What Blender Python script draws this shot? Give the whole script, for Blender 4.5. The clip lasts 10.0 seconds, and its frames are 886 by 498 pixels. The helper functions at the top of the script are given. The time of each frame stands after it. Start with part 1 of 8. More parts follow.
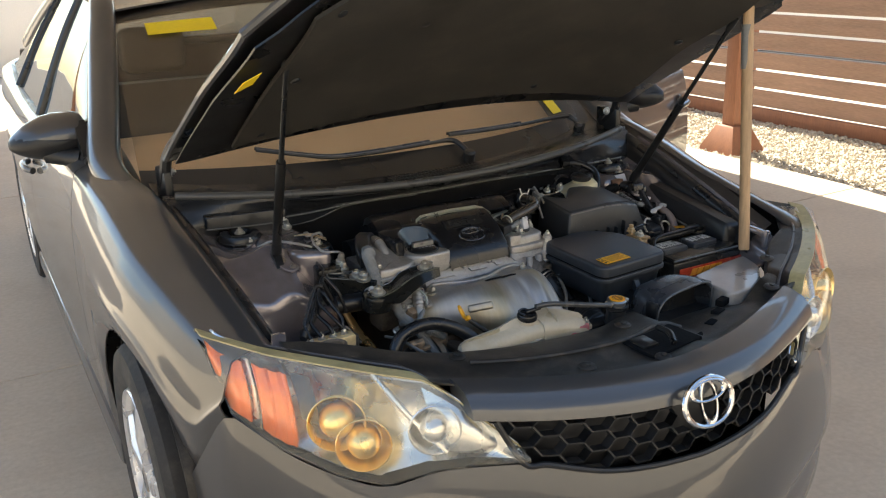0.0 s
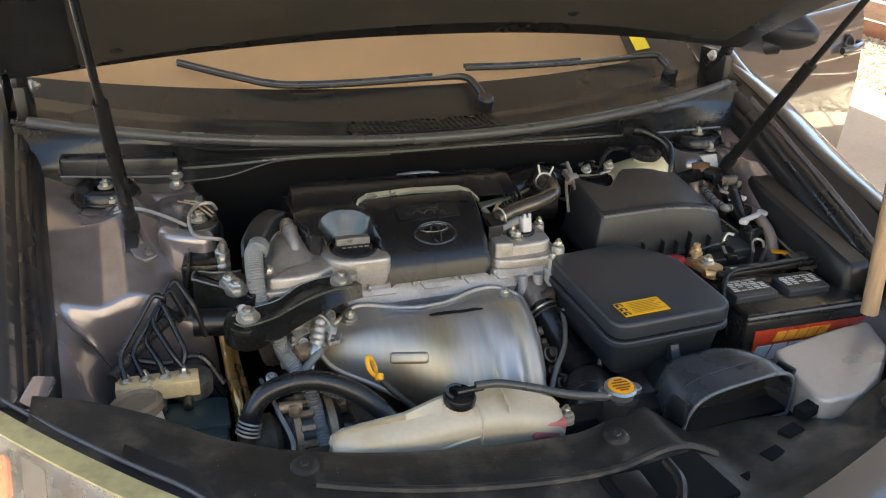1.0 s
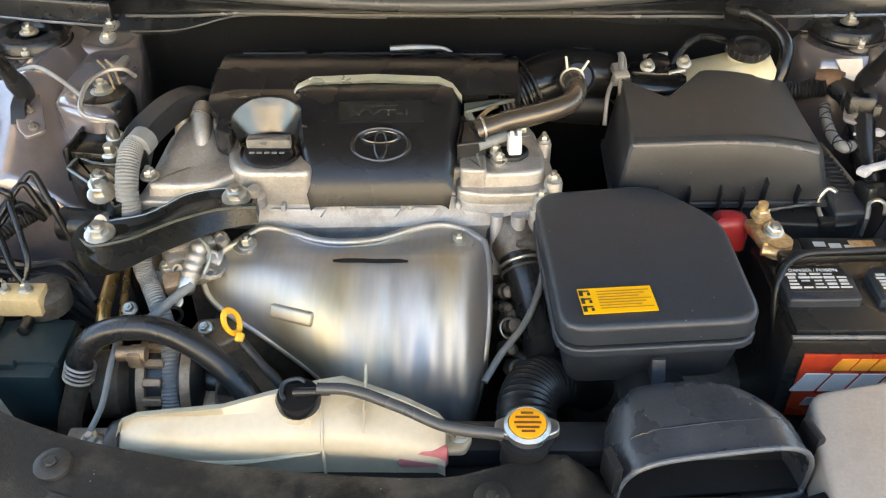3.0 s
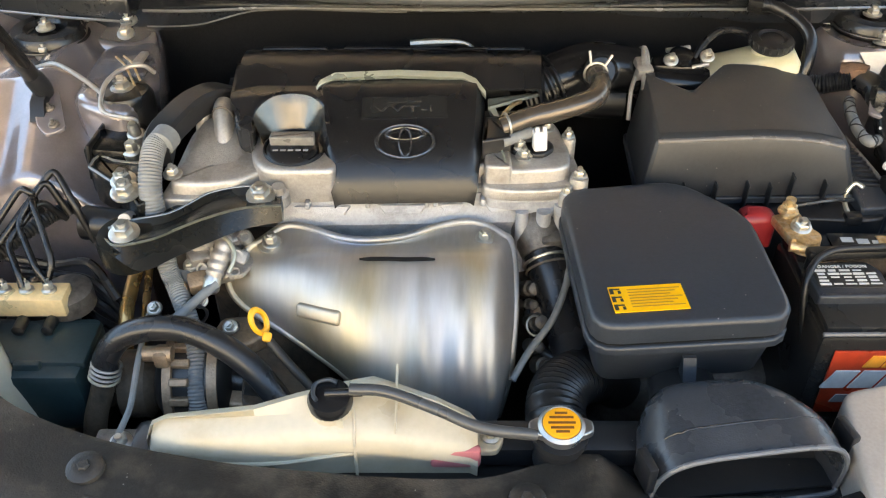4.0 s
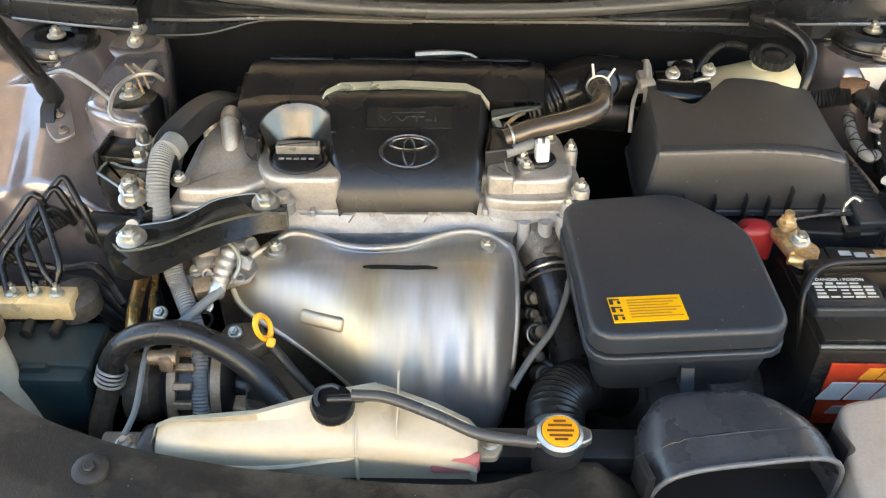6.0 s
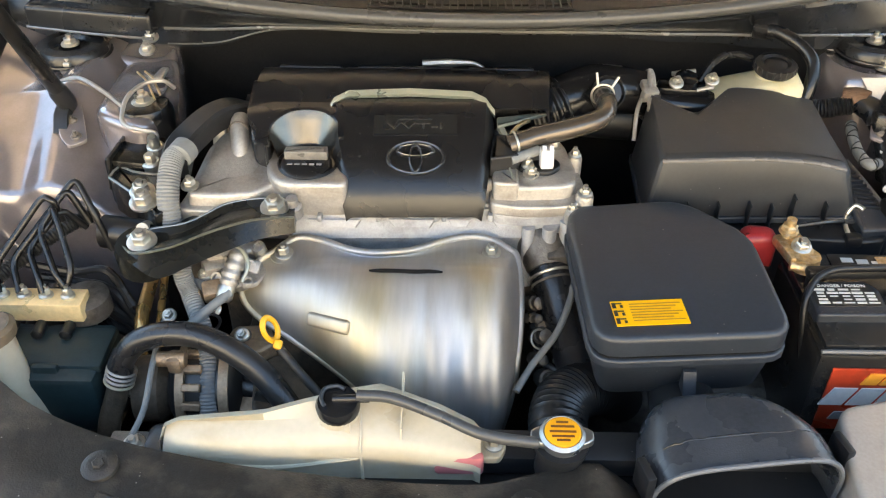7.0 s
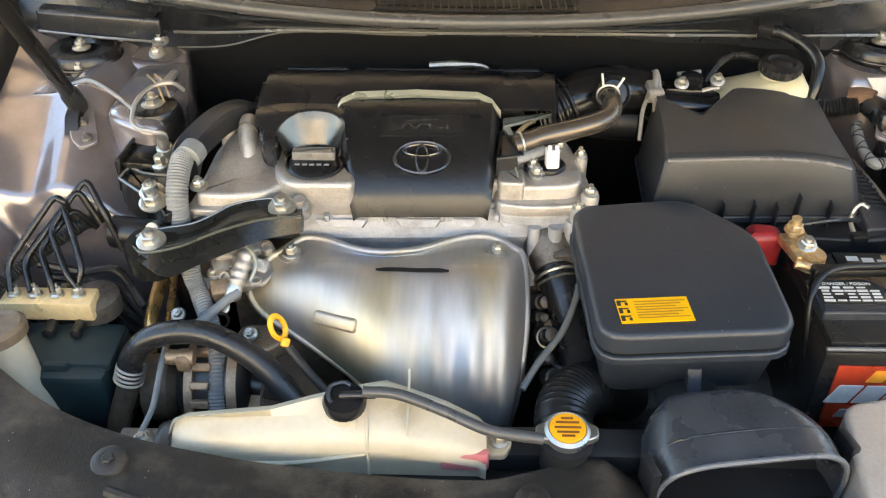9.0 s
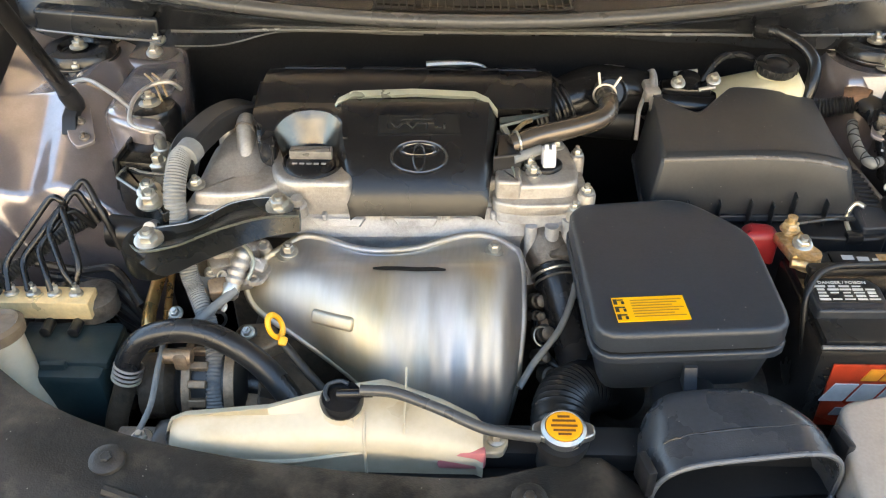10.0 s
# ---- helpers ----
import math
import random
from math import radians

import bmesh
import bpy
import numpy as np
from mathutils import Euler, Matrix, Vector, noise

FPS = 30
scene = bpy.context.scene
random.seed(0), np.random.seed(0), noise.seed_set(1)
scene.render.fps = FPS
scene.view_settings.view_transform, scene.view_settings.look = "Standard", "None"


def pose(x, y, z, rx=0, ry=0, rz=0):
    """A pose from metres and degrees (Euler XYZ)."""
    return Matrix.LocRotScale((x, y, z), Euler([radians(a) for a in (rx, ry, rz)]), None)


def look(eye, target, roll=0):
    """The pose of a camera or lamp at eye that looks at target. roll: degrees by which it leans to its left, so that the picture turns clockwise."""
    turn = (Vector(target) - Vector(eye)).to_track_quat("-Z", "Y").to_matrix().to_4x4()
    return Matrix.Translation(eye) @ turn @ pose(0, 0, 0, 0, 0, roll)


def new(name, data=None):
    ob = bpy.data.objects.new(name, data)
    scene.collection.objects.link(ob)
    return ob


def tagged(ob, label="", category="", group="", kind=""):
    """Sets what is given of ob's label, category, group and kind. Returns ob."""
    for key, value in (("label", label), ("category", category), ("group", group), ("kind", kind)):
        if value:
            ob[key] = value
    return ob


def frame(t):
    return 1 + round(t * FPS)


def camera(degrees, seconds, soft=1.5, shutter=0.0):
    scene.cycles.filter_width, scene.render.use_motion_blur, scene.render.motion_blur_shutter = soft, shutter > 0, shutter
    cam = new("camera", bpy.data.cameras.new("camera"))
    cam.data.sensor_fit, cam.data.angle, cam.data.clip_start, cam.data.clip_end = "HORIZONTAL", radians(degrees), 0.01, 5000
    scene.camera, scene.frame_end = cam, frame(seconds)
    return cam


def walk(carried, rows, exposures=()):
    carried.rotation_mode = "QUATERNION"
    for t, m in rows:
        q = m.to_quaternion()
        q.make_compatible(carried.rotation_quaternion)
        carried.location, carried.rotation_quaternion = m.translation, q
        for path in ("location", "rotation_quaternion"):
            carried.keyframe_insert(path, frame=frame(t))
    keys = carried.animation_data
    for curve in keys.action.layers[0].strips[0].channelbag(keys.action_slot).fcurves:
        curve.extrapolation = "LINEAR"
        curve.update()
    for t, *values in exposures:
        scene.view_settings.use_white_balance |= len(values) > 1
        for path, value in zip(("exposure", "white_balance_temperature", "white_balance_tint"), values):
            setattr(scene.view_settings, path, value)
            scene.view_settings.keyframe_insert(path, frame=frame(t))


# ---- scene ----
# The camera and its path: a hand-held walk up to the open bonnet of a parked saloon.
# x runs to the car's left, y to its tail, z up; the nose is near y = 0.
cam = camera(52.9, 10.0, 1.15)
PATH = [
    (0, (-1.135, -0.997, 1.526), (-0.223, 0.664, 0.885), -1.8),
    (0.5, (-0.759, -0.778, 1.487), (-0.011, 0.931, 0.767), -0.1),
    (1, (-0.462, -0.457, 1.456), (0.098, 1.259, 0.595), 2.0),
    (1.5, (-0.206, -0.251, 1.425), (0.059, 1.44, 0.39), 1.9),
    (2, (0.011, -0.153, 1.426), (0.071, 1.471, 0.26), 1.3),
    (2.5, (0.025, -0.131, 1.425), (0.017, 1.455, 0.207), 0.2),
    (4, (-0.02, -0.113, 1.43), (-0.021, 1.439, 0.169), -0.0),
    (4.5, (-0.015, -0.108, 1.431), (-0.024, 1.44, 0.165), -0.3),
    (5, (-0.018, -0.112, 1.434), (-0.018, 1.438, 0.171), 0.0),
    (5.5, (-0.02, -0.116, 1.44), (-0.021, 1.438, 0.182), 0.3),
    (7, (-0.016, -0.141, 1.439), (-0.042, 1.442, 0.217), 0.4),
    (7.5, (-0.017, -0.146, 1.437), (-0.05, 1.443, 0.223), 0.2),
    (8, (-0.016, -0.149, 1.438), (-0.053, 1.444, 0.23), 0.2),
    (8.5, (-0.014, -0.152, 1.437), (-0.059, 1.441, 0.229), -0.1),
    (9, (-0.011, -0.153, 1.436), (-0.06, 1.439, 0.227), -0.2),
    (9.5, (-0.011, -0.154, 1.439), (-0.054, 1.437, 0.226), -0.1),
    (10, (-0.01, -0.155, 1.438), (-0.054, 1.436, 0.226), -0.1),
]
EXPOSURE = [(0, 1.80, 6800, 4), (0.6, 2.24, 6800, 3), (1.5, 3.06, 7300, 3), (2.5, 3.50, 7700, 3), (10, 3.60, 7700, 3)]
walk(cam, [(t, look(eye, target, roll)) for t, eye, target, roll in PATH], EXPOSURE)

# ---- light: high sun, clear sky, the car in the shade of a carport roof ----
SUN_TO = Vector((0.10, 0.60, 0.79)).normalized()
world = bpy.data.worlds.new("sky")
scene.world = world
world.use_nodes = True
wn = world.node_tree
sky = wn.nodes.new("ShaderNodeTexSky")
sky.sky_type = "NISHITA"
sky.sun_disc = False
sky.sun_elevation = math.asin(SUN_TO.z)
sky.sun_rotation = math.atan2(SUN_TO.x, SUN_TO.y)
wn.links.new(sky.outputs[0], wn.nodes["Background"].inputs[0])
wn.nodes["Background"].inputs[1].default_value = 0.108
sun_data = bpy.data.lights.new("sun", "SUN")
sun_data.energy, sun_data.angle, sun_data.color = 4.6, radians(0.53), (1.0, 0.95, 0.87)
sun = new("sun", sun_data)
sun.matrix_world = look((0, 0, 0), -SUN_TO)


# ---- materials ----
def material(name, base, rough=0.5, metal=0.0, vary=0.15, fine=60.0, coarse=4.0, bump=0.0, bump_scale=200.0,
             coat=0.0, coat_rough=0.05, stain=None, stain_amount=0.0, rough_vary=0.1, stretch=(1, 1, 1), spec=0.5,
             random_tint=0.0, alpha_trans=0.0, subsurface=0.0, speck=0.0):
    """A principled material with grain at two scales, optional stains and fine relief."""
    m = bpy.data.materials.new(name)
    m.use_nodes = True
    nt = m.node_tree
    b = nt.nodes["Principled BSDF"]
    co = nt.nodes.new("ShaderNodeTexCoord")
    mp = nt.nodes.new("ShaderNodeMapping")
    mp.inputs["Scale"].default_value = stretch
    nt.links.new(co.outputs["Object"], mp.inputs["Vector"])
    n1 = nt.nodes.new("ShaderNodeTexNoise")
    n1.inputs["Scale"].default_value, n1.inputs["Detail"].default_value = fine, 5
    n2 = nt.nodes.new("ShaderNodeTexNoise")
    n2.inputs["Scale"].default_value, n2.inputs["Detail"].default_value = coarse, 4
    for n in (n1, n2):
        nt.links.new(mp.outputs[0], n.inputs["Vector"])
    add = nt.nodes.new("ShaderNodeMath")
    add.operation = "ADD"
    nt.links.new(n1.outputs["Fac"], add.inputs[0])
    nt.links.new(n2.outputs["Fac"], add.inputs[1])
    rng = nt.nodes.new("ShaderNodeMapRange")
    rng.inputs["From Min"].default_value, rng.inputs["From Max"].default_value = 0.6, 1.4
    rng.inputs["To Min"].default_value, rng.inputs["To Max"].default_value = 1 - vary, 1 + vary
    nt.links.new(add.outputs[0], rng.inputs["Value"])
    value = rng.outputs[0]
    if random_tint:
        info = nt.nodes.new("ShaderNodeObjectInfo")
        rr = nt.nodes.new("ShaderNodeMapRange")
        rr.inputs["To Min"].default_value, rr.inputs["To Max"].default_value = 1 - random_tint, 1 + random_tint
        nt.links.new(info.outputs["Random"], rr.inputs["Value"])
        mul = nt.nodes.new("ShaderNodeMath")
        mul.operation = "MULTIPLY"
        nt.links.new(value, mul.inputs[0])
        nt.links.new(rr.outputs[0], mul.inputs[1])
        value = mul.outputs[0]
    mix = nt.nodes.new("ShaderNodeVectorMath")
    mix.operation = "SCALE"
    mix.inputs[0].default_value = base
    nt.links.new(value, mix.inputs["Scale"])
    colour = mix.outputs[0]
    if stain is not None:
        n3 = nt.nodes.new("ShaderNodeTexNoise")
        n3.inputs["Scale"].default_value, n3.inputs["Detail"].default_value, n3.inputs["Roughness"].default_value = coarse * 2.3, 8, 0.65
        nt.links.new(mp.outputs[0], n3.inputs["Vector"])
        sr = nt.nodes.new("ShaderNodeMapRange")
        sr.inputs["From Min"].default_value, sr.inputs["From Max"].default_value = 0.48, 0.7
        sr.inputs["To Max"].default_value = stain_amount
        nt.links.new(n3.outputs["Fac"], sr.inputs["Value"])
        mc = nt.nodes.new("ShaderNodeMix")
        mc.data_type = "RGBA"
        nt.links.new(sr.outputs[0], mc.inputs["Factor"])
        nt.links.new(colour, mc.inputs["A"])
        mc.inputs["B"].default_value = (*stain, 1)
        colour = mc.outputs["Result"]
    if speck:
        # sparse pale dust specks
        vo = nt.nodes.new("ShaderNodeTexVoronoi")
        vo.inputs["Scale"].default_value = 110
        nt.links.new(mp.outputs[0], vo.inputs["Vector"])
        near = nt.nodes.new("ShaderNodeMath")
        near.operation = "LESS_THAN"
        near.inputs[1].default_value = 0.085
        nt.links.new(vo.outputs["Distance"], near.inputs[0])
        sep = nt.nodes.new("ShaderNodeSeparateColor")
        nt.links.new(vo.outputs["Color"], sep.inputs[0])
        rare = nt.nodes.new("ShaderNodeMath")
        rare.operation = "GREATER_THAN"
        rare.inputs[1].default_value = 0.78
        nt.links.new(sep.outputs[0], rare.inputs[0])
        both = nt.nodes.new("ShaderNodeMath")
        both.operation = "MULTIPLY"
        nt.links.new(near.outputs[0], both.inputs[0])
        nt.links.new(rare.outputs[0], both.inputs[1])
        amount = nt.nodes.new("ShaderNodeMath")
        amount.operation = "MULTIPLY"
        amount.inputs[1].default_value = speck
        nt.links.new(both.outputs[0], amount.inputs[0])
        ms = nt.nodes.new("ShaderNodeMix")
        ms.data_type = "RGBA"
        nt.links.new(amount.outputs[0], ms.inputs["Factor"])
        nt.links.new(colour, ms.inputs["A"])
        ms.inputs["B"].default_value = (0.30, 0.28, 0.25, 1)
        colour = ms.outputs["Result"]
    nt.links.new(colour, b.inputs["Base Color"])
    rv = nt.nodes.new("ShaderNodeMapRange")
    rv.inputs["From Min"].default_value, rv.inputs["From Max"].default_value = 0.3, 0.7
    rv.inputs["To Min"].default_value, rv.inputs["To Max"].default_value = max(rough - rough_vary, 0.02), min(rough + rough_vary, 1)
    nt.links.new(n2.outputs["Fac"], rv.inputs["Value"])
    nt.links.new(rv.outputs[0], b.inputs["Roughness"])
    b.inputs["Metallic"].default_value = metal
    b.inputs["Specular IOR Level"].default_value = spec
    b.inputs["Coat Weight"].default_value = coat
    b.inputs["Coat Roughness"].default_value = coat_rough
    if subsurface:
        b.inputs["Subsurface Weight"].default_value = subsurface
        b.inputs["Subsurface Radius"].default_value = (0.03, 0.025, 0.015)
        b.inputs["Subsurface Scale"].default_value = 1.0
    if alpha_trans:
        b.inputs["Transmission Weight"].default_value = alpha_trans
    if bump:
        nb = nt.nodes.new("ShaderNodeTexNoise")
        nb.inputs["Scale"].default_value, nb.inputs["Detail"].default_value = bump_scale, 3
        nt.links.new(mp.outputs[0], nb.inputs["Vector"])
        bp = nt.nodes.new("ShaderNodeBump")
        bp.inputs["Strength"].default_value, bp.inputs["Distance"].default_value = bump, 0.002
        nt.links.new(nb.outputs["Fac"], bp.inputs["Height"])
        nt.links.new(bp.outputs[0], b.inputs["Normal"])
    return m


def glass(name, tint=(1, 1, 1), rough=0.0, gloss=0.12, haze=0.0, haze_colour=(0.85, 0.72, 0.42)):
    """Thin pane: clear with a mirror-like film, and a dull oxidised haze where asked for."""
    m = bpy.data.materials.new(name)
    m.use_nodes = True
    nt = m.node_tree
    nt.nodes.remove(nt.nodes["Principled BSDF"])
    tr = nt.nodes.new("ShaderNodeBsdfTransparent")
    tr.inputs[0].default_value = (*tint, 1)
    gl = nt.nodes.new("ShaderNodeBsdfGlossy")
    gl.inputs["Roughness"].default_value = rough
    lw = nt.nodes.new("ShaderNodeLayerWeight")
    pw = nt.nodes.new("ShaderNodeMath")
    pw.operation = "POWER"
    pw.inputs[1].default_value = 4.0
    nt.links.new(lw.outputs["Facing"], pw.inputs[0])
    ad = nt.nodes.new("ShaderNodeMath")
    ad.operation, ad.use_clamp = "MULTIPLY_ADD", True
    ad.inputs[1].default_value = 0.6
    ad.inputs[2].default_value = gloss
    nt.links.new(pw.outputs[0], ad.inputs[0])
    mx = nt.nodes.new("ShaderNodeMixShader")
    nt.links.new(ad.outputs[0], mx.inputs[0])
    nt.links.new(tr.outputs[0], mx.inputs[1])
    nt.links.new(gl.outputs[0], mx.inputs[2])
    out = mx.outputs[0]
    if haze:
        df = nt.nodes.new("ShaderNodeBsdfDiffuse")
        df.inputs[0].default_value = (*haze_colour, 1)
        m2 = nt.nodes.new("ShaderNodeMixShader")
        m2.inputs[0].default_value = haze
        nt.links.new(out, m2.inputs[1])
        nt.links.new(df.outputs[0], m2.inputs[2])
        out = m2.outputs[0]
    nt.links.new(out, nt.nodes["Material Output"].inputs[0])
    return m


PAINT = material("grey metallic paint", (0.060, 0.060, 0.062), 0.34, 0.35, 0.10, 900, 3, 0.02, 900, coat=1.0, coat_rough=0.03, rough_vary=0.03)
# Same paint as the body, lightened to stand in for the sky it reflects.
BAY_PAINT = material("grey apron paint lightened for reflections", (0.27, 0.236, 0.240), 0.19, 0.50, 0.10, 500, 6, coat=1.0, coat_rough=0.03, stain=(0.095, 0.073, 0.058), stain_amount=0.35, rough_vary=0.06)
PLASTIC = material("black moulded plastic", (0.012, 0.0125, 0.014), 0.40, 0, 0.25, 250, 9, 0.10, 700, stain=(0.035, 0.035, 0.036), stain_amount=0.2, rough_vary=0.12, spec=0.45, speck=0.35)
PLASTIC_GREY = material("dark grey moulded plastic", (0.023, 0.028, 0.036), 0.36, 0, 0.25, 260, 9, 0.16, 650, stain=(0.04, 0.043, 0.047), stain_amount=0.15, rough_vary=0.04, spec=0.5, speck=0.6)
PLASTIC_WORN = material("dusty black plastic", (0.020, 0.0175, 0.015), 0.46, 0, 0.35, 180, 7, 0.25, 500, stain=(0.115, 0.092, 0.068), stain_amount=0.6, rough_vary=0.15, spec=0.4, speck=0.6)
GLOSS_BLACK = material("gloss black cover", (0.010, 0.010, 0.011), 0.26, 0, 0.2, 200, 8, 0.03, 600, rough_vary=0.08, speck=0.25)
BLACK_STEEL = material("black painted steel", (0.010, 0.010, 0.0105), 0.30, 0.1, 0.25, 120, 8, 0.05, 300, stain=(0.05, 0.04, 0.03), stain_amount=0.2, rough_vary=0.1)
COWL_PLASTIC = material("glossy cowl plastic", (0.015, 0.0165, 0.019), 0.22, 0, 0.2, 250, 9, 0.06, 700, stain=(0.02, 0.02, 0.02), stain_amount=0.3, rough_vary=0.08, spec=0.5)
ALLOY_WHEEL = material("painted alloy", (0.72, 0.72, 0.73), 0.3, 0.7, 0.08, 150, 10, stain=(0.45, 0.42, 0.38), stain_amount=0.3)
BATTERY_BLACK = material("glossy black battery plastic", (0.021, 0.020, 0.019), 0.24, 0, 0.2, 150, 6, 0.03, 500, rough_vary=0.06, spec=0.6, speck=0.2)
RUBBER = material("black rubber", (0.016, 0.016, 0.017), 0.27, 0, 0.2, 200, 12, 0.08, 500, rough_vary=0.1)
FELT = material("black felt pad", (0.009, 0.009, 0.0095), 0.9, 0, 0.3, 300, 7, 0.5, 900, spec=0.1)
PAD = material("faded felt pad", (0.028, 0.026, 0.023), 0.75, 0, 0.25, 300, 5, 0.4, 900, stain=(0.06, 0.052, 0.042), stain_amount=0.4, spec=0.3)
TYRE = material("tyre rubber", (0.025, 0.024, 0.023), 0.75, 0, 0.3, 90, 8, 0.2, 250, stain=(0.12, 0.10, 0.08), stain_amount=0.4)
ALLOY_CAST = material("cast aluminium", (0.46, 0.435, 0.405), 0.46, 0.75, 0.18, 300, 14, 0.4, 700, stain=(0.26, 0.225, 0.185), stain_amount=0.6, rough_vary=0.1)
ALLOY_DULL = material("dull grey casting", (0.42, 0.42, 0.43), 0.62, 0.35, 0.16, 300, 14, 0.4, 700, stain=(0.15, 0.14, 0.13), stain_amount=0.5)
ALLOY_DIRTY = material("oily cast aluminium", (0.17, 0.15, 0.13), 0.5, 0.6, 0.3, 200, 16, 0.4, 500, stain=(0.035, 0.03, 0.025), stain_amount=0.7, rough_vary=0.12)
SHIELD = material("stamped steel shield", (0.49, 0.462, 0.42), 0.56, 0.92, 0.10, 60, 5, 0.03, 250, stain=(0.42, 0.36, 0.27), stain_amount=0.6, rough_vary=0.08, stretch=(2.6, 0.45, 0.45))


def heat_tint(m):
    """Soft blue and straw bands, as steel takes on by heat."""
    nt = m.node_tree
    b = nt.nodes["Principled BSDF"]
    src = b.inputs["Base Color"].links[0].from_socket
    n = nt.nodes.new("ShaderNodeTexNoise")
    n.inputs["Scale"].default_value, n.inputs["Detail"].default_value = 7.0, 2
    mp = nt.nodes.new("ShaderNodeMapping")
    mp.inputs["Scale"].default_value = (1.8, 0.7, 0.7)
    nt.links.new(nt.nodes["Texture Coordinate"].outputs["Object"], mp.inputs["Vector"])
    nt.links.new(mp.outputs[0], n.inputs["Vector"])
    r = nt.nodes.new("ShaderNodeValToRGB")
    e = r.color_ramp.elements
    e[0].position, e[0].color = 0.34, (0.91, 0.97, 1.12, 1)
    e[1].position, e[1].color = 0.66, (1.09, 1.00, 0.78, 1)
    k = e.new(0.5)
    k.color = (1, 1, 1, 1)
    nt.links.new(n.outputs["Fac"], r.inputs[0])
    mx = nt.nodes.new("ShaderNodeMix")
    mx.data_type, mx.blend_type = "RGBA", "MULTIPLY"
    mx.inputs["Factor"].default_value = 1.0
    nt.links.new(src, mx.inputs["A"])
    nt.links.new(r.outputs[0], mx.inputs["B"])
    nt.links.new(mx.outputs["Result"], b.inputs["Base Color"])


heat_tint(SHIELD)
ZINC = material("zinc plated steel", (0.55, 0.53, 0.48), 0.36, 0.9, 0.15, 300, 30, 0.1, 500, stain=(0.36, 0.30, 0.20), stain_amount=0.35)
CHROME = material("chrome", (0.66, 0.66, 0.67), 0.12, 1.0, 0.06, 100, 10, rough_vary=0.04)
RUSTY = material("rusted steel", (0.16, 0.09, 0.055), 0.75, 0.3, 0.4, 120, 18, 0.5, 300, stain=(0.05, 0.04, 0.03), stain_amount=0.7)
BRASS = material("corroded brass", (0.62, 0.43, 0.22), 0.45, 0.8, 0.35, 200, 50, 0.4, 500, stain=(0.75, 0.70, 0.60), stain_amount=0.6)
GOLD_ZINC = material("yellow chromate steel", (0.86, 0.66, 0.36), 0.34, 0.35, 0.12, 200, 25, 0.05, 400, stain=(0.60, 0.42, 0.20), stain_amount=0.35)
TANK = material("yellowed translucent plastic", (0.47, 0.415, 0.315), 0.34, 0, 0.08, 120, 9, 0.04, 300, stain=(0.38, 0.295, 0.18), stain_amount=0.5, subsurface=0.12)
BOTTLE = material("yellow translucent plastic", (0.55, 0.505, 0.35), 0.38, 0, 0.08, 120, 9, 0.04, 300, stain=(0.44, 0.36, 0.16), stain_amount=0.5, subsurface=0.2)
COOLANT = material("pink coolant level", (0.50, 0.16, 0.17), 0.4, 0, 0.15, 60, 12, subsurface=0.2)
YELLOW = material("yellow label", (0.82, 0.41, 0.006), 0.45, 0, 0.06, 150, 20)
LIME = material("yellow marker tape", (0.80, 0.58, 0.02), 0.5, 0, 0.08, 120, 14)
ORANGE = material("orange cap label", (0.82, 0.33, 0.012), 0.42, 0, 0.08, 150, 25)
YELLOW_PLASTIC = material("orange-yellow dipstick plastic", (0.78, 0.38, 0.02), 0.4, 0, 0.1, 100, 20)
BLACK_INK = material("black print", (0.02, 0.018, 0.015), 0.5, 0, 0.1)
BROWN_INK = material("worn print", (0.34, 0.17, 0.02), 0.5, 0, 0.1)
CAP_INK = material("dark cap print", (0.16, 0.055, 0.010), 0.5, 0, 0.1)
WHITE_INK = material("white print", (0.58, 0.58, 0.56), 0.5, 0, 0.1, 200, 30)
FUNNEL = material("bronze-grey filler metal", (0.145, 0.128, 0.105), 0.22, 0.90, 0.3, 25, 18, 0.02, 300, stretch=(3, 3, 0.2), rough_vary=0.04)
GRIP = material("worn grey grip plastic", (0.16, 0.155, 0.145), 0.35, 0.3, 0.2, 200, 40, 0.2, 400, stain=(0.3, 0.28, 0.25), stain_amount=0.4)
EMBOSS = material("satin dark badge", (0.14, 0.14, 0.14), 0.20, 0.8, 0.1, 200, 15)
# Chrome strip whose pale green reflection is put into a duller base colour.
REFLECTING_STRIP = material("chrome with a painted pale reflection", (0.50, 0.53, 0.45), 0.32, 0.6, 0.06, 200, 12)
GREY_INK = material("grey embossed print", (0.22, 0.22, 0.23), 0.35, 0, 0.1)
RED = material("red plastic", (0.32, 0.022, 0.026), 0.4, 0, 0.15, 100, 15)
LABEL_RED = material("red battery label", (0.50, 0.05, 0.02), 0.3, 0, 0.3, 30, 9, stain=(0.06, 0.02, 0.01), stain_amount=0.6)
LABEL_ORANGE = material("orange battery print", (0.85, 0.33, 0.04), 0.3, 0, 0.12, 60, 15)
CONDUIT = material("grey conduit", (0.185, 0.19, 0.19), 0.5, 0, 0.15, 200, 15, 0.1, 400, stain=(0.12, 0.11, 0.10), stain_amount=0.4)
WOOD = material("bare wooden stick", (0.42, 0.28, 0.16), 0.6, 0, 0.25, 40, 6, 0.2, 150, stretch=(6, 6, 0.6))
FENCE_WOOD = material("brown stained fence wood", (0.33, 0.205, 0.145), 0.7, 0, 0.28, 30, 2.5, 0.3, 90, stretch=(6, 0.6, 6), random_tint=0.18, stain=(0.30, 0.20, 0.14), stain_amount=0.5)
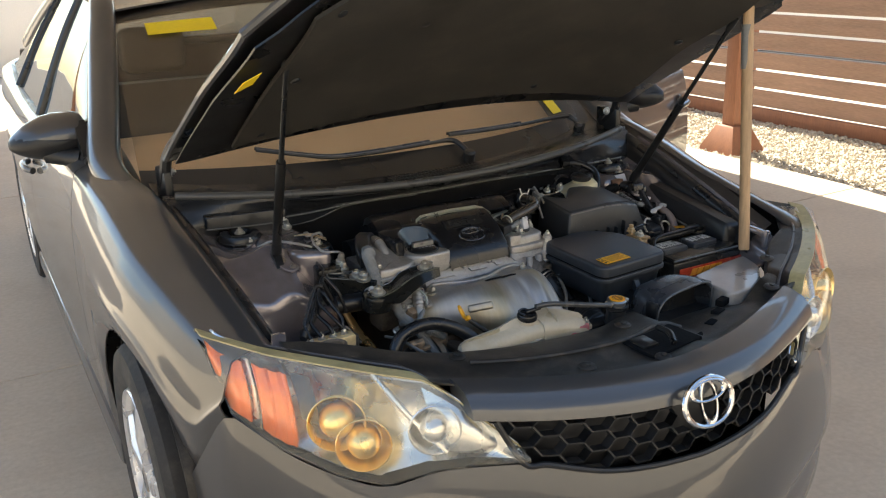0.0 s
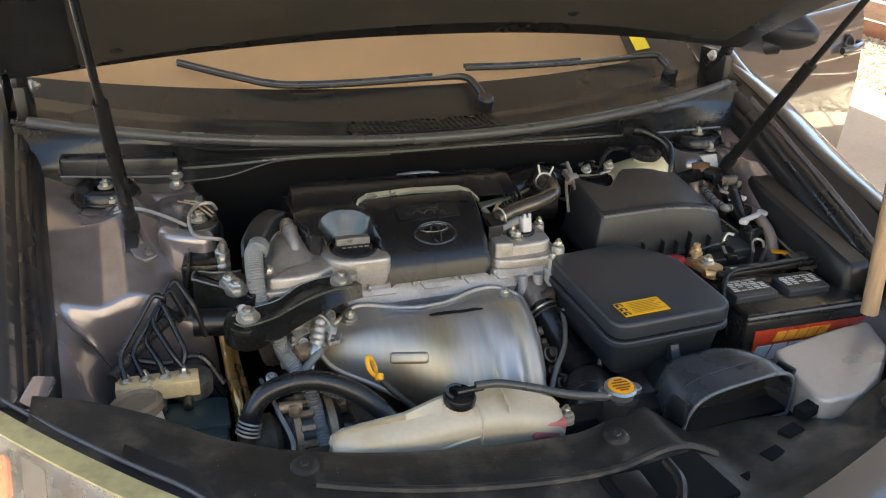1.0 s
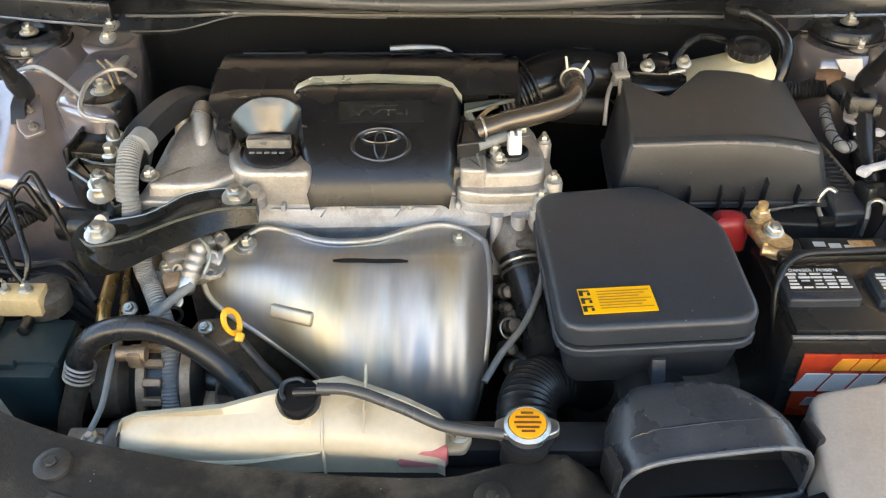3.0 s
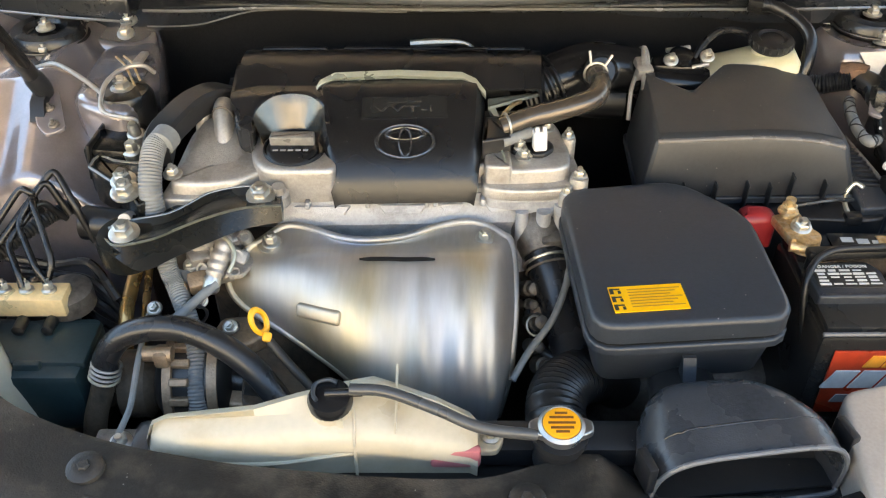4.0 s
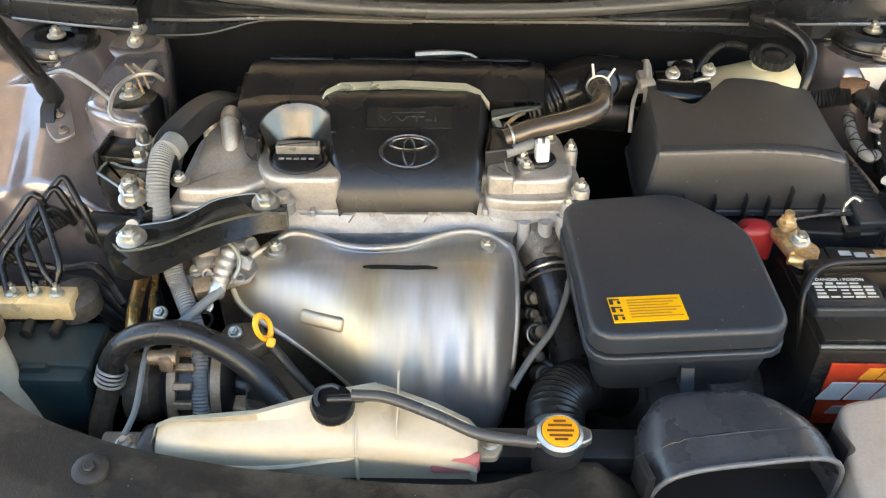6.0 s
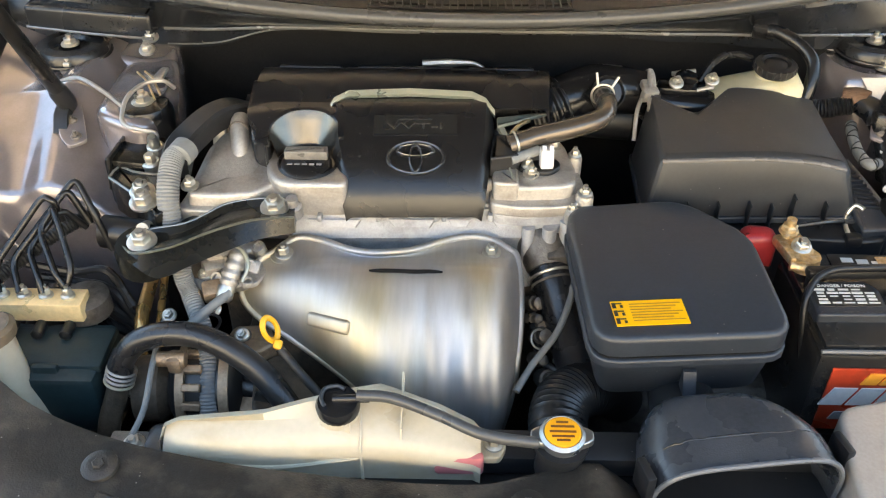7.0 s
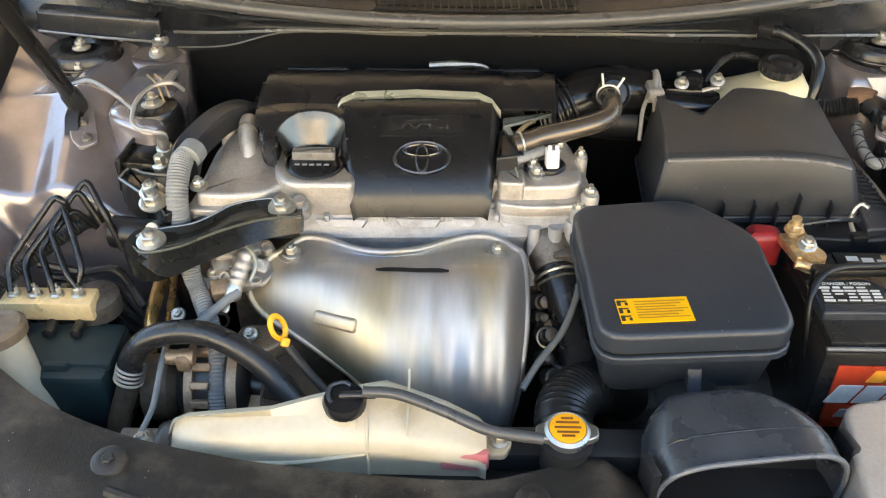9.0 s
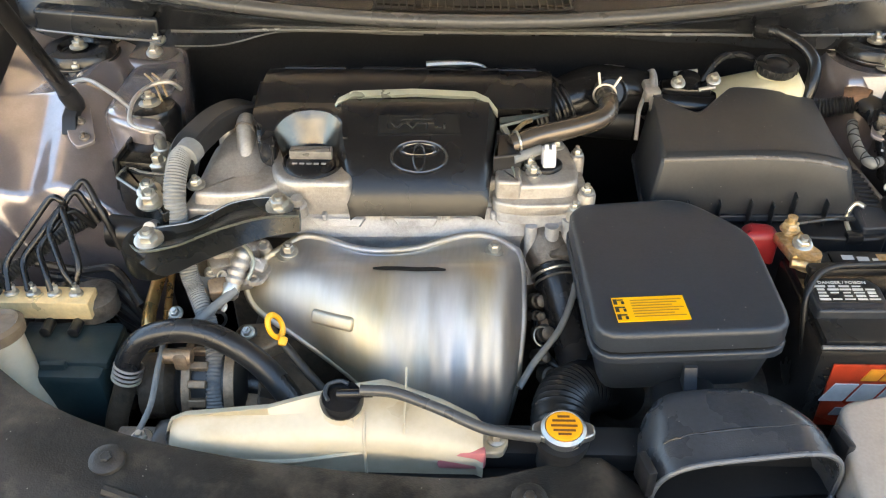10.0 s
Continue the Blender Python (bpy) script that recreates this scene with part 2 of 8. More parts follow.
POST_WOOD = material("red-brown post wood", (0.30, 0.13, 0.07), 0.65, 0, 0.25, 30, 3, 0.3, 90, stretch=(6, 6, 0.6))
CEILING_WOOD = material("brown ceiling boards", (0.52, 0.465, 0.41), 0.7, 0, 0.12, 20, 2, 0.2, 80, stretch=(6, 0.6, 6))
CONCRETE = material("pale worn concrete", (0.54, 0.445, 0.335), 0.8, 0, 0.14, 45, 0.8, 0.35, 120, stain=(0.36, 0.28, 0.205), stain_amount=0.4)
SOIL = material("dusty bright ground", (0.52, 0.45, 0.36), 0.9, 0, 0.15, 20, 0.5, 0.5, 60)
GRAVEL = material("pale gravel stones", (0.55, 0.48, 0.38), 0.85, 0, 0.25, 60, 12, 0.4, 150)
STUCCO = material("pale plastered wall", (0.73, 0.70, 0.655), 0.85, 0, 0.08, 60, 1.2, 0.5, 120)
BOUNCE_WALL = material("tan plastered wall", (0.46, 0.40, 0.33), 0.85, 0, 0.08, 60, 1.2, 0.5, 120)
# Cream leather; the base is darkened to stand in for the dim cabin.
SEAT = material("darkened cream leather", (0.085, 0.066, 0.047), 0.5, 0, 0.1, 60, 6, 0.15, 300)
DASH = material("tan dashboard plastic", (0.80, 0.58, 0.37), 0.6, 0, 0.12, 150, 8, 0.2, 500)
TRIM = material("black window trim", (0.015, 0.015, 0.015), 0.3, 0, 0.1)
LAMP_HOUSING = material("bright lamp housing", (0.84, 0.85, 0.86), 0.26, 0.9, 0.18, 60, 12, 0.2, 40)
# Chrome; the warm reflection of the sunlit surroundings is put into the colour.
LAMP_CHROME = material("chrome tinted for its gold reflection", (1.0, 0.74, 0.34), 0.30, 1.0, 0.1, 60, 15, 0.15, 60)
LAMP_DARK = material("smoked bezel plastic", (0.10, 0.075, 0.065), 0.25, 0.2, 0.1, 80, 12)
AMBER = material("amber reflector", (0.95, 0.19, 0.03), 0.15, 0.2, 0.2, 80, 20, 0.5, 120, coat=1.0)
TEAL_BLACK = material("green-black plastic box", (0.013, 0.029, 0.032), 0.42, 0, 0.3, 150, 8, 0.1, 500, stain=(0.05, 0.06, 0.058), stain_amount=0.3)
SHELF = material("pale front panel paint", (0.40, 0.36, 0.32), 0.34, 0.3, 0.12, 300, 6, 0.05, 300, coat=0.5, coat_rough=0.1, stain=(0.25, 0.22, 0.19), stain_amount=0.4)
COWL_BAND = material("weathered grey seal", (0.065, 0.065, 0.065), 0.32, 0, 0.2, 200, 10, 0.08, 400)
ASPHALT = material("worn asphalt", (0.055, 0.053, 0.050), 0.85, 0, 0.25, 80, 1.5, 0.4, 200, stain=(0.09, 0.085, 0.078), stain_amount=0.4)
AIRBOX = material("satin black filter box plastic", (0.026, 0.028, 0.031), 0.40, 0, 0.2, 220, 8, 0.06, 700, stain=(0.05, 0.049, 0.048), stain_amount=0.3, rough_vary=0.07, speck=0.4)
# Light plastic that stands in for the bright line along black edges.
AIRBOX_EDGE = material("pale plastic edge highlight", (0.12, 0.11, 0.10), 0.3, 0, 0.15, 200, 20)
BRONZE = material("bronze-coloured pipe", (0.58, 0.36, 0.14), 0.28, 0.75, 0.15, 150, 20, 0.05, 300)
# Black plastic made lighter, to put a thin highlight into the colour.
LIP = material("plastic lightened as a highlight", (0.10, 0.105, 0.115), 0.3, 0, 0.15, 200, 12)
SCOOP = material("dusty black intake plastic", (0.034, 0.037, 0.043), 0.30, 0, 0.35, 240, 14, 0.14, 600, stain=(0.075, 0.077, 0.08), stain_amount=0.18, rough_vary=0.14, spec=0.5, speck=0.8)
LAMP_RIM = material("tan lamp edge", (0.42, 0.35, 0.17), 0.35, 0.0, 0.2, 80, 10, stain=(0.12, 0.09, 0.05), stain_amount=0.4)
CARGLASS = glass("window glass", (0.70, 0.72, 0.70), 0.0, 0.22)
SCREENGLASS = glass("windscreen glass", (0.90, 0.87, 0.82), 0.0, 0.06)
LENS = glass("headlamp lens", (0.99, 0.98, 0.95), 0.10, 0.035, 0.05, (0.78, 0.75, 0.66))


# ---- mesh helpers ----
BASES = {}


def thing(name, label, category, at=(0, 0, 0), group="", kind=""):
    """An Empty at the thing's base, which parents its parts."""
    e = new(name)
    e.location = at
    BASES[e.name] = Matrix.Translation(at)
    return tagged(e, label, category, group, kind)


FLARED = {"lamp_back", "back_seam", "front_bumper", "grille_bar", "grille", "honeycomb", "grille_lip", "headlamp", "lamp_housing", "lamp_rim", "lamp_sill", "reflector_bowl", "projector_lens",
          "amber_reflector", "lamp_divider", "lamp_blade", "lamp_bezel", "inner_reflector", "fender", "cover_sheet"}


def flare(p):
    """The front corner on the car's left stands a little wider and further forward."""
    step = lambda q: min(1, max(0, q)) ** 2 * (3 - 2 * min(1, max(0, q)))
    k = step((p.x - 0.25) / 0.55) * (1 - step((p.y - 0.50) / 0.45))
    return Vector((p.x + 0.055 * k, p.y - 0.050 * k, p.z))


def part(name, bm, mat, parent=None, label="", sharp=38, recalc=True):
    """Links a bmesh, in world metres, as one mesh object under a thing or a part."""
    if name in FLARED:
        for v in bm.verts:
            v.co = flare(v.co)
    if recalc:
        bmesh.ops.recalc_face_normals(bm, faces=bm.faces[:])
    me = bpy.data.meshes.new(name)
    bm.to_mesh(me)
    bm.free()
    me.materials.append(mat)
    me.shade_smooth()
    me.set_sharp_from_angle(angle=radians(sharp))
    ob = new(name, me)
    if parent is not None:
        ob.parent = parent
        ob.matrix_parent_inverse = BASES.get(parent.name, Matrix()).inverted()
    if label:
        ob["label"] = label
    return ob


def nudge(ob, dx, dy=0.0, dz=0.0):
    """Moves a finished thing with all its parts."""
    ob.location = Vector(ob.location) + Vector((dx, dy, dz))


def solo(name, bm, mat, label, category, group="", kind="", sharp=38):
    """A thing that is one mesh, with its origin at its base."""
    lo = [min(v.co[i] for v in bm.verts) for i in range(3)]
    hi = [max(v.co[i] for v in bm.verts) for i in range(3)]
    base = Vector(((lo[0] + hi[0]) / 2, (lo[1] + hi[1]) / 2, lo[2]))
    ob = part(name, bm, mat, None, "", sharp)
    ob.data.transform(Matrix.Translation(-base))
    ob.location = base
    BASES[ob.name] = Matrix.Translation(base)
    return tagged(ob, label, category, group, kind)


def join(*bms):
    """One bmesh out of several."""
    out = bms[0]
    for b in bms[1:]:
        me = bpy.data.meshes.new("tmp")
        b.to_mesh(me)
        b.free()
        out.from_mesh(me)
        bpy.data.meshes.remove(me)
    return out


def turned(bm, m):
    bm.transform(m)
    return bm


def grid(fn, nu, nv, closed_u=False):
    bm = bmesh.new()
    rows = []
    for i in range(nu if closed_u else nu + 1):
        rows.append([bm.verts.new(fn(i / nu, j / nv)) for j in range(nv + 1)])
    n = len(rows)
    for i in range(nu):
        a, b = rows[i], rows[(i + 1) % n]
        for j in range(nv):
            bm.faces.new((a[j], b[j], b[j + 1], a[j + 1]))
    return bm


def thick(bm, d):
    """Gives a sheet the thickness d, against its normals."""
    bmesh.ops.recalc_face_normals(bm, faces=bm.faces[:])
    bmesh.ops.solidify(bm, geom=bm.faces[:], thickness=d)
    return bm


def loft(rings, caps=True):
    bm = bmesh.new()
    vs = [[bm.verts.new(p) for p in r] for r in rings]
    n = len(rings[0])
    for a, b in zip(vs, vs[1:]):
        for k in range(n):
            bm.faces.new((a[k], a[(k + 1) % n], b[(k + 1) % n], b[k]))
    if caps:
        for ring in (vs[0][::-1], vs[-1]):
            mid = sum((v.co for v in ring), Vector()) / n
            areas = [(ring[k].co - mid).cross(ring[(k + 1) % n].co - mid) for k in range(n)]
            total = sum(areas, Vector())
            if n > 6 and all(q.dot(total) > 0 for q in areas):
                m = bm.verts.new(mid)
                for k in range(n):
                    bm.faces.new((ring[k], ring[(k + 1) % n], m))
            else:
                bm.faces.new(ring)
    return bm


def rounded(poly, r, n=4):
    """A closed outline with its corners rounded."""
    out = []
    k = len(poly)
    for i in range(k):
        p, a, b = Vector(poly[i]), Vector(poly[i - 1]), Vector(poly[(i + 1) % k])
        da, db = (a - p), (b - p)
        ra = min(r, da.length * 0.48)
        rb = min(r, db.length * 0.48)
        s, e = p + da.normalized() * ra, p + db.normalized() * rb
        for j in range(n + 1):
            t = j / n
            out.append((1 - t) ** 2 * s + 2 * t * (1 - t) * p + t * t * e)
    return out


def inset(poly, d):
    """An outline moved inwards by about d."""
    k = len(poly)
    area = sum(poly[i][0] * poly[(i + 1) % k][1] - poly[(i + 1) % k][0] * poly[i][1] for i in range(k))
    sign = 1 if area > 0 else -1
    out = []
    for i in range(k):
        p, a, b = Vector(poly[i][:2]), Vector(poly[i - 1][:2]), Vector(poly[(i + 1) % k][:2])
        t1, t2 = (p - a), (b - p)
        if t1.length < 1e-7 or t2.length < 1e-7:
            out.append(p)
            continue
        t1.normalize(), t2.normalize()
        nrm = Vector((-t1.y - t2.y, t1.x + t2.x))
        if nrm.length > 1e-6:
            nrm.normalize()
        out.append(p + nrm * d * sign)
    return out


def slab(poly, z0, z1, edge=0.006, corner=0.012, tilt=None, seg=3, draft=0.0):
    """A solid with the outline poly between the heights z0 and z1, its top edge rounded."""
    o = rounded(poly, corner)
    rings = []

    def ring(d, z):
        pts = inset([(p.x, p.y) for p in o], d) if abs(d) > 1e-9 else [Vector((p.x, p.y)) for p in o]
        return [Vector((p.x, p.y, z + (tilt(p.x, p.y) if tilt else 0))) for p in pts]
    rings.append(ring(0, z0))
    for j in range(seg + 1):
        a = j / seg * math.pi / 2
        rings.append(ring(draft + edge * (1 - math.cos(a)), z1 - edge + edge * math.sin(a)))
    rings.append(ring(draft + edge + 0.0025, z1))
    return loft(rings)


def box(c, s, bevel=0.0, rot=None, seg=2):
    bm = bmesh.new()
    bmesh.ops.create_cube(bm, size=1)
    bmesh.ops.scale(bm, vec=s, verts=bm.verts)
    if bevel:
        bmesh.ops.bevel(bm, geom=bm.edges[:], offset=bevel, segments=seg, affect="EDGES", profile=0.5, clamp_overlap=True)
    m = Matrix.Translation(c)
    if rot:
        m = m @ Euler([radians(a) for a in rot]).to_matrix().to_4x4()
    bm.transform(m)
    return bm


def spline(pts, res=8):
    pts = [Vector(p) for p in pts]
    p = [pts[0] * 2 - pts[1]] + pts + [pts[-1] * 2 - pts[-2]]
    out = []
    for i in range(1, len(p) - 2):
        for j in range(res):
            t = j / res
            a, b, c, d = p[i - 1], p[i], p[i + 1], p[i + 2]
            out.append(0.5 * (2 * b + (c - a) * t + (2 * a - 5 * b + 4 * c - d) * t * t + (3 * b - a - 3 * c + d) * t ** 3))
    out.append(pts[-1])
    return out


def tube(pts, r, n=12, res=8, smooth=True, ripple=0.0, wave=2):
    """A round tube along the points; r is one radius or one a point. ripple: relative corrugation."""
    path = spline(pts, res) if smooth else [Vector(p) for p in pts]
    k = len(path)
    up = Vector((0.13, 0.21, 0.97))
    rings = []
    side = None
    for i, p in enumerate(path):
        t = (path[min(i + 1, k - 1)] - path[max(i - 1, 0)]).normalized()
        if side is None:
            side = t.cross(up).normalized()
        side = (side - t * side.dot(t)).normalized()
        nrm = t.cross(side)
        if isinstance(r, (list, tuple)):
            f = i / (k - 1) * (len(r) - 1)
            j = min(int(f), len(r) - 2)
            rr = r[j] + (r[j + 1] - r[j]) * (f - j)
        else:
            rr = r
        if ripple:
            rr *= 1 + ripple * (1 if (i // wave) % 2 else -1)
        rings.append([p + rr * (math.cos(2 * math.pi * a / n) * side + math.sin(2 * math.pi * a / n) * nrm) for a in range(n)])
    return loft(rings)


def frame_of(axis):
    return Vector(axis).normalized().to_track_quat("Z", "Y").to_matrix().to_4x4()


def lathe(profile, at, axis=(0, 0, 1), n=24, caps=True):
    """Turns (radius, height) pairs round an axis at a point."""
    rings = [[Vector((r * math.cos(2 * math.pi * a / n), r * math.sin(2 * math.pi * a / n), h)) for a in range(n)] for r, h in profile]
    bm = loft(rings, caps)
    bm.transform(Matrix.Translation(at) @ frame_of(axis))
    return bm


def rod(a, b, r, n=12, r2=None):
    a, b = Vector(a), Vector(b)
    return lathe([(r, 0), (r if r2 is None else r2, (b - a).length)], a, b - a, n)


def ring_of(at, axis, major, minor, n=28, k=8, sx=1.0, sy=1.0):
    def fn(u, v):
        a, b = 2 * math.pi * u, 2 * math.pi * v
        q = major + minor * math.cos(b)
        return Vector((q * math.cos(a) * sx, q * math.sin(a) * sy, minor * math.sin(b)))
    bm = grid(fn, n, k, closed_u=True)
    bmesh.ops.remove_doubles(bm, verts=bm.verts[:], dist=1e-6)
    bm.transform(Matrix.Translation(at) @ frame_of(axis))
    return bm


def hexbolt(at, axis=(0, 0, 1), r=0.009, flange=0.013, h=0.009):
    """A flanged hexagon bolt head."""
    bm = lathe([(flange, 0), (flange, 0.0025), (flange * 0.8, 0.004)], (0, 0, 0), (0, 0, 1), 16)
    bm2 = lathe([(r, 0.003), (r, h), (r * 0.82, h + 0.0015)], (0, 0, 0), (0, 0, 1), 6)
    bm3 = lathe([(r * 0.45, h), (r * 0.45, h + 0.006)], (0, 0, 0), (0, 0, 1), 10)
    bm = join(bm, bm2, bm3)
    bm.transform(Matrix.Translation(at) @ frame_of(axis))
    return bm


def lettering(text, size, depth=0.0006):
    """The words as a mesh, centred on the origin in the xy plane."""
    c = bpy.data.curves.new("words", "FONT")
    c.body, c.size, c.extrude, c.align_x, c.align_y = text, size, depth, "CENTER", "CENTER"
    c.resolution_u = 3
    o = bpy.data.objects.new("words", c)
    me = bpy.data.meshes.new_from_object(o)
    bm = bmesh.new()
    bm.from_mesh(me)
    bpy.data.objects.remove(o)
    bpy.data.meshes.remove(me)
    return bm


def basis(at, ex, ey):
    """A pose at a point, with the local x and y along ex and ey."""
    ex = Vector(ex).normalized()
    ez = ex.cross(Vector(ey)).normalized()
    ey = ez.cross(ex)
    return Matrix.Translation(at) @ Matrix((ex, ey, ez)).transposed().to_4x4()


def interp(x, table):
    xs, ys = zip(*table)
    return float(np.interp(x, xs, ys))


def ease(x, table):
    """Smooth interpolation in a table."""
    xs, ys = zip(*table)
    if x <= xs[0]:
        return ys[0]
    if x >= xs[-1]:
        return ys[-1]
    i = max(k for k in range(len(xs)) if xs[k] <= x)
    t = (x - xs[i]) / (xs[i + 1] - xs[i])

    def slope(k):
        if k == 0 or k == len(xs) - 1:
            a, b = max(k - 1, 0), min(k + 1, len(xs) - 1)
        else:
            a, b = k - 1, k + 1
        return (ys[b] - ys[a]) / (xs[b] - xs[a])
    h = xs[i + 1] - xs[i]
    return ((2 * t ** 3 - 3 * t * t + 1) * ys[i] + (t ** 3 - 2 * t * t + t) * h * slope(i)
            + (-2 * t ** 3 + 3 * t * t) * ys[i + 1] + (t ** 3 - t * t) * h * slope(i + 1))


# ---- the place: carport, paving, gravel strip, fence ----
def build_place():
    ground = part("ground", grid(lambda u, v: Vector((-120 + 240 * u, -120 + 240 * v, -0.06)), 24, 24), SOIL)
    tagged(ground, "bright dusty open ground round the carport", "ground", kind="structure")
    paving = thing("pavement", "pale concrete carport floor with thin joints", "pavement", (0, 2, -0.05), kind="structure")
    edges = [-3.0, -0.4, 2.53, 5.6, 8.6, 12.0]
    for a, b in zip(edges, edges[1:]):
        for x0, x1 in ((-6.4, -2.6), (-2.6, 3.84)):
            part("concrete_slab", box(((x0 + x1) / 2, (a + b) / 2, -0.03), (x1 - x0 - 0.008, b - a - 0.008, 0.06), 0.004, seg=1), CONCRETE, paving)
    # Unseen dark strip, added to dim the light thrown up at nose and bonnet.
    road = part("road", grid(lambda u, v: Vector((-7.9 + 17 * u, -5.25 + 2.2 * v, -0.035)), 12, 4), ASPHALT)
    tagged(road, "unseen dark asphalt added to cut the light thrown at the nose", "road", kind="structure")
    bed = part("gravel_bed", grid(lambda u, v: Vector((3.85 + 1.5 * u, -2 + 12 * v, -0.035 + 0.012 * noise.noise((u * 9, v * 60, 0)))), 16, 90), GRAVEL)
    tagged(bed, "pale gravel bed along the fence", "gravel", kind="structure")
    rng = random.Random(4)
    bm = bmesh.new()
    for _ in range(7600):
        x, y = rng.uniform(3.86, 5.14), rng.uniform(1.6, 6.6)
        r = rng.uniform(0.008, 0.020)
        q = [Vector(p) for p in ((1, 0, 0), (-1, 0, 0), (0, 1, 0), (0, -1, 0), (0, 0, 1), (0, 0, -1))]
        turn = Euler((rng.uniform(0, 3), rng.uniform(0, 3), rng.uniform(0, 3))).to_matrix()
        vs = [bm.verts.new(Vector((x, y, -0.022)) + turn @ Vector((p.x * r * rng.uniform(0.8, 1.3), p.y * r * rng.uniform(0.7, 1.2), p.z * r * rng.uniform(0.6, 1.0)))) for p in q]
        for i, j, k in ((0, 2, 4), (2, 1, 4), (1, 3, 4), (3, 0, 4), (2, 0, 5), (1, 2, 5), (3, 1, 5), (0, 3, 5)):
            bm.faces.new((vs[i], vs[j], vs[k]))
    tagged(part("gravel", bm, GRAVEL, sharp=20), "loose pale gravel stones in full sun", "gravel", kind="stuff")
    # slatted fence
    fence = thing("fence", "brown wooden fence of horizontal boards with bright gaps", "fence", (5.22, 4, -0.03), kind="structure")
    bays = [(-2.4, 0.0), (0.0, 2.4), (2.4, 4.8), (4.8, 7.2), (7.2, 9.6)]
    for y0, y1 in bays:
        z = 0.10
        for k in range(11):
            part("slat", box((5.21, (y0 + y1) / 2, z + 0.072), (0.022, y1 - y0 - 0.006, 0.142), 0.004, seg=1), FENCE_WOOD, fence)
            z += 0.164
        part("post", box((5.28, y1, 0.95), (0.09, 0.09, 1.96), 0.006), POST_WOOD, fence)
        part("bottom_rail", box((5.19, (y0 + y1) / 2, 0.03), (0.06, y1 - y0 - 0.004, 0.12), 0.008), POST_WOOD, fence, "red-brown bottom rail")
    # carport
    port = thing("carport", "brown wooden carport roof on red-brown posts", "carport", (0, 2, 0), kind="structure")
    roof_x0, roof_x1, roof_y0, roof_y1 = -2.3, 3.80, 0.35, 10.6
    part("roof_deck", box(((roof_x0 + roof_x1) / 2, (roof_y0 + roof_y1) / 2, 2.93), (roof_x1 - roof_x0, roof_y1 - roof_y0, 0.06), 0.01), CEILING_WOOD, port)
    for k in range(7):
        y = roof_y0 + 0.12 + k * 1.5
        part("rafter", box((0.75, y, 2.82), (6.0, 0.09, 0.16), 0.006), CEILING_WOOD, port)
    for x in (roof_x0 + 0.05, roof_x1 - 0.05):
        part("beam", box((x, (roof_y0 + roof_y1) / 2, 2.66), (0.12, roof_y1 - roof_y0 - 0.1, 0.18), 0.008), CEILING_WOOD, port)
    for x, y in ((4.10, 3.85), (4.10, 9.6), (-2.2, 9.6)):
        p = part("post", box((x, y, 1.34), (0.115, 0.115, 2.72), 0.008), POST_WOOD, port, "red-brown square post on a flared footing")
        part("footing", loft([[Vector((x + q * i, y + q * k, z)) for i, k in ((-1, -1), (1, -1), (1, 1), (-1, 1))] for q, z in ((0.17, -0.06), (0.165, 0.0), (0.09, 0.165), (0.075, 0.175))]), POST_WOOD, p)
        part("bracket", box((x, y, 2.62), (0.42, 0.10, 0.08), 0.006), POST_WOOD, p)
    # plain walls that close the place; north and west, unseen, are added for light
    # unseen wall, added so that the car side has something pale to reflect
    wall = part("added_wall_west", box((-8.2, 3, 1.1), (0.2, 30, 2.3), 0.01), STUCCO)
    tagged(wall, "unseen cream wall added for a pale reflection in the car side", "wall", kind="structure")
    wall = part("wall_east", box((9.6, 4, 1.15), (0.2, 34, 2.4), 0.01), STUCCO)
    tagged(wall, "plain cream plastered wall beyond the fence", "wall", kind="structure")
    # unseen sunlit wall, added to throw warm light into the engine bay
    wall = part("added_wall_north", box((0, -5.4, 2.1), (17, 0.2, 4.3), 0.01), BOUNCE_WALL)
    tagged(wall, "unseen tan wall added to bounce sunlight into the engine bay", "wall", kind="structure")
    wall = part("wall_south", box((0, 13.5, 0.5), (17, 0.2, 1.1), 0.01), STUCCO)
    tagged(wall, "low cream plastered wall behind the car", "wall", kind="structure")


build_place()

# ---- the saloon car ----
car = thing("car", "dark grey metallic saloon car with its bonnet propped open", "car", (0, 2.4, 0))


def nose_y(x):
    """The plan line of the nose."""
    return 0.065 + 0.76 * x * x


ZTOP = [(0.48, 0.80), (0.56, 0.818), (0.8, 0.893), (1.17, 0.985), (1.5, 1.012), (2.6, 0.985), (3.6, 1.005), (4.3, 1.03), (4.72, 1.02)]
WIDE = [(0.50, 0.772), (0.62, 0.828), (0.8, 0.872), (1.0, 0.902), (1.5, 0.91), (3.5, 0.91), (4.2, 0.88), (4.74, 0.74)]


def arch(y, hub):
    d = 0.372 ** 2 - (y - hub) ** 2
    return 0.335 + math.sqrt(d) if d > 0 else 0.0


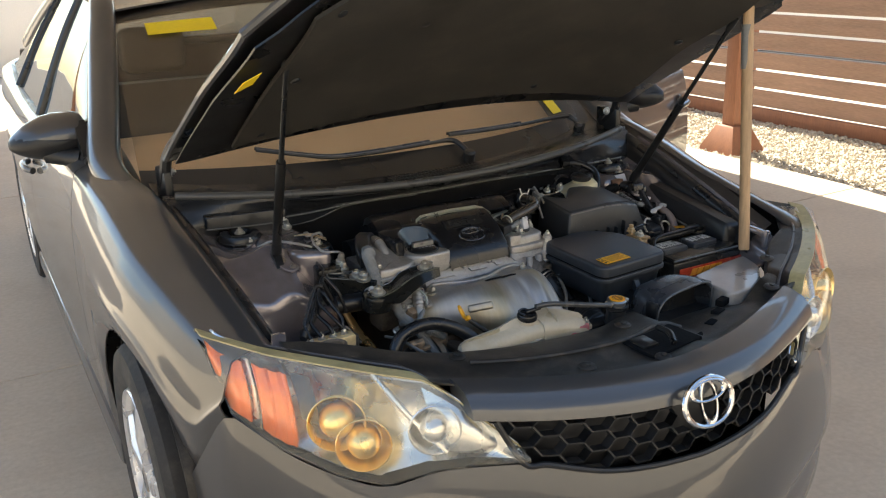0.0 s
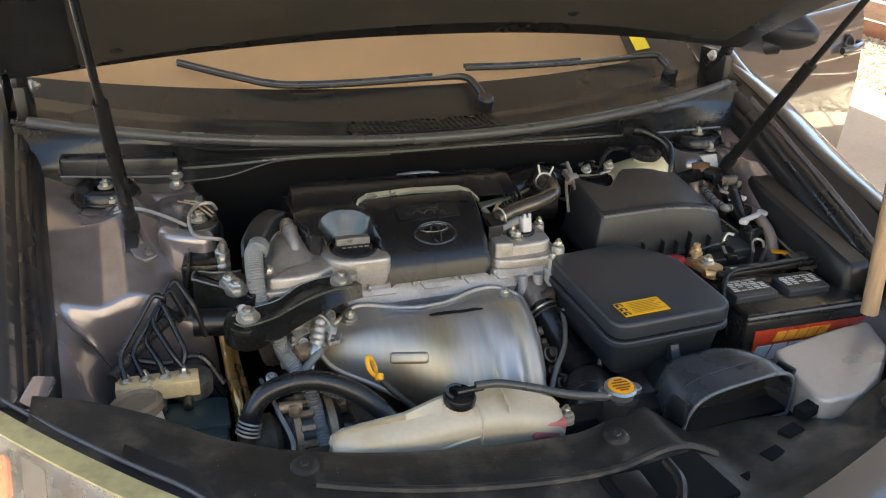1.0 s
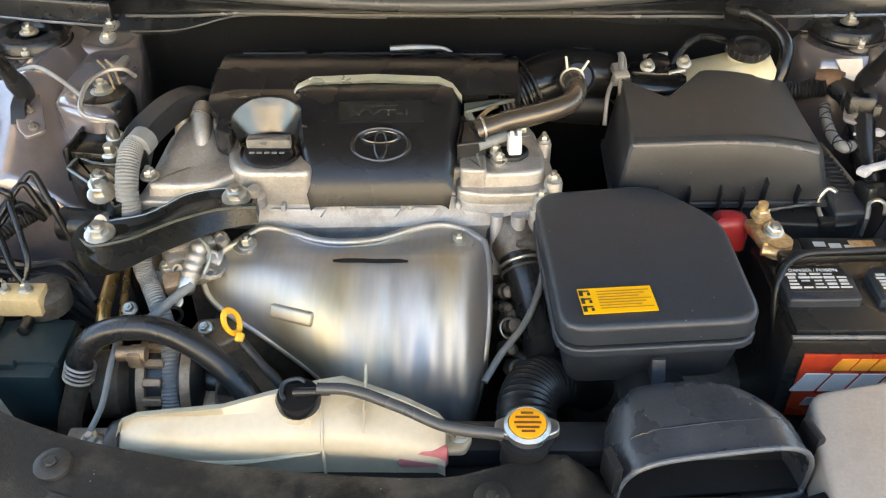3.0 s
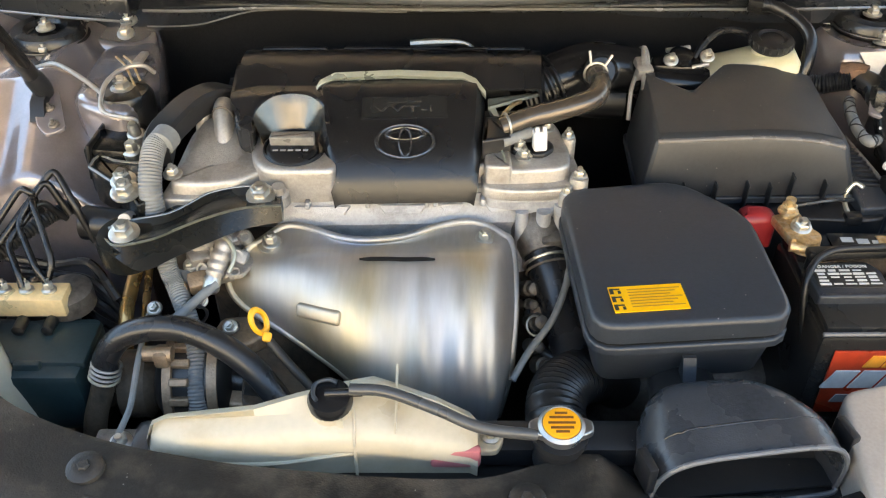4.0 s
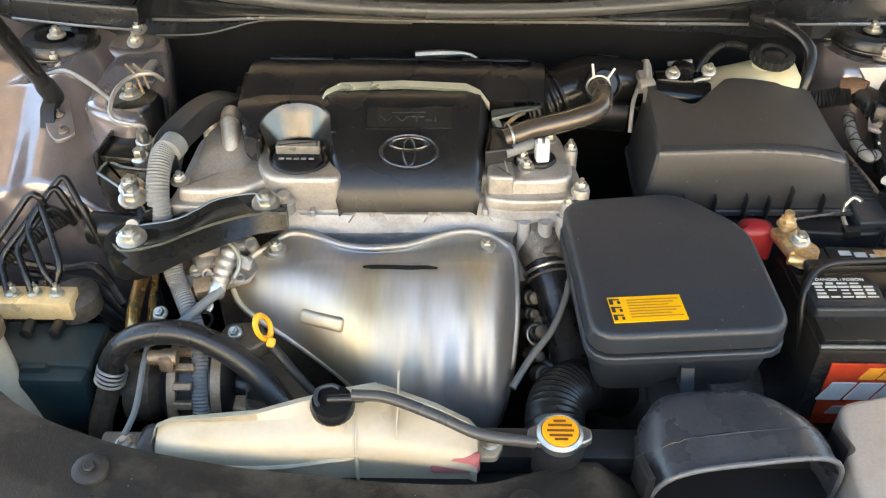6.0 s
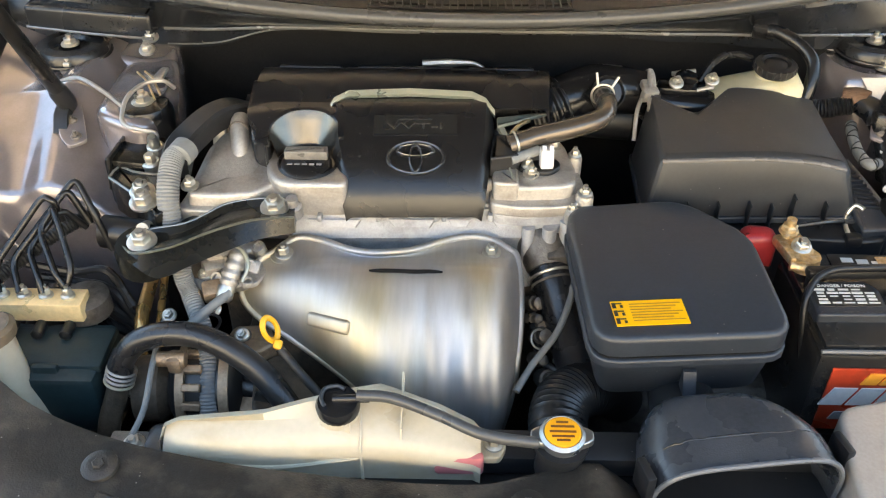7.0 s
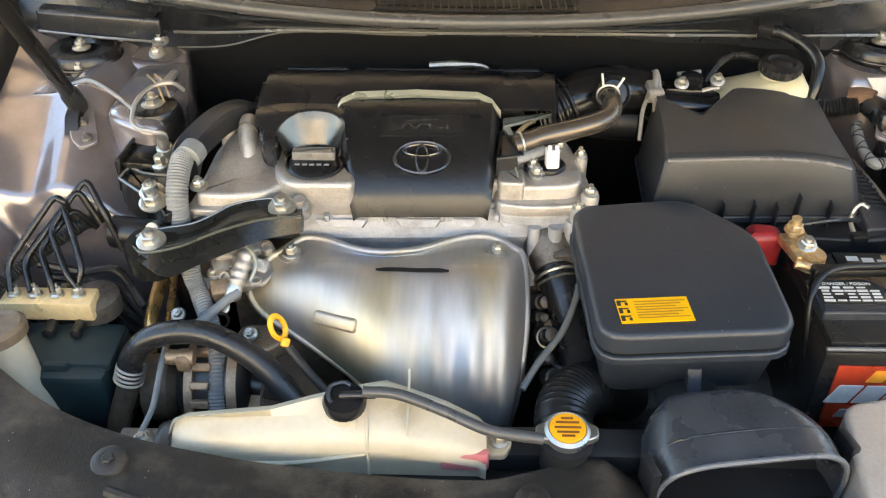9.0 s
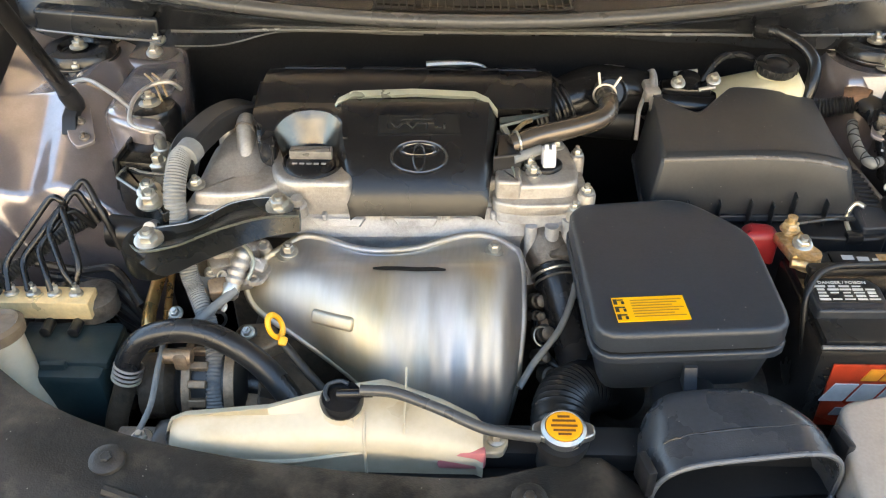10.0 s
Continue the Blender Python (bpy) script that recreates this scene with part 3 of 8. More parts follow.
def side_point(s, y, v, low=0.21):
    """A point of the body side: v runs from the inner top edge down to the sill."""
    zt, w = ease(y, ZTOP), ease(y, WIDE)
    xi = interp(y, [(0.5, 0.668), (1.2, 0.728), (1.5, 0.78), (4.2, 0.78), (4.74, 0.6)])
    if s > 0:
        xi += interp(y, [(0.5, 0.0), (0.6, 0.020), (1.2, 0.020), (1.5, 0.0)])
    zb = max(low, arch(y, 0.985), arch(y, 3.76))
    if y < 0.655:
        zb = interp(y, [(0.52, 0.706), (0.655, 0.510)])
    q = min(1, (zt - zb) / 0.26)
    table = [(0, xi, zt - 0.014), (0.08, xi + 0.012, zt - 0.002), (0.16, xi + 0.35 * (w - xi), zt), (0.28, xi + 0.72 * (w - xi), zt - 0.022 * q),
             (0.40, w - 0.020, zt - 0.085 * q), (0.52, w - 0.008, zt - 0.17 * q)]
    if s > 0:
        f = interp(y, [(0.55, 0.0), (0.7, 1.0), (1.3, 1.0), (1.6, 0.0)])
        table = [(v0, x0, z0 - d * f) for (v0, x0, z0), d in zip(table, (0.0, 0.004, 0.018, 0.045, 0.050, 0.020))]
    z5 = table[-1][2]
    for k, (vv, f, dx) in enumerate(((0.64, 0.22, 0.0), (0.76, 0.48, 0.004), (0.88, 0.78, 0.016), (1.0, 1.0, 0.040))):
        z = z5 + (zb - z5) * f
        table.append((vv, w - dx * (1 if zb <= low + 0.01 else 0.4), z))
    return Vector((s * interp(v, [(a, b) for a, b, c in table]), y, interp(v, [(a, c) for a, b, c in table])))


def side_panel(name, s, y0, y1, v0=0.0, label="", mat=None):
    n = max(6, int((y1 - y0) / 0.035))
    bm = grid(lambda u, v: side_point(s, y0 + (y1 - y0) * u, v0 + (1 - v0) * v), n, 34)
    return part(name, thick(bm, 0.004), mat or PAINT, car, label, 60)


def wheel(s, y):
    c = Vector((s * 0.79, y, 0.334))
    ax = (s, 0, 0)
    w = part("wheel", lathe([(0.10, -0.11), (0.215, -0.105), (0.225, -0.09), (0.222, 0.0), (0.228, 0.085), (0.222, 0.096), (0.212, 0.090), (0.206, 0.03), (0.06, 0.02)], c, ax, 40), ALLOY_WHEEL, car, "silver alloy wheel with five spokes")
    part("tyre", lathe([(0.222, -0.108), (0.27, -0.118), (0.318, -0.112), (0.333, -0.095), (0.334, 0.0), (0.333, 0.078), (0.318, 0.096), (0.27, 0.102), (0.228, 0.090), (0.222, 0.0)], c, ax, 48, False), TYRE, w)
    for k in range(5):
        a = 2 * math.pi * k / 5 + 0.3
        d = Vector((0, math.cos(a), math.sin(a)))
        o = c + Vector((s * 0.080, 0, 0))
        e = Vector((0, -math.sin(a), math.cos(a)))
        rings = []
        for q, hw, dep in ((0.03, 0.034, 0.0), (0.11, 0.026, 0.006), (0.208, 0.038, -0.006)):
            m = o + d * q + Vector((s * dep, 0, 0))
            rings.append([m + e * hw, m + e * hw * 0.55 + Vector((s * 0.012, 0, 0)), m - e * hw * 0.55 + Vector((s * 0.012, 0, 0)), m - e * hw, m - e * hw * 0.8 - Vector((s * 0.03, 0, 0)), m + e * hw * 0.8 - Vector((s * 0.03, 0, 0))])
        part("spoke", loft(rings), ALLOY_WHEEL, w)
    part("hub_cap", lathe([(0.036, 0.06), (0.036, 0.088), (0.028, 0.094)], c, ax, 20), CHROME, w)
    part("brake_disc", lathe([(0.15, -0.05), (0.15, -0.03), (0.05, -0.03)], c, ax, 32), ALLOY_DIRTY, w)


def window_point(s, y, v):
    """Side glass: v from the waist up to the roof rail."""
    zb = ease(y, ZTOP) - 0.004
    zr = interp(y, [(1.45, 1.01), (2.05, 1.385), (2.5, 1.425), (3.1, 1.42), (3.6, 1.36), (4.15, 1.12)])
    xb = interp(y, [(1.4, 0.83), (2.2, 0.845), (3.5, 0.84), (4.2, 0.80)])
    xr = interp(y, [(1.45, 0.80), (2.05, 0.655), (2.6, 0.62), (3.5, 0.60), (4.15, 0.68)])
    f = v ** 0.9
    return Vector((s * (xb + (xr - xb) * f + 0.02 * math.sin(math.pi * v)), y, zb + (zr - zb) * v))


def build_body():
    for s in (-1, 1):
        side_panel("fender", s, 0.535, 1.50)
        if s < 0:
            d = side_panel("front_door", s, 1.505, 2.60, 0.10, "closed right front door")
            part("door_handle", tube([(s * 0.915, 2.36, 0.83), (s * 0.935, 2.40, 0.835), (s * 0.936, 2.48, 0.837), (s * 0.915, 2.52, 0.835)], 0.012, 10), PAINT, d)
        side_panel("rear_door", s, 2.605, 3.42, 0.10)
        side_panel("quarter_panel", s, 3.425, 4.74)
        part("sill", box((s * 0.84, 2.35, 0.215), (0.10, 2.0, 0.09), 0.02), PAINT, car)
        for y in (0.985, 3.76):
            wheel(s, y)
            liner = grid(lambda u, v: Vector((s * (0.55 + 0.30 * v), y + 0.385 * math.cos(math.pi * u), 0.335 + 0.385 * math.sin(math.pi * u))), 20, 3)
            part("wheel_liner", thick(liner, 0.004), PLASTIC_WORN, car)
        # roof rail, pillars and side glass
        pts = [window_point(s, y, 1.0) + Vector((0, 0, 0.006)) for y in (1.44, 1.62, 1.85, 2.05, 2.3, 2.7, 3.1, 3.5, 3.85, 4.15)]
        pts = [Vector((s * 0.772, 1.17, 0.940)), Vector((s * 0.784, 1.30, 0.968))] + pts
        part("roof_rail", tube(pts, [0.030, 0.038, 0.044, 0.044, 0.042, 0.038, 0.034, 0.030, 0.030, 0.034, 0.045, 0.06], 14), PAINT, car, "painted windscreen pillar and roof rail")
        part("waist_trim", tube([window_point(s, y, 0.0) for y in (1.5, 2.0, 2.6, 3.3, 4.1)], 0.010, 8), TRIM, car)
        for y in (2.60, 3.42):
            part("door_pillar", tube([window_point(s, y, t) + Vector((-s * 0.006, 0, 0)) for t in (0, 0.3, 0.65, 1.0)], 0.022, 8), TRIM, car)
        for a, b in (([1.62, 2.58]) if s < 0 else ([0, 0]), (2.64, 3.40), (3.45, 4.02)):
            if b:
                g = grid(lambda u, v: window_point(s, a + (b - a) * u, 0.01 + 0.95 * v), 16, 10)
                ob = part("side_window", thick(g, 0.004), CARGLASS, car, "tinted side glass")
                ob.visible_shadow = False
    # mirror
    m = part("wing_mirror", mirror_mesh(-1), PAINT, car, "grey mirror shell over a black foot")
    part("mirror_foot", tube([(-0.83, 1.62, 1.0), (-0.87, 1.65, 1.005), (-0.91, 1.68, 1.015)], [0.03, 0.026, 0.03], 10), PLASTIC, m)
    part("mirror_base", loft([[Vector((-0.838 + dx, y, z)) for y, z in ((1.54, 1.0), (1.76, 1.0), (1.70, 1.10), (1.66, 1.10))] for dx in (0, 0.03)]), PLASTIC, m)
    part("mirror_lower", mirror_mesh(-1, True), PLASTIC, m)
    # roof, windscreen, tail
    roof = grid(lambda u, v: roof_point(u, v), 20, 24)
    part("roof", thick(roof, 0.006), PAINT, car)
    ws = part("windscreen", thick(grid(lambda u, v: screen_point(u, v), 28, 18), 0.005), SCREENGLASS, car, "curved windscreen with yellow marker notes")
    ws.visible_shadow = False
    part("screen_band", thick(grid(lambda u, v: screen_point(u, -0.05 + 0.10 * v) + Vector((0, -0.004, 0.003)), 28, 2), 0.002), TRIM, ws)
    part("screen_corner", thick(grid(lambda u, v: screen_point(0.865 + 0.02 * v + (0.132 - 0.02 * v) * u, 0.03 + 0.33 * v) + Vector((0, -0.002, 0.003)), 8, 10), 0.001), TRIM, ws, "black edge of the glass")
    rw = part("rear_window", thick(grid(lambda u, v: Vector(((2 * u - 1) * (0.60 - 0.02 * v), 3.62 + 0.56 * v + 0.0, 1.395 - 0.30 * v)), 12, 8), 0.005), CARGLASS, car)
    rw.visible_shadow = False
    part("boot_lid", thick(grid(lambda u, v: Vector(((2 * u - 1) * 0.72, 4.16 + 0.60 * v, 1.10 - 0.05 * v - 0.25 * max(0, v - 0.75) * 4 * (v - 0.75))), 10, 14), 0.006), PAINT, car)
    part("rear_bumper", thick(grid(lambda u, v: Vector(((2 * u - 1) * 0.80, 4.80 - 0.10 * (2 * u - 1) ** 4, 0.95 - 0.70 * v)), 20, 8), 0.006), PAINT, car)
    # underbody and cabin
    part("floor_pan", box((0, 2.75, 0.24), (1.62, 3.6, 0.04), 0.01), BLACK_STEEL, car)
    part("dashboard", loft([[Vector((x, y, z)) for y, z in ((1.24, 0.70), (1.24, 0.93), (1.45, 0.965), (1.60, 1.000), (1.74, 1.020), (1.84, 0.985), (1.86, 0.62))] for x in (-0.72, 0.72)]), DASH, car)
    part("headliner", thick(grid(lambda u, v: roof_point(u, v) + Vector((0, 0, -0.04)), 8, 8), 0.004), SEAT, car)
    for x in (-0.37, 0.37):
        seat = part("front_seat", loft([[Vector((x + dx * w, y, z)) for y, z in ((2.58, 0.55), (2.72, 1.05), (2.80, 1.05), (2.78, 0.52))] for dx, w in ((-0.25, 1), (0.25, 1))]), SEAT, car, "cream leather front seat, colour darkened for cabin shade")
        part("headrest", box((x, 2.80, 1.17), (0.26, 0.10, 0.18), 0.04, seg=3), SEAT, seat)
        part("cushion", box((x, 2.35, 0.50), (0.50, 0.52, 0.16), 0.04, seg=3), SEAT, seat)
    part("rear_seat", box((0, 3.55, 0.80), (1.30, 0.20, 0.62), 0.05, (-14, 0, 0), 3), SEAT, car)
    wheel_c = Vector((0.37, 1.98, 0.93))
    sw = part("steering_wheel", ring_of(wheel_c, (0, 0.9, 0.45), 0.18, 0.014), DASH, car)
    part("column", rod(wheel_c, wheel_c - Vector((0, 0.2, 0.1)), 0.04), DASH, sw)


def mirror_mesh(s, lower=False):
    """The rounded shell of a wing mirror."""
    c = Vector((s * 0.886, 1.715, 1.055))

    def fn(u, v):
        a, b = 2 * math.pi * u, math.pi * v
        x, q = math.cos(b), math.sin(b) ** 0.62
        y, z = q * math.cos(a), q * math.sin(a)
        o = max(0.0, x * s)
        k = 1.0 - 0.52 * o ** 1.6
        q = Vector((abs(x) ** (0.85 if x * s > 0 else 0.35) * (1 if x > 0 else -1) * (0.122 if x * s > 0 else 0.085), (0.085 if y < 0 else 0.035) * y * k, (0.066 if z > 0 else 0.060) * z * k - 0.012 * o))
        if lower:
            q = Vector((q.x * 1.01, q.y * 1.03, min(q.z, 0.004 + 0.012 * x * s) * 1.02 - 0.002))
        return c + q
    bm = grid(fn, 24, 16, closed_u=True)
    bmesh.ops.remove_doubles(bm, verts=bm.verts[:], dist=1e-5)
    bmesh.ops.dissolve_degenerate(bm, edges=bm.edges[:], dist=1e-5)
    return bm


def roof_point(u, v):
    y = 2.0 + 1.65 * v
    a = 2 * u - 1
    half = interp(y, [(2.0, 0.655), (2.6, 0.62), (3.65, 0.60)])
    top = interp(y, [(2.0, 1.415), (2.5, 1.462), (3.0, 1.465), (3.65, 1.395)])
    return Vector((a * half, y, top - 0.045 * a * a))


def screen_point(u, v):
    """The windscreen: u across, v from the cowl up to the roof."""
    a = 2 * u - 1
    half = 0.735 - 0.09 * v
    y0 = 1.17 + 0.17 * a * a
    y1 = 2.0 + 0.07 * a * a
    z = 0.955 + (0.455 - 0.03 * a * a) * v + 0.035 * math.sin(math.pi * min(max(v, 0), 1)) + 0.015 * a * a * (1 - v)
    return Vector((a * half, y0 + (y1 - y0) * v, z))


build_body()


# ---- nose: bumper, grille, badge, headlamps ----
BUMP_TOP = [(0, 0.598), (0.2, 0.610), (0.33, 0.640), (0.40, 0.640), (0.48, 0.626), (0.555, 0.588), (0.62, 0.598), (0.70, 0.636), (0.776, 0.700), (0.790, 0.670), (0.834, 0.522)]


def nose_plan(a):
    """Plan point of the nose for a from -1 to 1, running round to the wheel arch."""
    s, q = (1 if a >= 0 else -1), abs(a)
    x = 0.776 * min(q / 0.86, 1)
    y = nose_y(x)
    if q > 0.86:
        t = (q - 0.86) / 0.14
        x, y = 0.776 + 0.058 * t, nose_y(0.776) + 0.125 * t
    return s * x, y


def bumper_point(u, v):
    x, y = nose_plan(2 * u - 1)
    z1 = ease(abs(x), BUMP_TOP) if abs(x) < 0.69 else interp(abs(x), BUMP_TOP)
    z = z1 + (0.19 - z1) * v
    out = ease(v, [(0, 0.0), (0.08, 0.012), (0.3, 0.034), (0.5, 0.040), (0.62, 0.018), (0.72, 0.026), (0.9, 0.016), (1, -0.03)])
    k = 1 - 0.75 * min(1, abs(x) / 0.85) ** 3
    n = Vector((2 * 0.76 * x, -1, 0)).normalized()
    return Vector((x, y, z)) + n * out * k


def build_nose():
    part("front_bumper", thick(grid(bumper_point, 80, 26), 0.004), PAINT, car, "painted front bumper", 60)
    # painted bar over the grille
    bar = [(0.0, 0.728), (0.004, 0.740), (0.010, 0.752), (0.030, 0.768), (0.060, 0.776), (0.085, 0.776), (0.085, 0.750), (0.02, 0.728)]
    rings = []
    for i in range(61):
        a = 2 * i / 60 - 1
        x = a * 0.425
        lift = -0.012 * (1 - abs(a)) + 0.0 * a
        rings.append([Vector((x, nose_y(x) + dy, z + lift + 0.004)) for dy, z in bar])
    part("grille_bar", loft(rings), PAINT, car, "painted bar over the grille")
    # honeycomb grille
    g = part("grille", thick(grid(lambda u, v: Vector(((2 * u - 1) * (0.345 + 0.035 * v), nose_y((2 * u - 1) * 0.36) + 0.045, 0.605 + 0.125 * v)), 40, 4), 0.004), PLASTIC, car, "black honeycomb grille")
    bm = bmesh.new()

    def skin(x, z):
        return Vector((x, nose_y(x) + 0.010 + 0.05 * max(0, z - 0.66), z))

    def inside(x, z):
        low = ease(abs(x), BUMP_TOP) + 0.006
        return low < z < 0.738 and abs(x) < 0.345 + 0.35 * (z - 0.62) and not (abs(x) < 0.05 and z > 0.66)
    R, squash, seen = 0.0285, 0.80, set()
    tall = R * math.sqrt(3) * squash
    for c in range(-10, 11):
        for r in range(-1, 5):
            cx, cz = c * 1.5 * R, 0.612 + (r + 0.5 * (c % 2)) * tall
            rim = [(cx + R * math.cos(math.pi / 3 * k), cz + R * squash * math.sin(math.pi / 3 * k)) for k in range(6)]
            for k in range(6):
                (xa, za), (xb, zb) = rim[k], rim[(k + 1) % 6]
                key = (round((xa + xb) * 2000), round((za + zb) * 2000))
                if key in seen or not inside((xa + xb) / 2, (za + zb) / 2):
                    continue
                seen.add(key)
                p, q = skin(xa, za), skin(xb, zb)
                d = (q - p).normalized()
                w = Vector((0, 1, 0)).cross(d).normalized() * 0.0017
                t = Vector((0, 0.020, 0))
                vs = [bm.verts.new(o) for o in (p + w, p - w, q - w, q + w, p + w * 1.1 + t, p - w * 1.1 + t, q - w * 1.1 + t, q + w * 1.1 + t)]
                for f in ((0, 1, 2, 3), (0, 4, 5, 1), (3, 2, 6, 7), (0, 3, 7, 4), (1, 5, 6, 2)):
                    bm.faces.new([vs[i] for i in f])
    part("honeycomb", bm, PLASTIC, g)
    lip = [skin(x, ease(abs(x), BUMP_TOP) + 0.004) + Vector((0, -0.012, 0)) for x in np.linspace(-0.35, 0.35, 21)]
    ends = [skin(s * 0.39, 0.728) + Vector((0, -0.008, 0)) for s in (-1, 1)]
    part("grille_lip", tube([ends[0]] + lip + [ends[1]], 0.006, 8, 4), PLASTIC, g)
    # badge: plain rings
    at = Vector((-0.017, 0.046, 0.724))
    ax = Vector((0, -1, 0.30))
    b = part("badge", ring_of(at, ax, 0.052, 0.0055, sx=1.12, sy=0.86), CHROME, car, "chrome badge of plain rings")
    m = Matrix.Translation(at) @ frame_of(ax)
    part("badge_ring", turned(ring_of((0, 0, 0), (0, 0, 1), 0.030, 0.0045, sx=0.62, sy=1.35), m), CHROME, b)
    part("badge_ring", turned(ring_of((0, 0.021, 0.002), (0, 0, 1), 0.030, 0.0045, sx=1.35, sy=0.62), m), CHROME, b)
    for s in (-1, 1):
        headlamp(s)


LAMP_HI = [(0.346, 0.672), (0.438, 0.762), (0.476, 0.790), (0.58, 0.803), (0.70, 0.816), (0.792, 0.836)]
LAMP_LO = [(0.346, 0.646), (0.42, 0.640), (0.48, 0.628), (0.555, 0.589), (0.62, 0.599), (0.70, 0.638), (0.77, 0.695), (0.792, 0.815)]


def lamp_point(s, u, v, back=0.0):
    x = 0.346 + (0.792 - 0.346) * u
    lo, hi = interp(x, LAMP_LO), interp(x, LAMP_HI)
    z = lo + (hi - lo) * v
    out = 0.018 * math.sin(math.pi * min(1, max(0, v))) - 0.02 * max(0, v - 0.6)
    y = nose_y(x) - out + 0.32 * max(0, z - 0.66) + back
    return Vector((s * x, y, z))


def headlamp(s):
    h = part("headlamp", thick(grid(lambda u, v: lamp_point(s, u, v), 40, 14), 0.0012), LENS, car, "clear headlamp with amber corner and chrome reflectors tinted for a gold reflection")
    h.visible_shadow = False
    part("lamp_housing", thick(grid(lambda u, v: lamp_point(s, 0.01 + 0.98 * u, 0.02 + 0.92 * v, 0.010 + 0.085 * (math.sin(math.pi * min(1, 0.02 + 0.98 * v)) ** 0.6) * min(1, 6 * u + 0.1)) + Vector((-s * 0.02 * u, 0, 0)), 30, 14), 0.004), LAMP_HOUSING, h)
    part("lamp_rim", thick(grid(lambda u, v: lamp_point(s, u, 1.0, 0.040 * v), 40, 2), 0.003), LAMP_RIM, h)
    part("lamp_back", thick(grid(lambda u, v: lamp_point(s, u, 1.0, 0.036 + 0.070 * v) - Vector((0, 0, 0.006 + 0.004 * v)), 40, 3), 0.003), PLASTIC, h, "black strip behind the lamp")
    part("back_seam", tube([lamp_point(s, u, 1.0, 0.066) - Vector((0, 0, 0.004)) for u in np.linspace(0.04, 0.80, 14)], 0.0030, 6, 3), COWL_BAND, h)
    part("lamp_sill", thick(grid(lambda u, v: lamp_point(s, u, 0.0, 0.10 * v), 40, 2), 0.003), TRIM, h)
    for x, z, r, mt, lab in ((0.612, 0.702, 0.052, LAMP_CHROME, "chrome reflector, gold reflection put in its colour"), (0.575, 0.662, 0.050, LAMP_CHROME, "chrome reflector, gold reflection put in its colour"), (0.470, 0.702, 0.046, LAMP_HOUSING, "clear faceted reflector")):
        c = Vector((s * x, nose_y(x) + 0.035, z))
        ax = Vector((s * 0.45, -1, 0.10))
        part("reflector_bowl", thick(lathe([(r * 0.2, -0.045), (r * 0.6, -0.036), (r * 0.88, -0.015), (r, 0.012), (r * 1.06, 0.016)], c, ax, 28, False), 0.002), mt, h, lab)
        part("projector_lens", lathe([(r * 0.55, -0.03), (r * 0.66, -0.006), (r * 0.60, 0.010), (r * 0.40, 0.024), (r * 0.10, 0.030)], c, ax, 24), mt, h)
    part("lamp_bezel", thick(grid(lambda u, v: lamp_point(s, 0.655 + 0.06 * u, 0.42 + 0.40 * v, 0.030 + 0.012 * v), 6, 8), 0.003), LAMP_DARK, h, "dark bezel beside the projectors")
    part("amber_reflector", thick(grid(lambda u, v: lamp_point(s, 0.885 + 0.105 * u, 0.08 + 0.74 * v, 0.013 + 0.003 * math.sin(14 * u)), 12, 10), 0.004), AMBER, h)
    part("amber_reflector", thick(grid(lambda u, v: lamp_point(s, 0.738 + 0.108 * u, 0.10 + 0.72 * v, 0.024 + 0.004 * math.sin(16 * u)), 14, 10), 0.004), AMBER, h)
    part("lamp_divider", thick(grid(lambda u, v: lamp_point(s, 0.855 + 0.028 * u, 0.06 + 0.8 * v, 0.020 + 0.010 * u), 4, 10), 0.003), LAMP_HOUSING, h)
    part("lamp_blade", tube([lamp_point(s, 0.45, 0.96, 0.02), lamp_point(s, 0.36, 0.60, 0.025), lamp_point(s, 0.25, 0.18, 0.03)], 0.006, 8), LAMP_HOUSING, h)
    part("inner_reflector", thick(grid(lambda u, v: lamp_point(s, 0.06 + 0.22 * u, 0.15 + 0.7 * v, 0.05 - 0.02 * math.sin(math.pi * u)), 12, 8), 0.003), LAMP_HOUSING, h)


build_nose()


# ---- bonnet, swung up on its hinges ----
HINGE = Matrix.Translation((0, 1.185, 1.085)) @ Euler((radians(-44.5), 0, 0)).to_matrix().to_4x4() @ Matrix.Translation((0, -1.185, -1.035))


def hood_point(u, v, drop=0.0, inset_edge=0.0):
    """The closed bonnet: u across, v from the nose back to the cowl."""
    a = 2 * u - 1
    yf = nose_y(0.69 * a) + 0.075 + inset_edge
    yr = 1.048 + 0.09 * a * a - inset_edge
    half = interp(v, [(0, 0.672), (0.4, 0.695), (1, 0.715)] if a < 0 else [(0, 0.672), (0.4, 0.690), (1, 0.675)]) - inset_edge
    y = yf + (yr - yf) * v
    x = a * half
    zc = ease(y, [(0.10, 0.765), (0.30, 0.842), (0.6, 0.915), (0.9, 0.972), (1.2, 1.012)])
    ze = ease(y, ZTOP) + 0.004
    z = zc + (ze - zc) * abs(a) ** 2.5
    return HINGE @ Vector((x, y, z - drop))


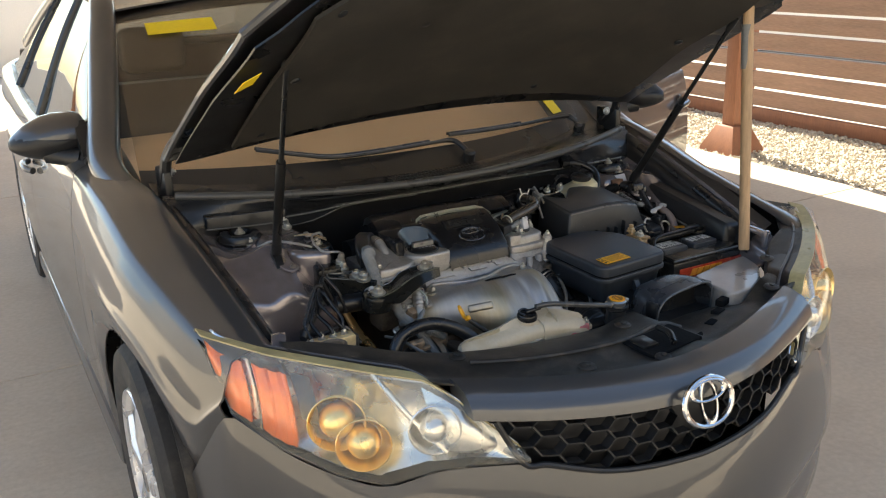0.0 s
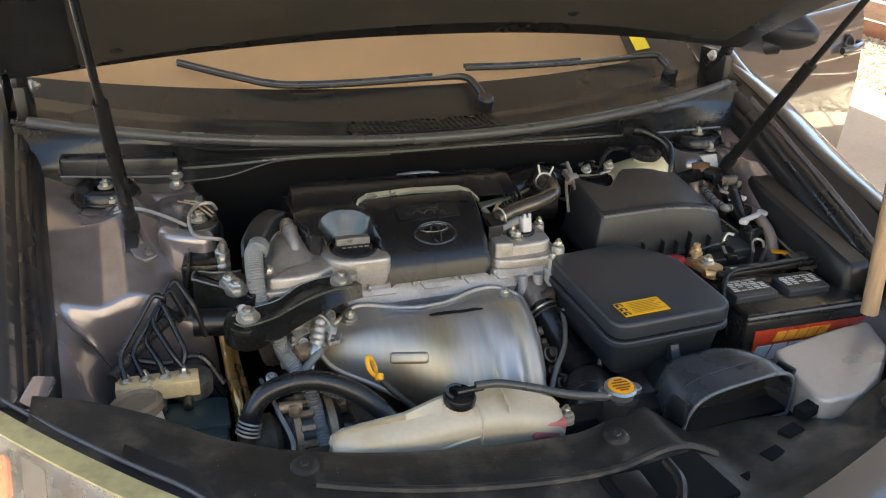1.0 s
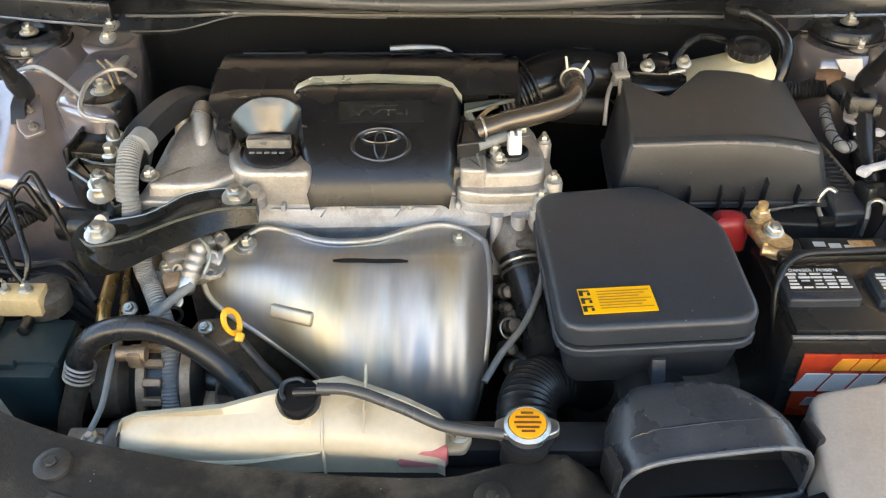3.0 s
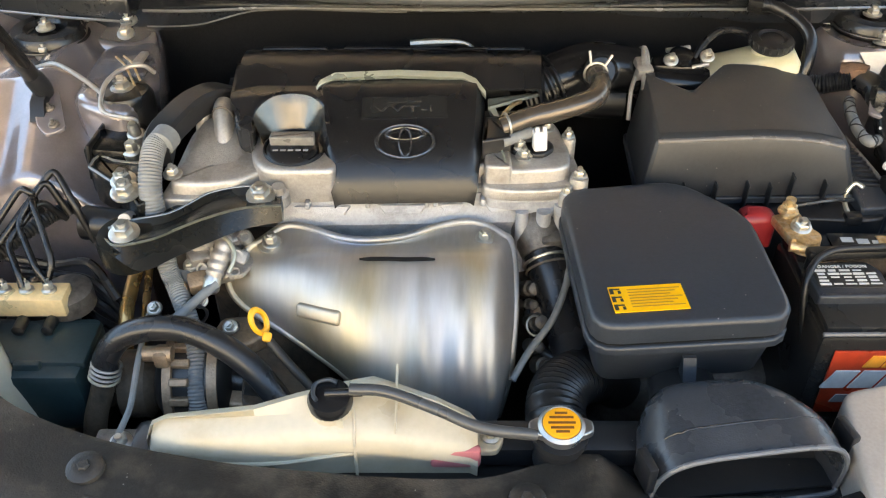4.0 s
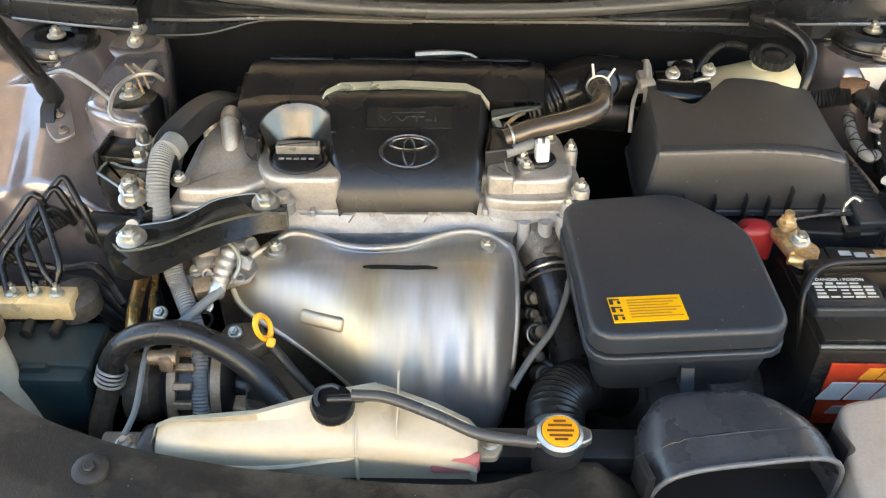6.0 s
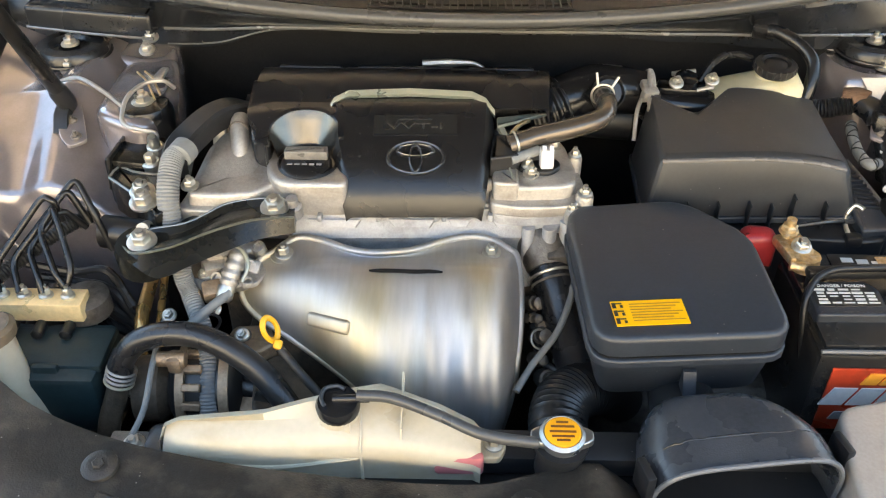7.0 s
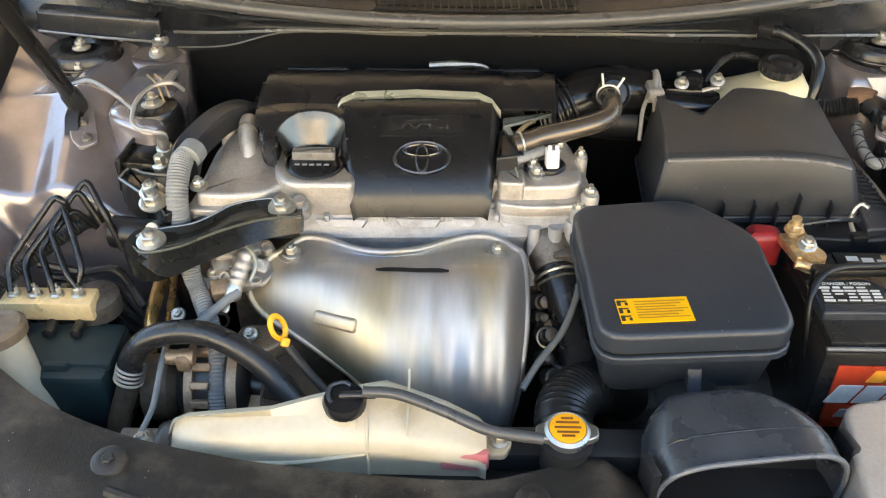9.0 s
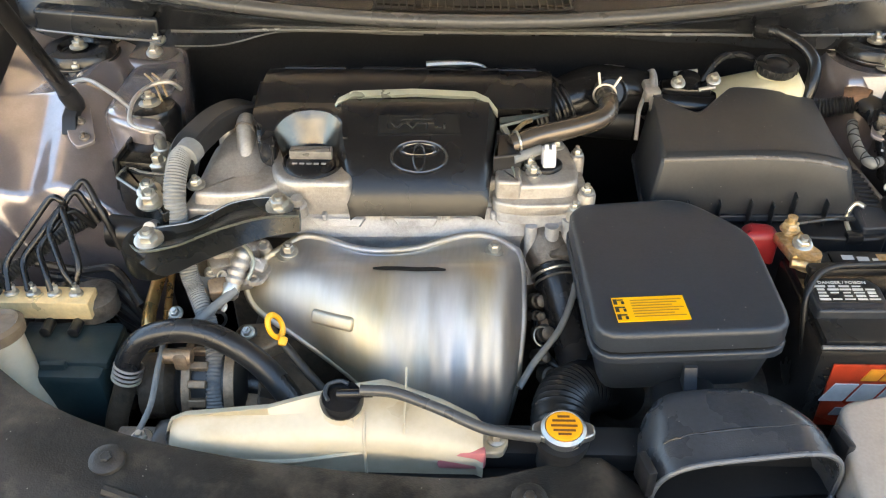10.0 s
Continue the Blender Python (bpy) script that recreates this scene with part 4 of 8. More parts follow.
def build_hood():
    hood = part("hood", thick(grid(lambda u, v: hood_point(u, v), 48, 40), 0.004), PAINT, car, "open bonnet, painted outside, black inside", 60)
    part("hood_hem", join(*[tube([hood_point(u, v, 0.008) for u, v in pts], 0.009, 8, 3) for pts in (
        [(0.003, k / 16) for k in range(17)], [(0.997, k / 16) for k in range(17)], [(k / 24, 0.004) for k in range(25)], [(k / 24, 0.996) for k in range(25)])]), PAINT, hood)
    part("hood_frame", thick(grid(lambda u, v: hood_point(u, v, 0.028 + 0.012 * math.sin(math.pi * u) ** 0.5, 0.018), 36, 30), 0.004), BLACK_STEEL, hood, "black pressed inner frame")
    pad = part("insulation_pad", thick(grid(lambda u, v: hood_point(0.09 + 0.82 * u, 0.10 + 0.80 * v, 0.048 + 0.006 * math.sin(math.pi * u) + 0.005 * (math.sin(9 * v) * math.sin(8 * u))), 36, 30), 0.008), PAD, hood, "black felt pad with push clips")
    for u, v in ((0.13, 0.15), (0.13, 0.5), (0.13, 0.85), (0.35, 0.86), (0.65, 0.86), (0.87, 0.85), (0.87, 0.5), (0.87, 0.15), (0.5, 0.13), (0.3, 0.42), (0.62, 0.45)):
        p, q, r = hood_point(u, v, 0.055), hood_point(u + 0.01, v, 0.055), hood_point(u, v + 0.01, 0.055)
        n = (q - p).cross(r - p).normalized()
        part("push_clip", lathe([(0.011, 0), (0.010, 0.004), (0.004, 0.006)], p, n if n.z < 0 else -n, 12), PLASTIC, hood)
    # yellow note on the frame
    part("marker_note", thick(grid(lambda u, v: hood_point(0.016 + 0.024 * u, 0.25 + 0.085 * v, 0.047, 0.018), 3, 3), 0.0015), LIME, hood, "small yellow note stuck to the frame")
    for s in (-1, 1):
        # hinge arms
        a = part("hood_hinge", tube([(s * 0.70, 1.235, 0.985), (s * 0.70, 1.19, 1.03), (s * 0.695, 1.165, 1.075), (s * 0.685, 1.06, 1.135), (s * 0.68, 0.98, 1.165)], 0.014, 8), BLACK_STEEL, car, "black bonnet hinge")
        part("hinge_plate", box((s * 0.70, 1.22, 0.985), (0.02, 0.10, 0.09), 0.006), BLACK_STEEL, a)
        part("hinge_bolt", hexbolt((s * 0.672, 1.10, 1.105), (-s, -0.3, -0.6), 0.008, 0.012), ZINC, a)
        part("hinge_bolt", hexbolt((s * 0.685, 1.21, 1.02), (-s, -0.2, 0.2), 0.008, 0.012), ZINC, a)


build_hood()


def build_open_door():
    """The left front door, swung wide open; its outer skin faces forward."""
    door = part("open_door", box((0.885, 1.49, 0.65), (0.03, 0.03, 0.5), 0.006), PAINT, car, "front door standing wide open")
    swing = Matrix.Translation((0.885, 1.47, 0)) @ Euler((0, 0, radians(-58))).to_matrix().to_4x4() @ Matrix.Translation((-0.885, -1.47, 0))
    skin = part("door_skin", turned(thick(grid(lambda u, v: side_point(1, 1.505 + 1.09 * u, 0.10 + 0.90 * v, 0.27), 30, 34), 0.004), swing), PAINT, door, "", 60)
    part("inner_panel", turned(loft([[Vector((x, y, z)) for y, z in ((1.53, 0.32), (2.57, 0.32), (2.57, 0.98), (1.53, 1.0))] for x in (0.80, 0.872)]), swing), SEAT, door)
    part("door_frame", turned(tube([window_point(1, y, 1.0) for y in (1.56, 1.75, 2.0, 2.3, 2.58)] + [window_point(1, 2.60, t) for t in (0.6, 0.1)], 0.018, 8), swing), TRIM, door)
    g = part("door_glass", turned(thick(grid(lambda u, v: window_point(1, 1.64 + 0.92 * u, 0.02 + 0.93 * v), 12, 8), 0.004), swing), CARGLASS, door)
    g.visible_shadow = False
    part("waist_strip", turned(tube([window_point(1, y, 0.0) + Vector((0.012, 0, 0.002)) for y in (1.6, 2.0, 2.58)], 0.009, 8), swing), CHROME, door, "bright waist strip")
    shift = Matrix.Translation((0.085, 0.055, -0.075)) @ swing
    part("wing_mirror", turned(mirror_mesh(1), shift), PLASTIC, door, "black mirror shell")
    part("mirror_lower", turned(mirror_mesh(1, True), shift), PLASTIC, door)
    part("mirror_foot", turned(tube([(0.83, 1.62, 1.0), (0.87, 1.65, 1.005), (0.91, 1.68, 1.015)], [0.03, 0.026, 0.03], 10), shift), PLASTIC, door)
    part("door_handle", turned(tube([(0.915, 2.36, 0.83), (0.935, 2.40, 0.835), (0.936, 2.48, 0.837), (0.915, 2.52, 0.835)], 0.012, 10), swing), PAINT, door)
    part("handle_cup", turned(lathe([(0.04, -0.004), (0.036, 0.003), (0.02, 0.001)], (0.908, 2.44, 0.835), (1, 0, 0), 20), swing), TRIM, door)


build_open_door()


# Lighter base that stands in for the gloss along black edges.
EDGE_HIGHLIGHT = material("bright edge highlight", (0.22, 0.22, 0.215), 0.2, 0.5, 0.1, 200, 15)


# ---- wipers and cowl ----
def build_cowl():
    """Black cowl panel between the bay and the windscreen."""
    def wave(x):
        return ease(x, [(-0.70, -0.012), (-0.44, -0.012), (-0.37, -0.007), (-0.28, 0.019), (-0.1, 0.018), (0.2, 0.018), (0.28, 0.010), (0.36, 0.008), (0.42, 0.0), (0.70, -0.006)])

    def cowl_pt(u, v):
        """v runs from the lip over the dark well, up under the seal, over it and back to the glass."""
        x = -0.72 + 1.44 * u
        prof = [(0, 1.076, 0.876), (0.10, 1.074, 0.892), (0.16, 1.070, 0.905), (0.26, 1.030, 0.930), (0.34, 0.998, 0.938), (0.40, 0.992, 0.944), (0.48, 1.000, 0.950),
                (0.56, 1.014, 0.946), (0.66, 1.050, 0.936), (0.82, 1.120, 0.938), (1.0, 1.225, 0.960)]
        y = interp(v, [(a, b) for a, b, z in prof])
        z = interp(v, [(a, z) for a, b, z in prof])
        k = min(1, max(0, (v - 0.16) / 0.2))
        c = (0.05 + 0.27 * k) * x * x
        f = max(0, 1 - v / 0.16)
        return Vector((x, y + c, z + wave(x) * f + 0.05 * x * x * k))
    cowl = part("cowl_panel", thick(grid(cowl_pt, 70, 40), 0.004), COWL_PLASTIC, car, "black plastic cowl under the windscreen")
    part("cowl_seal", tube([cowl_pt(u, 0.46) + Vector((0, 0, 0.001)) for u in np.linspace(0.02, 0.98, 25)], 0.0098, 12, 3), COWL_BAND, cowl, "rubber seal with a bright edge")
    # pale tubes in place of the reflection along the cowl's front edge
    part("cowl_edge", tube([cowl_pt(u, 0.13) + Vector((0, -0.002, 0.0)) for u in np.linspace(0.19, 0.95, 35)], 0.0024, 6, 3), EDGE_HIGHLIGHT, cowl)
    part("cowl_crease", tube([cowl_pt(u, 0.02) + Vector((0, -0.002, 0.002)) for u in np.linspace(0.19, 0.45, 15)], 0.0014, 6, 3), EDGE_HIGHLIGHT, cowl)
    for s0, s1, y0, y1 in ((-0.645, -0.452, 1.075, 1.045), (0.425, 0.66, 1.088, 1.100)):
        end = part("cowl_end", slab([(s0, y0), (s1, y1), (s1, 1.17), (s0, 1.19)], 0.898, 0.930, 0.006, 0.006), COWL_PLASTIC, cowl, "boxed end of the cowl over a strut tower")
        part("end_edge", tube([(s0, y0 - 0.002, 0.899), ((s0 + s1) / 2, (y0 + y1) / 2 - 0.004, 0.897), (s1, y1 - 0.002, 0.896)], 0.0022, 6, 3), EDGE_HIGHLIGHT, end)
    part("cowl_vent", thick(grid(lambda u, v: cowl_pt(0.40 + 0.20 * u, 0.62 + 0.20 * v) + Vector((0, 0, 0.004)), 8, 4), 0.002), TRIM, cowl)
    bm = None
    for i in range(26):
        u = 0.40 + 0.20 * (i + 0.5) / 26
        b = rod(cowl_pt(u, 0.62) + Vector((0, 0, 0.008)), cowl_pt(u, 0.82) + Vector((0, 0, 0.008)), 0.0014, 5)
        bm = b if bm is None else join(bm, b)
    for j in range(4):
        v = 0.62 + 0.20 * j / 3
        bm = join(bm, tube([cowl_pt(0.40 + 0.20 * k / 5, v) + Vector((0, 0, 0.0085)) for k in range(6)], 0.0015, 5, 1))
    part("vent_mesh", bm, PLASTIC_WORN, cowl)
    # firewall under the cowl
    part("firewall", thick(grid(lambda u, v: Vector((-0.68 + 1.36 * u, 1.090 + 0.05 * (1.36 * u - 0.68) ** 2 - 0.03 * v + 0.015 * math.sin(9 * u) * v, 0.930 - 0.60 * v)), 24, 10), 0.004), FELT, car, "black padded firewall")
    # wipers: a bowed arm from its pivot, the blade lying along the glass beside it
    for arm, piv in (([(0.139, 1.150, 0.968), (0.128, 1.180, 0.990), (0.112, 1.208, 1.000), (0.05, 1.208, 1.000), (-0.117, 1.203, 0.997), (-0.248, 1.211, 0.998), (-0.335, 1.245, 1.010), (-0.434, 1.303, 1.026)], (0.139, 1.150, 0.962)),
                     ([(0.615, 1.262, 0.975), (0.600, 1.275, 0.997), (0.575, 1.290, 1.006), (0.40, 1.262, 1.004), (0.25, 1.250, 1.004), (0.13, 1.248, 1.006)], (0.615, 1.260, 0.97))):
        n = len(arm)
        w = part("wiper", tube(arm, [0.0075] * 3 + [0.0048] * (n - 3), 10, 8), TRIM, car, "black windscreen wiper")
        # thin pale tube in place of the highlight along the arm
        part("arm_edge", tube([Vector(p) + Vector((0, -0.002, 0.0045)) for p in arm[2:]], 0.0014, 6, 8), EDGE_HIGHLIGHT, w, "bright edge highlight")
        part("wiper_blade", tube([Vector(p) + Vector((0.0, 0.014, 0.002)) for p in arm[3:]], 0.0048, 8, 8), RUBBER, w)
        part("wiper_pivot", lathe([(0.017, -0.02), (0.017, 0.010), (0.012, 0.016)], piv, (0, -0.3, 1), 16), TRIM, w)
    # marker notes and scribble on the glass
    note = lambda u0, u1, v0, v1, name, lab: part(name, thick(grid(lambda u, v: screen_point(u0 + (u1 - u0) * u, v0 + (v1 - v0) * v) + Vector((0, -0.004, 0.005)), 4, 3), 0.001), LIME, car, lab)
    note(0.075, 0.225, 0.725, 0.812, "marker_note", "yellow note on the windscreen")
    note(0.885, 0.915, 0.075, 0.15, "marker_note", "yellow note on the windscreen")
    part("glass_scribble", tube([screen_point(0.105 + du, 0.16 + dv) + Vector((0, -0.004, 0.006)) for du, dv in ((-0.016, 0.0), (-0.004, 0.022), (-0.006, 0.004), (0.008, 0.022), (0.006, 0.006), (0.020, 0.014))], 0.0022, 6, 3), WHITE_INK, car, "white marker scribble on the glass")


build_cowl()
# ---- engine bay: aprons, towers, radiator cover ----
def build_bay():
    global radiator
    for s in (-1, 1):
        # inner apron: from the fender gutter down to the frame rail
        def apron(u, v):
            y = 0.50 + 0.60 * u
            zt = ease(y, ZTOP)
            xi = interp(y, [(0.5, 0.668), (1.2, 0.728)])
            h = min(1, max(0, (y - 0.782) / 0.024))
            h = h * h * (3 - 2 * h)
            lowp = [(0.45, 0.590, 0.70), (0.60, 0.560, 0.62), (0.72, 0.535, 0.56), (0.85, 0.50, 0.48), (1.0, 0.45, 0.40)]
            lift = 0.55 * min(0.05, max(-0.11, y - 0.89))
            high = [(0.45, 0.590, 0.832 + lift), (0.60, 0.530, 0.846 + lift), (0.72, 0.470, 0.800 + lift), (0.85, 0.43, 0.71), (1.0, 0.42, 0.45)]
            if s > 0:
                high = [(0.45, 0.635, 0.845 + lift), (0.60, 0.605, 0.832 + lift), (0.72, 0.592, 0.77), (0.85, 0.58, 0.70), (1.0, 0.56, 0.45)]
            prof = [(0, xi + 0.004, zt - 0.016), (0.12, xi - 0.006, zt - 0.045), (0.22, xi - 0.022, zt - 0.052), (0.30, xi - 0.032, zt - 0.075)]
            prof += [(p[0], p[1] + (q[1] - p[1]) * h, p[2] + (q[2] - p[2]) * h) for p, q in zip(lowp, high)]
            return Vector((s * ease(v, [(k, m) for k, m, n in prof]), y, ease(v, [(k, n) for k, m, n in prof])))
        part("inner_apron", thick(grid(apron, 150, 48), 0.004), BAY_PAINT, car, "painted metal inner wing", 50)
        def trim(u, v):
            y = 0.555 + 0.61 * u
            zt = ease(y, ZTOP)
            xi = interp(y, [(0.5, 0.668), (1.2, 0.728)])
            return Vector((s * (xi + interp(v, [(0, 0.006 if s < 0 else 0.040), (0.2, -0.008 if s < 0 else 0.010), (0.5, -0.018), (0.8, -0.040), (1, -0.046)])), y, zt + interp(v, [(0, -0.008), (0.2, -0.022), (0.5, -0.030), (0.8, -0.046), (1, -0.075)])))
        part("wing_trim", thick(grid(trim, 24, 12), 0.003), PLASTIC, car, "black plastic trim in the wing gutter", 60)
        seal = [(s * (interp(y, [(0.5, 0.668), (1.2, 0.728)]) - 0.012), y, ease(y, ZTOP) - 0.040) for y in (0.58, 0.7, 0.85, 1.0, 1.14)]
        part("wing_seal", tube(seal, 0.019, 10), RUBBER, car, "black rubber seal along the wing")
        # strut tower
        c = Vector((-0.574, 1.043, 0.864)) if s < 0 else Vector((0.592, 1.085, 0.866))
        wall = [(0.135, -0.22), (0.112, -0.10), (0.090, -0.02), (0.078, -0.004), (0.066, 0.0), (0.02, 0.002)] if s < 0 else [(0.118, -0.22), (0.094, -0.12), (0.079, -0.030), (0.073, -0.008), (0.064, 0.0), (0.02, 0.002)]
        t = part("strut_tower", lathe(wall, c, (0, 0, 1), 40), BAY_PAINT, car, "painted strut tower")
        part("tower_cap", lathe([(0.047, 0.0), (0.052, 0.006), (0.051, 0.016), (0.046, 0.024), (0.030, 0.025), (0.026, 0.018), (0.012, 0.018)], c, (0, 0, 1), 40), RUBBER, t, "black rubber top mount")
        part("tower_ring", ring_of(c + Vector((0, 0, 0.010)), (0, 0, 1), 0.055, 0.0022, 40), RUBBER, t)
        part("tower_nut", hexbolt(c + Vector((0, 0, 0.022)), (0, 0, 1), 0.009, 0.013, 0.009), ZINC, t)
        for dx, dy in ((0.040, 0.052), (0.010, -0.045), (-0.03, 0.055)) if s < 0 else ((0.053, 0.020), (-0.059, 0.009), (0.0, -0.050)):
            part("tower_bolt", hexbolt(c + Vector((-s * dx, dy, 0.004)), (0, 0, 1), 0.008, 0.013, 0.012), ZINC, t)
        # cross brace to the cowl
        shelf = [(s * x, y) for x, y in ((0.67, 1.09), (0.46, 1.02), (0.425, 1.04), (0.43, 1.10), (0.67, 1.16))]
        part("tower_shelf", slab(shelf, 0.72 if s > 0 else 0.78, 0.800 if s > 0 else 0.868, 0.012, 0.02), BAY_PAINT, t)
    # right tower brace and painted gusset
    brace = thing("body_brace", "dark painted gusset beside a strut tower", "bracket", (-0.44, 0.93, 0.82))
    part("gusset", slab([(-0.50, 0.885), (-0.415, 0.845), (-0.392, 0.95), (-0.42, 1.06), (-0.50, 1.04)], 0.78, 0.866, 0.016, 0.03), BAY_PAINT, brace)
    part("rubber_mount", lathe([(0.036, -0.05), (0.038, -0.012), (0.032, 0.0), (0.02, 0.003)], (-0.432, 0.903, 0.868), (0, 0, 1), 28), BLACK_STEEL, brace)
    part("bolt", hexbolt((-0.432, 0.903, 0.869), (0, 0, 1), 0.0105, 0.015, 0.012), ZINC, brace)
    part("bolt", hexbolt((-0.459, 1.030, 0.884), (0, -0.3, 1), 0.008, 0.012), ZINC, brace)
    part("bolt", hexbolt((-0.459, 1.052, 0.893), (0, -0.3, 1), 0.008, 0.012), ZINC, brace)
    part("lifting_tab", slab([(-0.436, 0.962), (-0.431, 0.995), (-0.420, 0.995), (-0.422, 0.962)], 0.872, 0.876, 0.001, 0.003), ALLOY_CAST, brace)
    for a, b in (((-0.460, 0.978, 0.876), (-0.411, 0.892, 0.880)), ((-0.450, 0.980, 0.876), (-0.408, 0.906, 0.880))):
        a, b = Vector(a), Vector(b)
        part("gold_wire", tube([a, a.lerp(b, 0.5) + Vector((0.002, 0, 0.006)), b], 0.0016, 6), BRASS, brace, "thin gold-plated wire")
    # bay floor and cross members
    part("bay_floor", box((0, 0.75, 0.32), (1.2, 0.75, 0.03), 0.01), FELT, car, "dark undertray")
    part("rail", box((-0.50, 0.75, 0.46), (0.10, 0.7, 0.14), 0.02), BLACK_STEEL, car)
    part("rail", box((0.50, 0.75, 0.46), (0.10, 0.7, 0.14), 0.02), BLACK_STEEL, car)
    part("radiator_support", box((0, 0.43, 0.505), (1.16, 0.05, 0.37), 0.01), BLACK_STEEL, car)
    radiator = thing("radiator", "aluminium radiator behind a black fan shroud", "radiator", (0, 0.47, 0.34))
    part("core", box((0.0, 0.475, 0.52), (0.76, 0.03, 0.36), 0.004), ALLOY_DIRTY, radiator)
    part("top_tank", box((0.02, 0.475, 0.690), (0.72, 0.045, 0.04), 0.012), PLASTIC, radiator)
    part("fan_shroud", box((-0.02, 0.515, 0.48), (0.66, 0.035, 0.36), 0.012), PLASTIC_WORN, radiator)

    # radiator cover: a black sheet that follows the nose
    def rear(x):
        return ease(x, [(-0.66, 0.56), (-0.58, 0.548), (-0.514, 0.523), (-0.437, 0.475), (-0.350, 0.447), (-0.25, 0.433), (-0.18, 0.428), (0.012, 0.422), (0.07, 0.438), (0.12, 0.450), (0.15, 0.444), (0.19, 0.426), (0.30, 0.415), (0.35, 0.395), (0.38, 0.372), (0.46, 0.385), (0.52, 0.45), (0.58, 0.515), (0.66, 0.56)])

    def cover(u, v):
        x = -0.655 + 1.31 * u
        yf = nose_y(x) + 0.068
        yr = max(rear(x), yf + 0.02)
        y = yf + (yr - yf) * v
        z = 0.750 + 0.06 * min(1, abs(x) / 0.655) ** 2 - 0.012 * math.exp(-((v - 0.35) / 0.18) ** 2) * (abs(x) < 0.55)
        z -= 0.030 * max(0, v - 0.93) / 0.07 + 0.018 * v * (1 - min(1, abs(x) / 0.6) ** 2) + 0.045 * v * min(1, max(0, (x - 0.13) / 0.06)) * min(1, max(0, (0.43 - x) / 0.04))
        return Vector((x, y, z))
    cov = thing("radiator_cover", "dusty black plastic cover over the radiator, with push clips", "cover", (0, 0.3, 0.73))
    part("cover_sheet", thick(grid(cover, 90, 30), 0.004), PLASTIC_WORN, cov)
    part("cover_ridge", tube([cover(0.5 + x / 1.31, 0.62) + Vector((0, 0, 0.001)) for x in np.linspace(-0.34, 0.18, 15)], 0.006, 8, 3), PLASTIC_WORN, cov)
    for x, v in ((-0.348, 0.76), (0.057, 0.80), (-0.13, 0.40), (0.44, 0.30), (-0.50, 0.40), (0.02, 0.25), (0.54, 0.5)):
        p = cover(0.5 + x / 1.31, v)
        clip = part("push_clip", join(lathe([(0.0178, 0.0), (0.017, 0.0035), (0.012, 0.006), (0.009, 0.0062)], p + Vector((0, 0, 0.001)), (0, -0.1, 1), 24), lathe([(0.0065, 0.0), (0.0062, 0.009), (0.005, 0.010)], p, (0, -0.1, 1), 6)), PLASTIC_WORN, cov, "round push clip")
    # row of cooling slots on the left half
    for k in range(4):
        x = 0.205 + 0.050 * k
        p = cover(0.5 + x / 1.31, 0.45)
        yy = nose_y(x) + 0.068 + 0.115 + 0.01 * k
        part("cooling_slot", box((x, yy, 0.7115 + 0.020 * k / 4), (0.034, 0.020, 0.016), 0.002, (0, 0, 18)), FELT, cov, "dark slot in the cover")
    part("latch_well", box((0.075, 0.27, 0.7355), (0.15, 0.09, 0.010), 0.004, (0, 0, 8)), FELT, cov, "dark well round the bonnet latch")
    part("latch_plate", box((0.03, 0.275, 0.742), (0.04, 0.05, 0.008), 0.003), BLACK_STEEL, cov)
    part("latch_lever", tube([(0.06, 0.22, 0.755), (0.075, 0.25, 0.762), (0.08, 0.29, 0.758)], 0.007, 8), BLACK_STEEL, cov)
    for s in (-1, 1):
        b = solo("corner_bracket", join(box((s * 0.655, 0.555, 0.800), (0.030, 0.075, 0.012), 0.004, (12, 0, s * 18)), box((s * 0.66, 0.525, 0.775), (0.024, 0.012, 0.06), 0.004, (0, 0, s * 18))), BAY_PAINT, "pale metal bracket at the wing's front corner", "bracket", "corner brackets")


build_bay()


# ---- the engine ----
engine = thing("engine", "aluminium four-cylinder engine with black cover and steel heat shield", "engine", (-0.08, 0.80, 0.34))


SHIELD_LEFT = [(0, -0.234, 0.745, 0.768), (0.08, -0.245, 0.723, 0.765), (0.16, -0.260, 0.706, 0.755), (0.25, -0.277, 0.698, 0.738), (0.34, -0.274, 0.682, 0.722),
               (0.43, -0.257, 0.668, 0.708), (0.58, -0.208, 0.643, 0.690), (0.72, -0.168, 0.624, 0.670), (0.86, -0.128, 0.608, 0.640), (1, -0.105, 0.600, 0.590)]
SHIELD_RIGHT = [(0, 0.052, 0.752, 0.768), (0.08, 0.058, 0.737, 0.764), (0.2, 0.064, 0.712, 0.752), (0.35, 0.065, 0.677, 0.736), (0.5, 0.064, 0.646, 0.712),
                (0.65, 0.060, 0.615, 0.688), (0.8, 0.058, 0.608, 0.660), (0.9, 0.053, 0.600, 0.630), (1, 0.046, 0.600, 0.590)]
SHIELD_MID = [(0, 0.735, 0.768), (0.08, 0.716, 0.768), (0.16, 0.692, 0.777), (0.25, 0.668, 0.785), (0.36, 0.640, 0.782), (0.5, 0.598, 0.760), (0.65, 0.563, 0.722), (0.8, 0.548, 0.672), (1, 0.552, 0.590)]


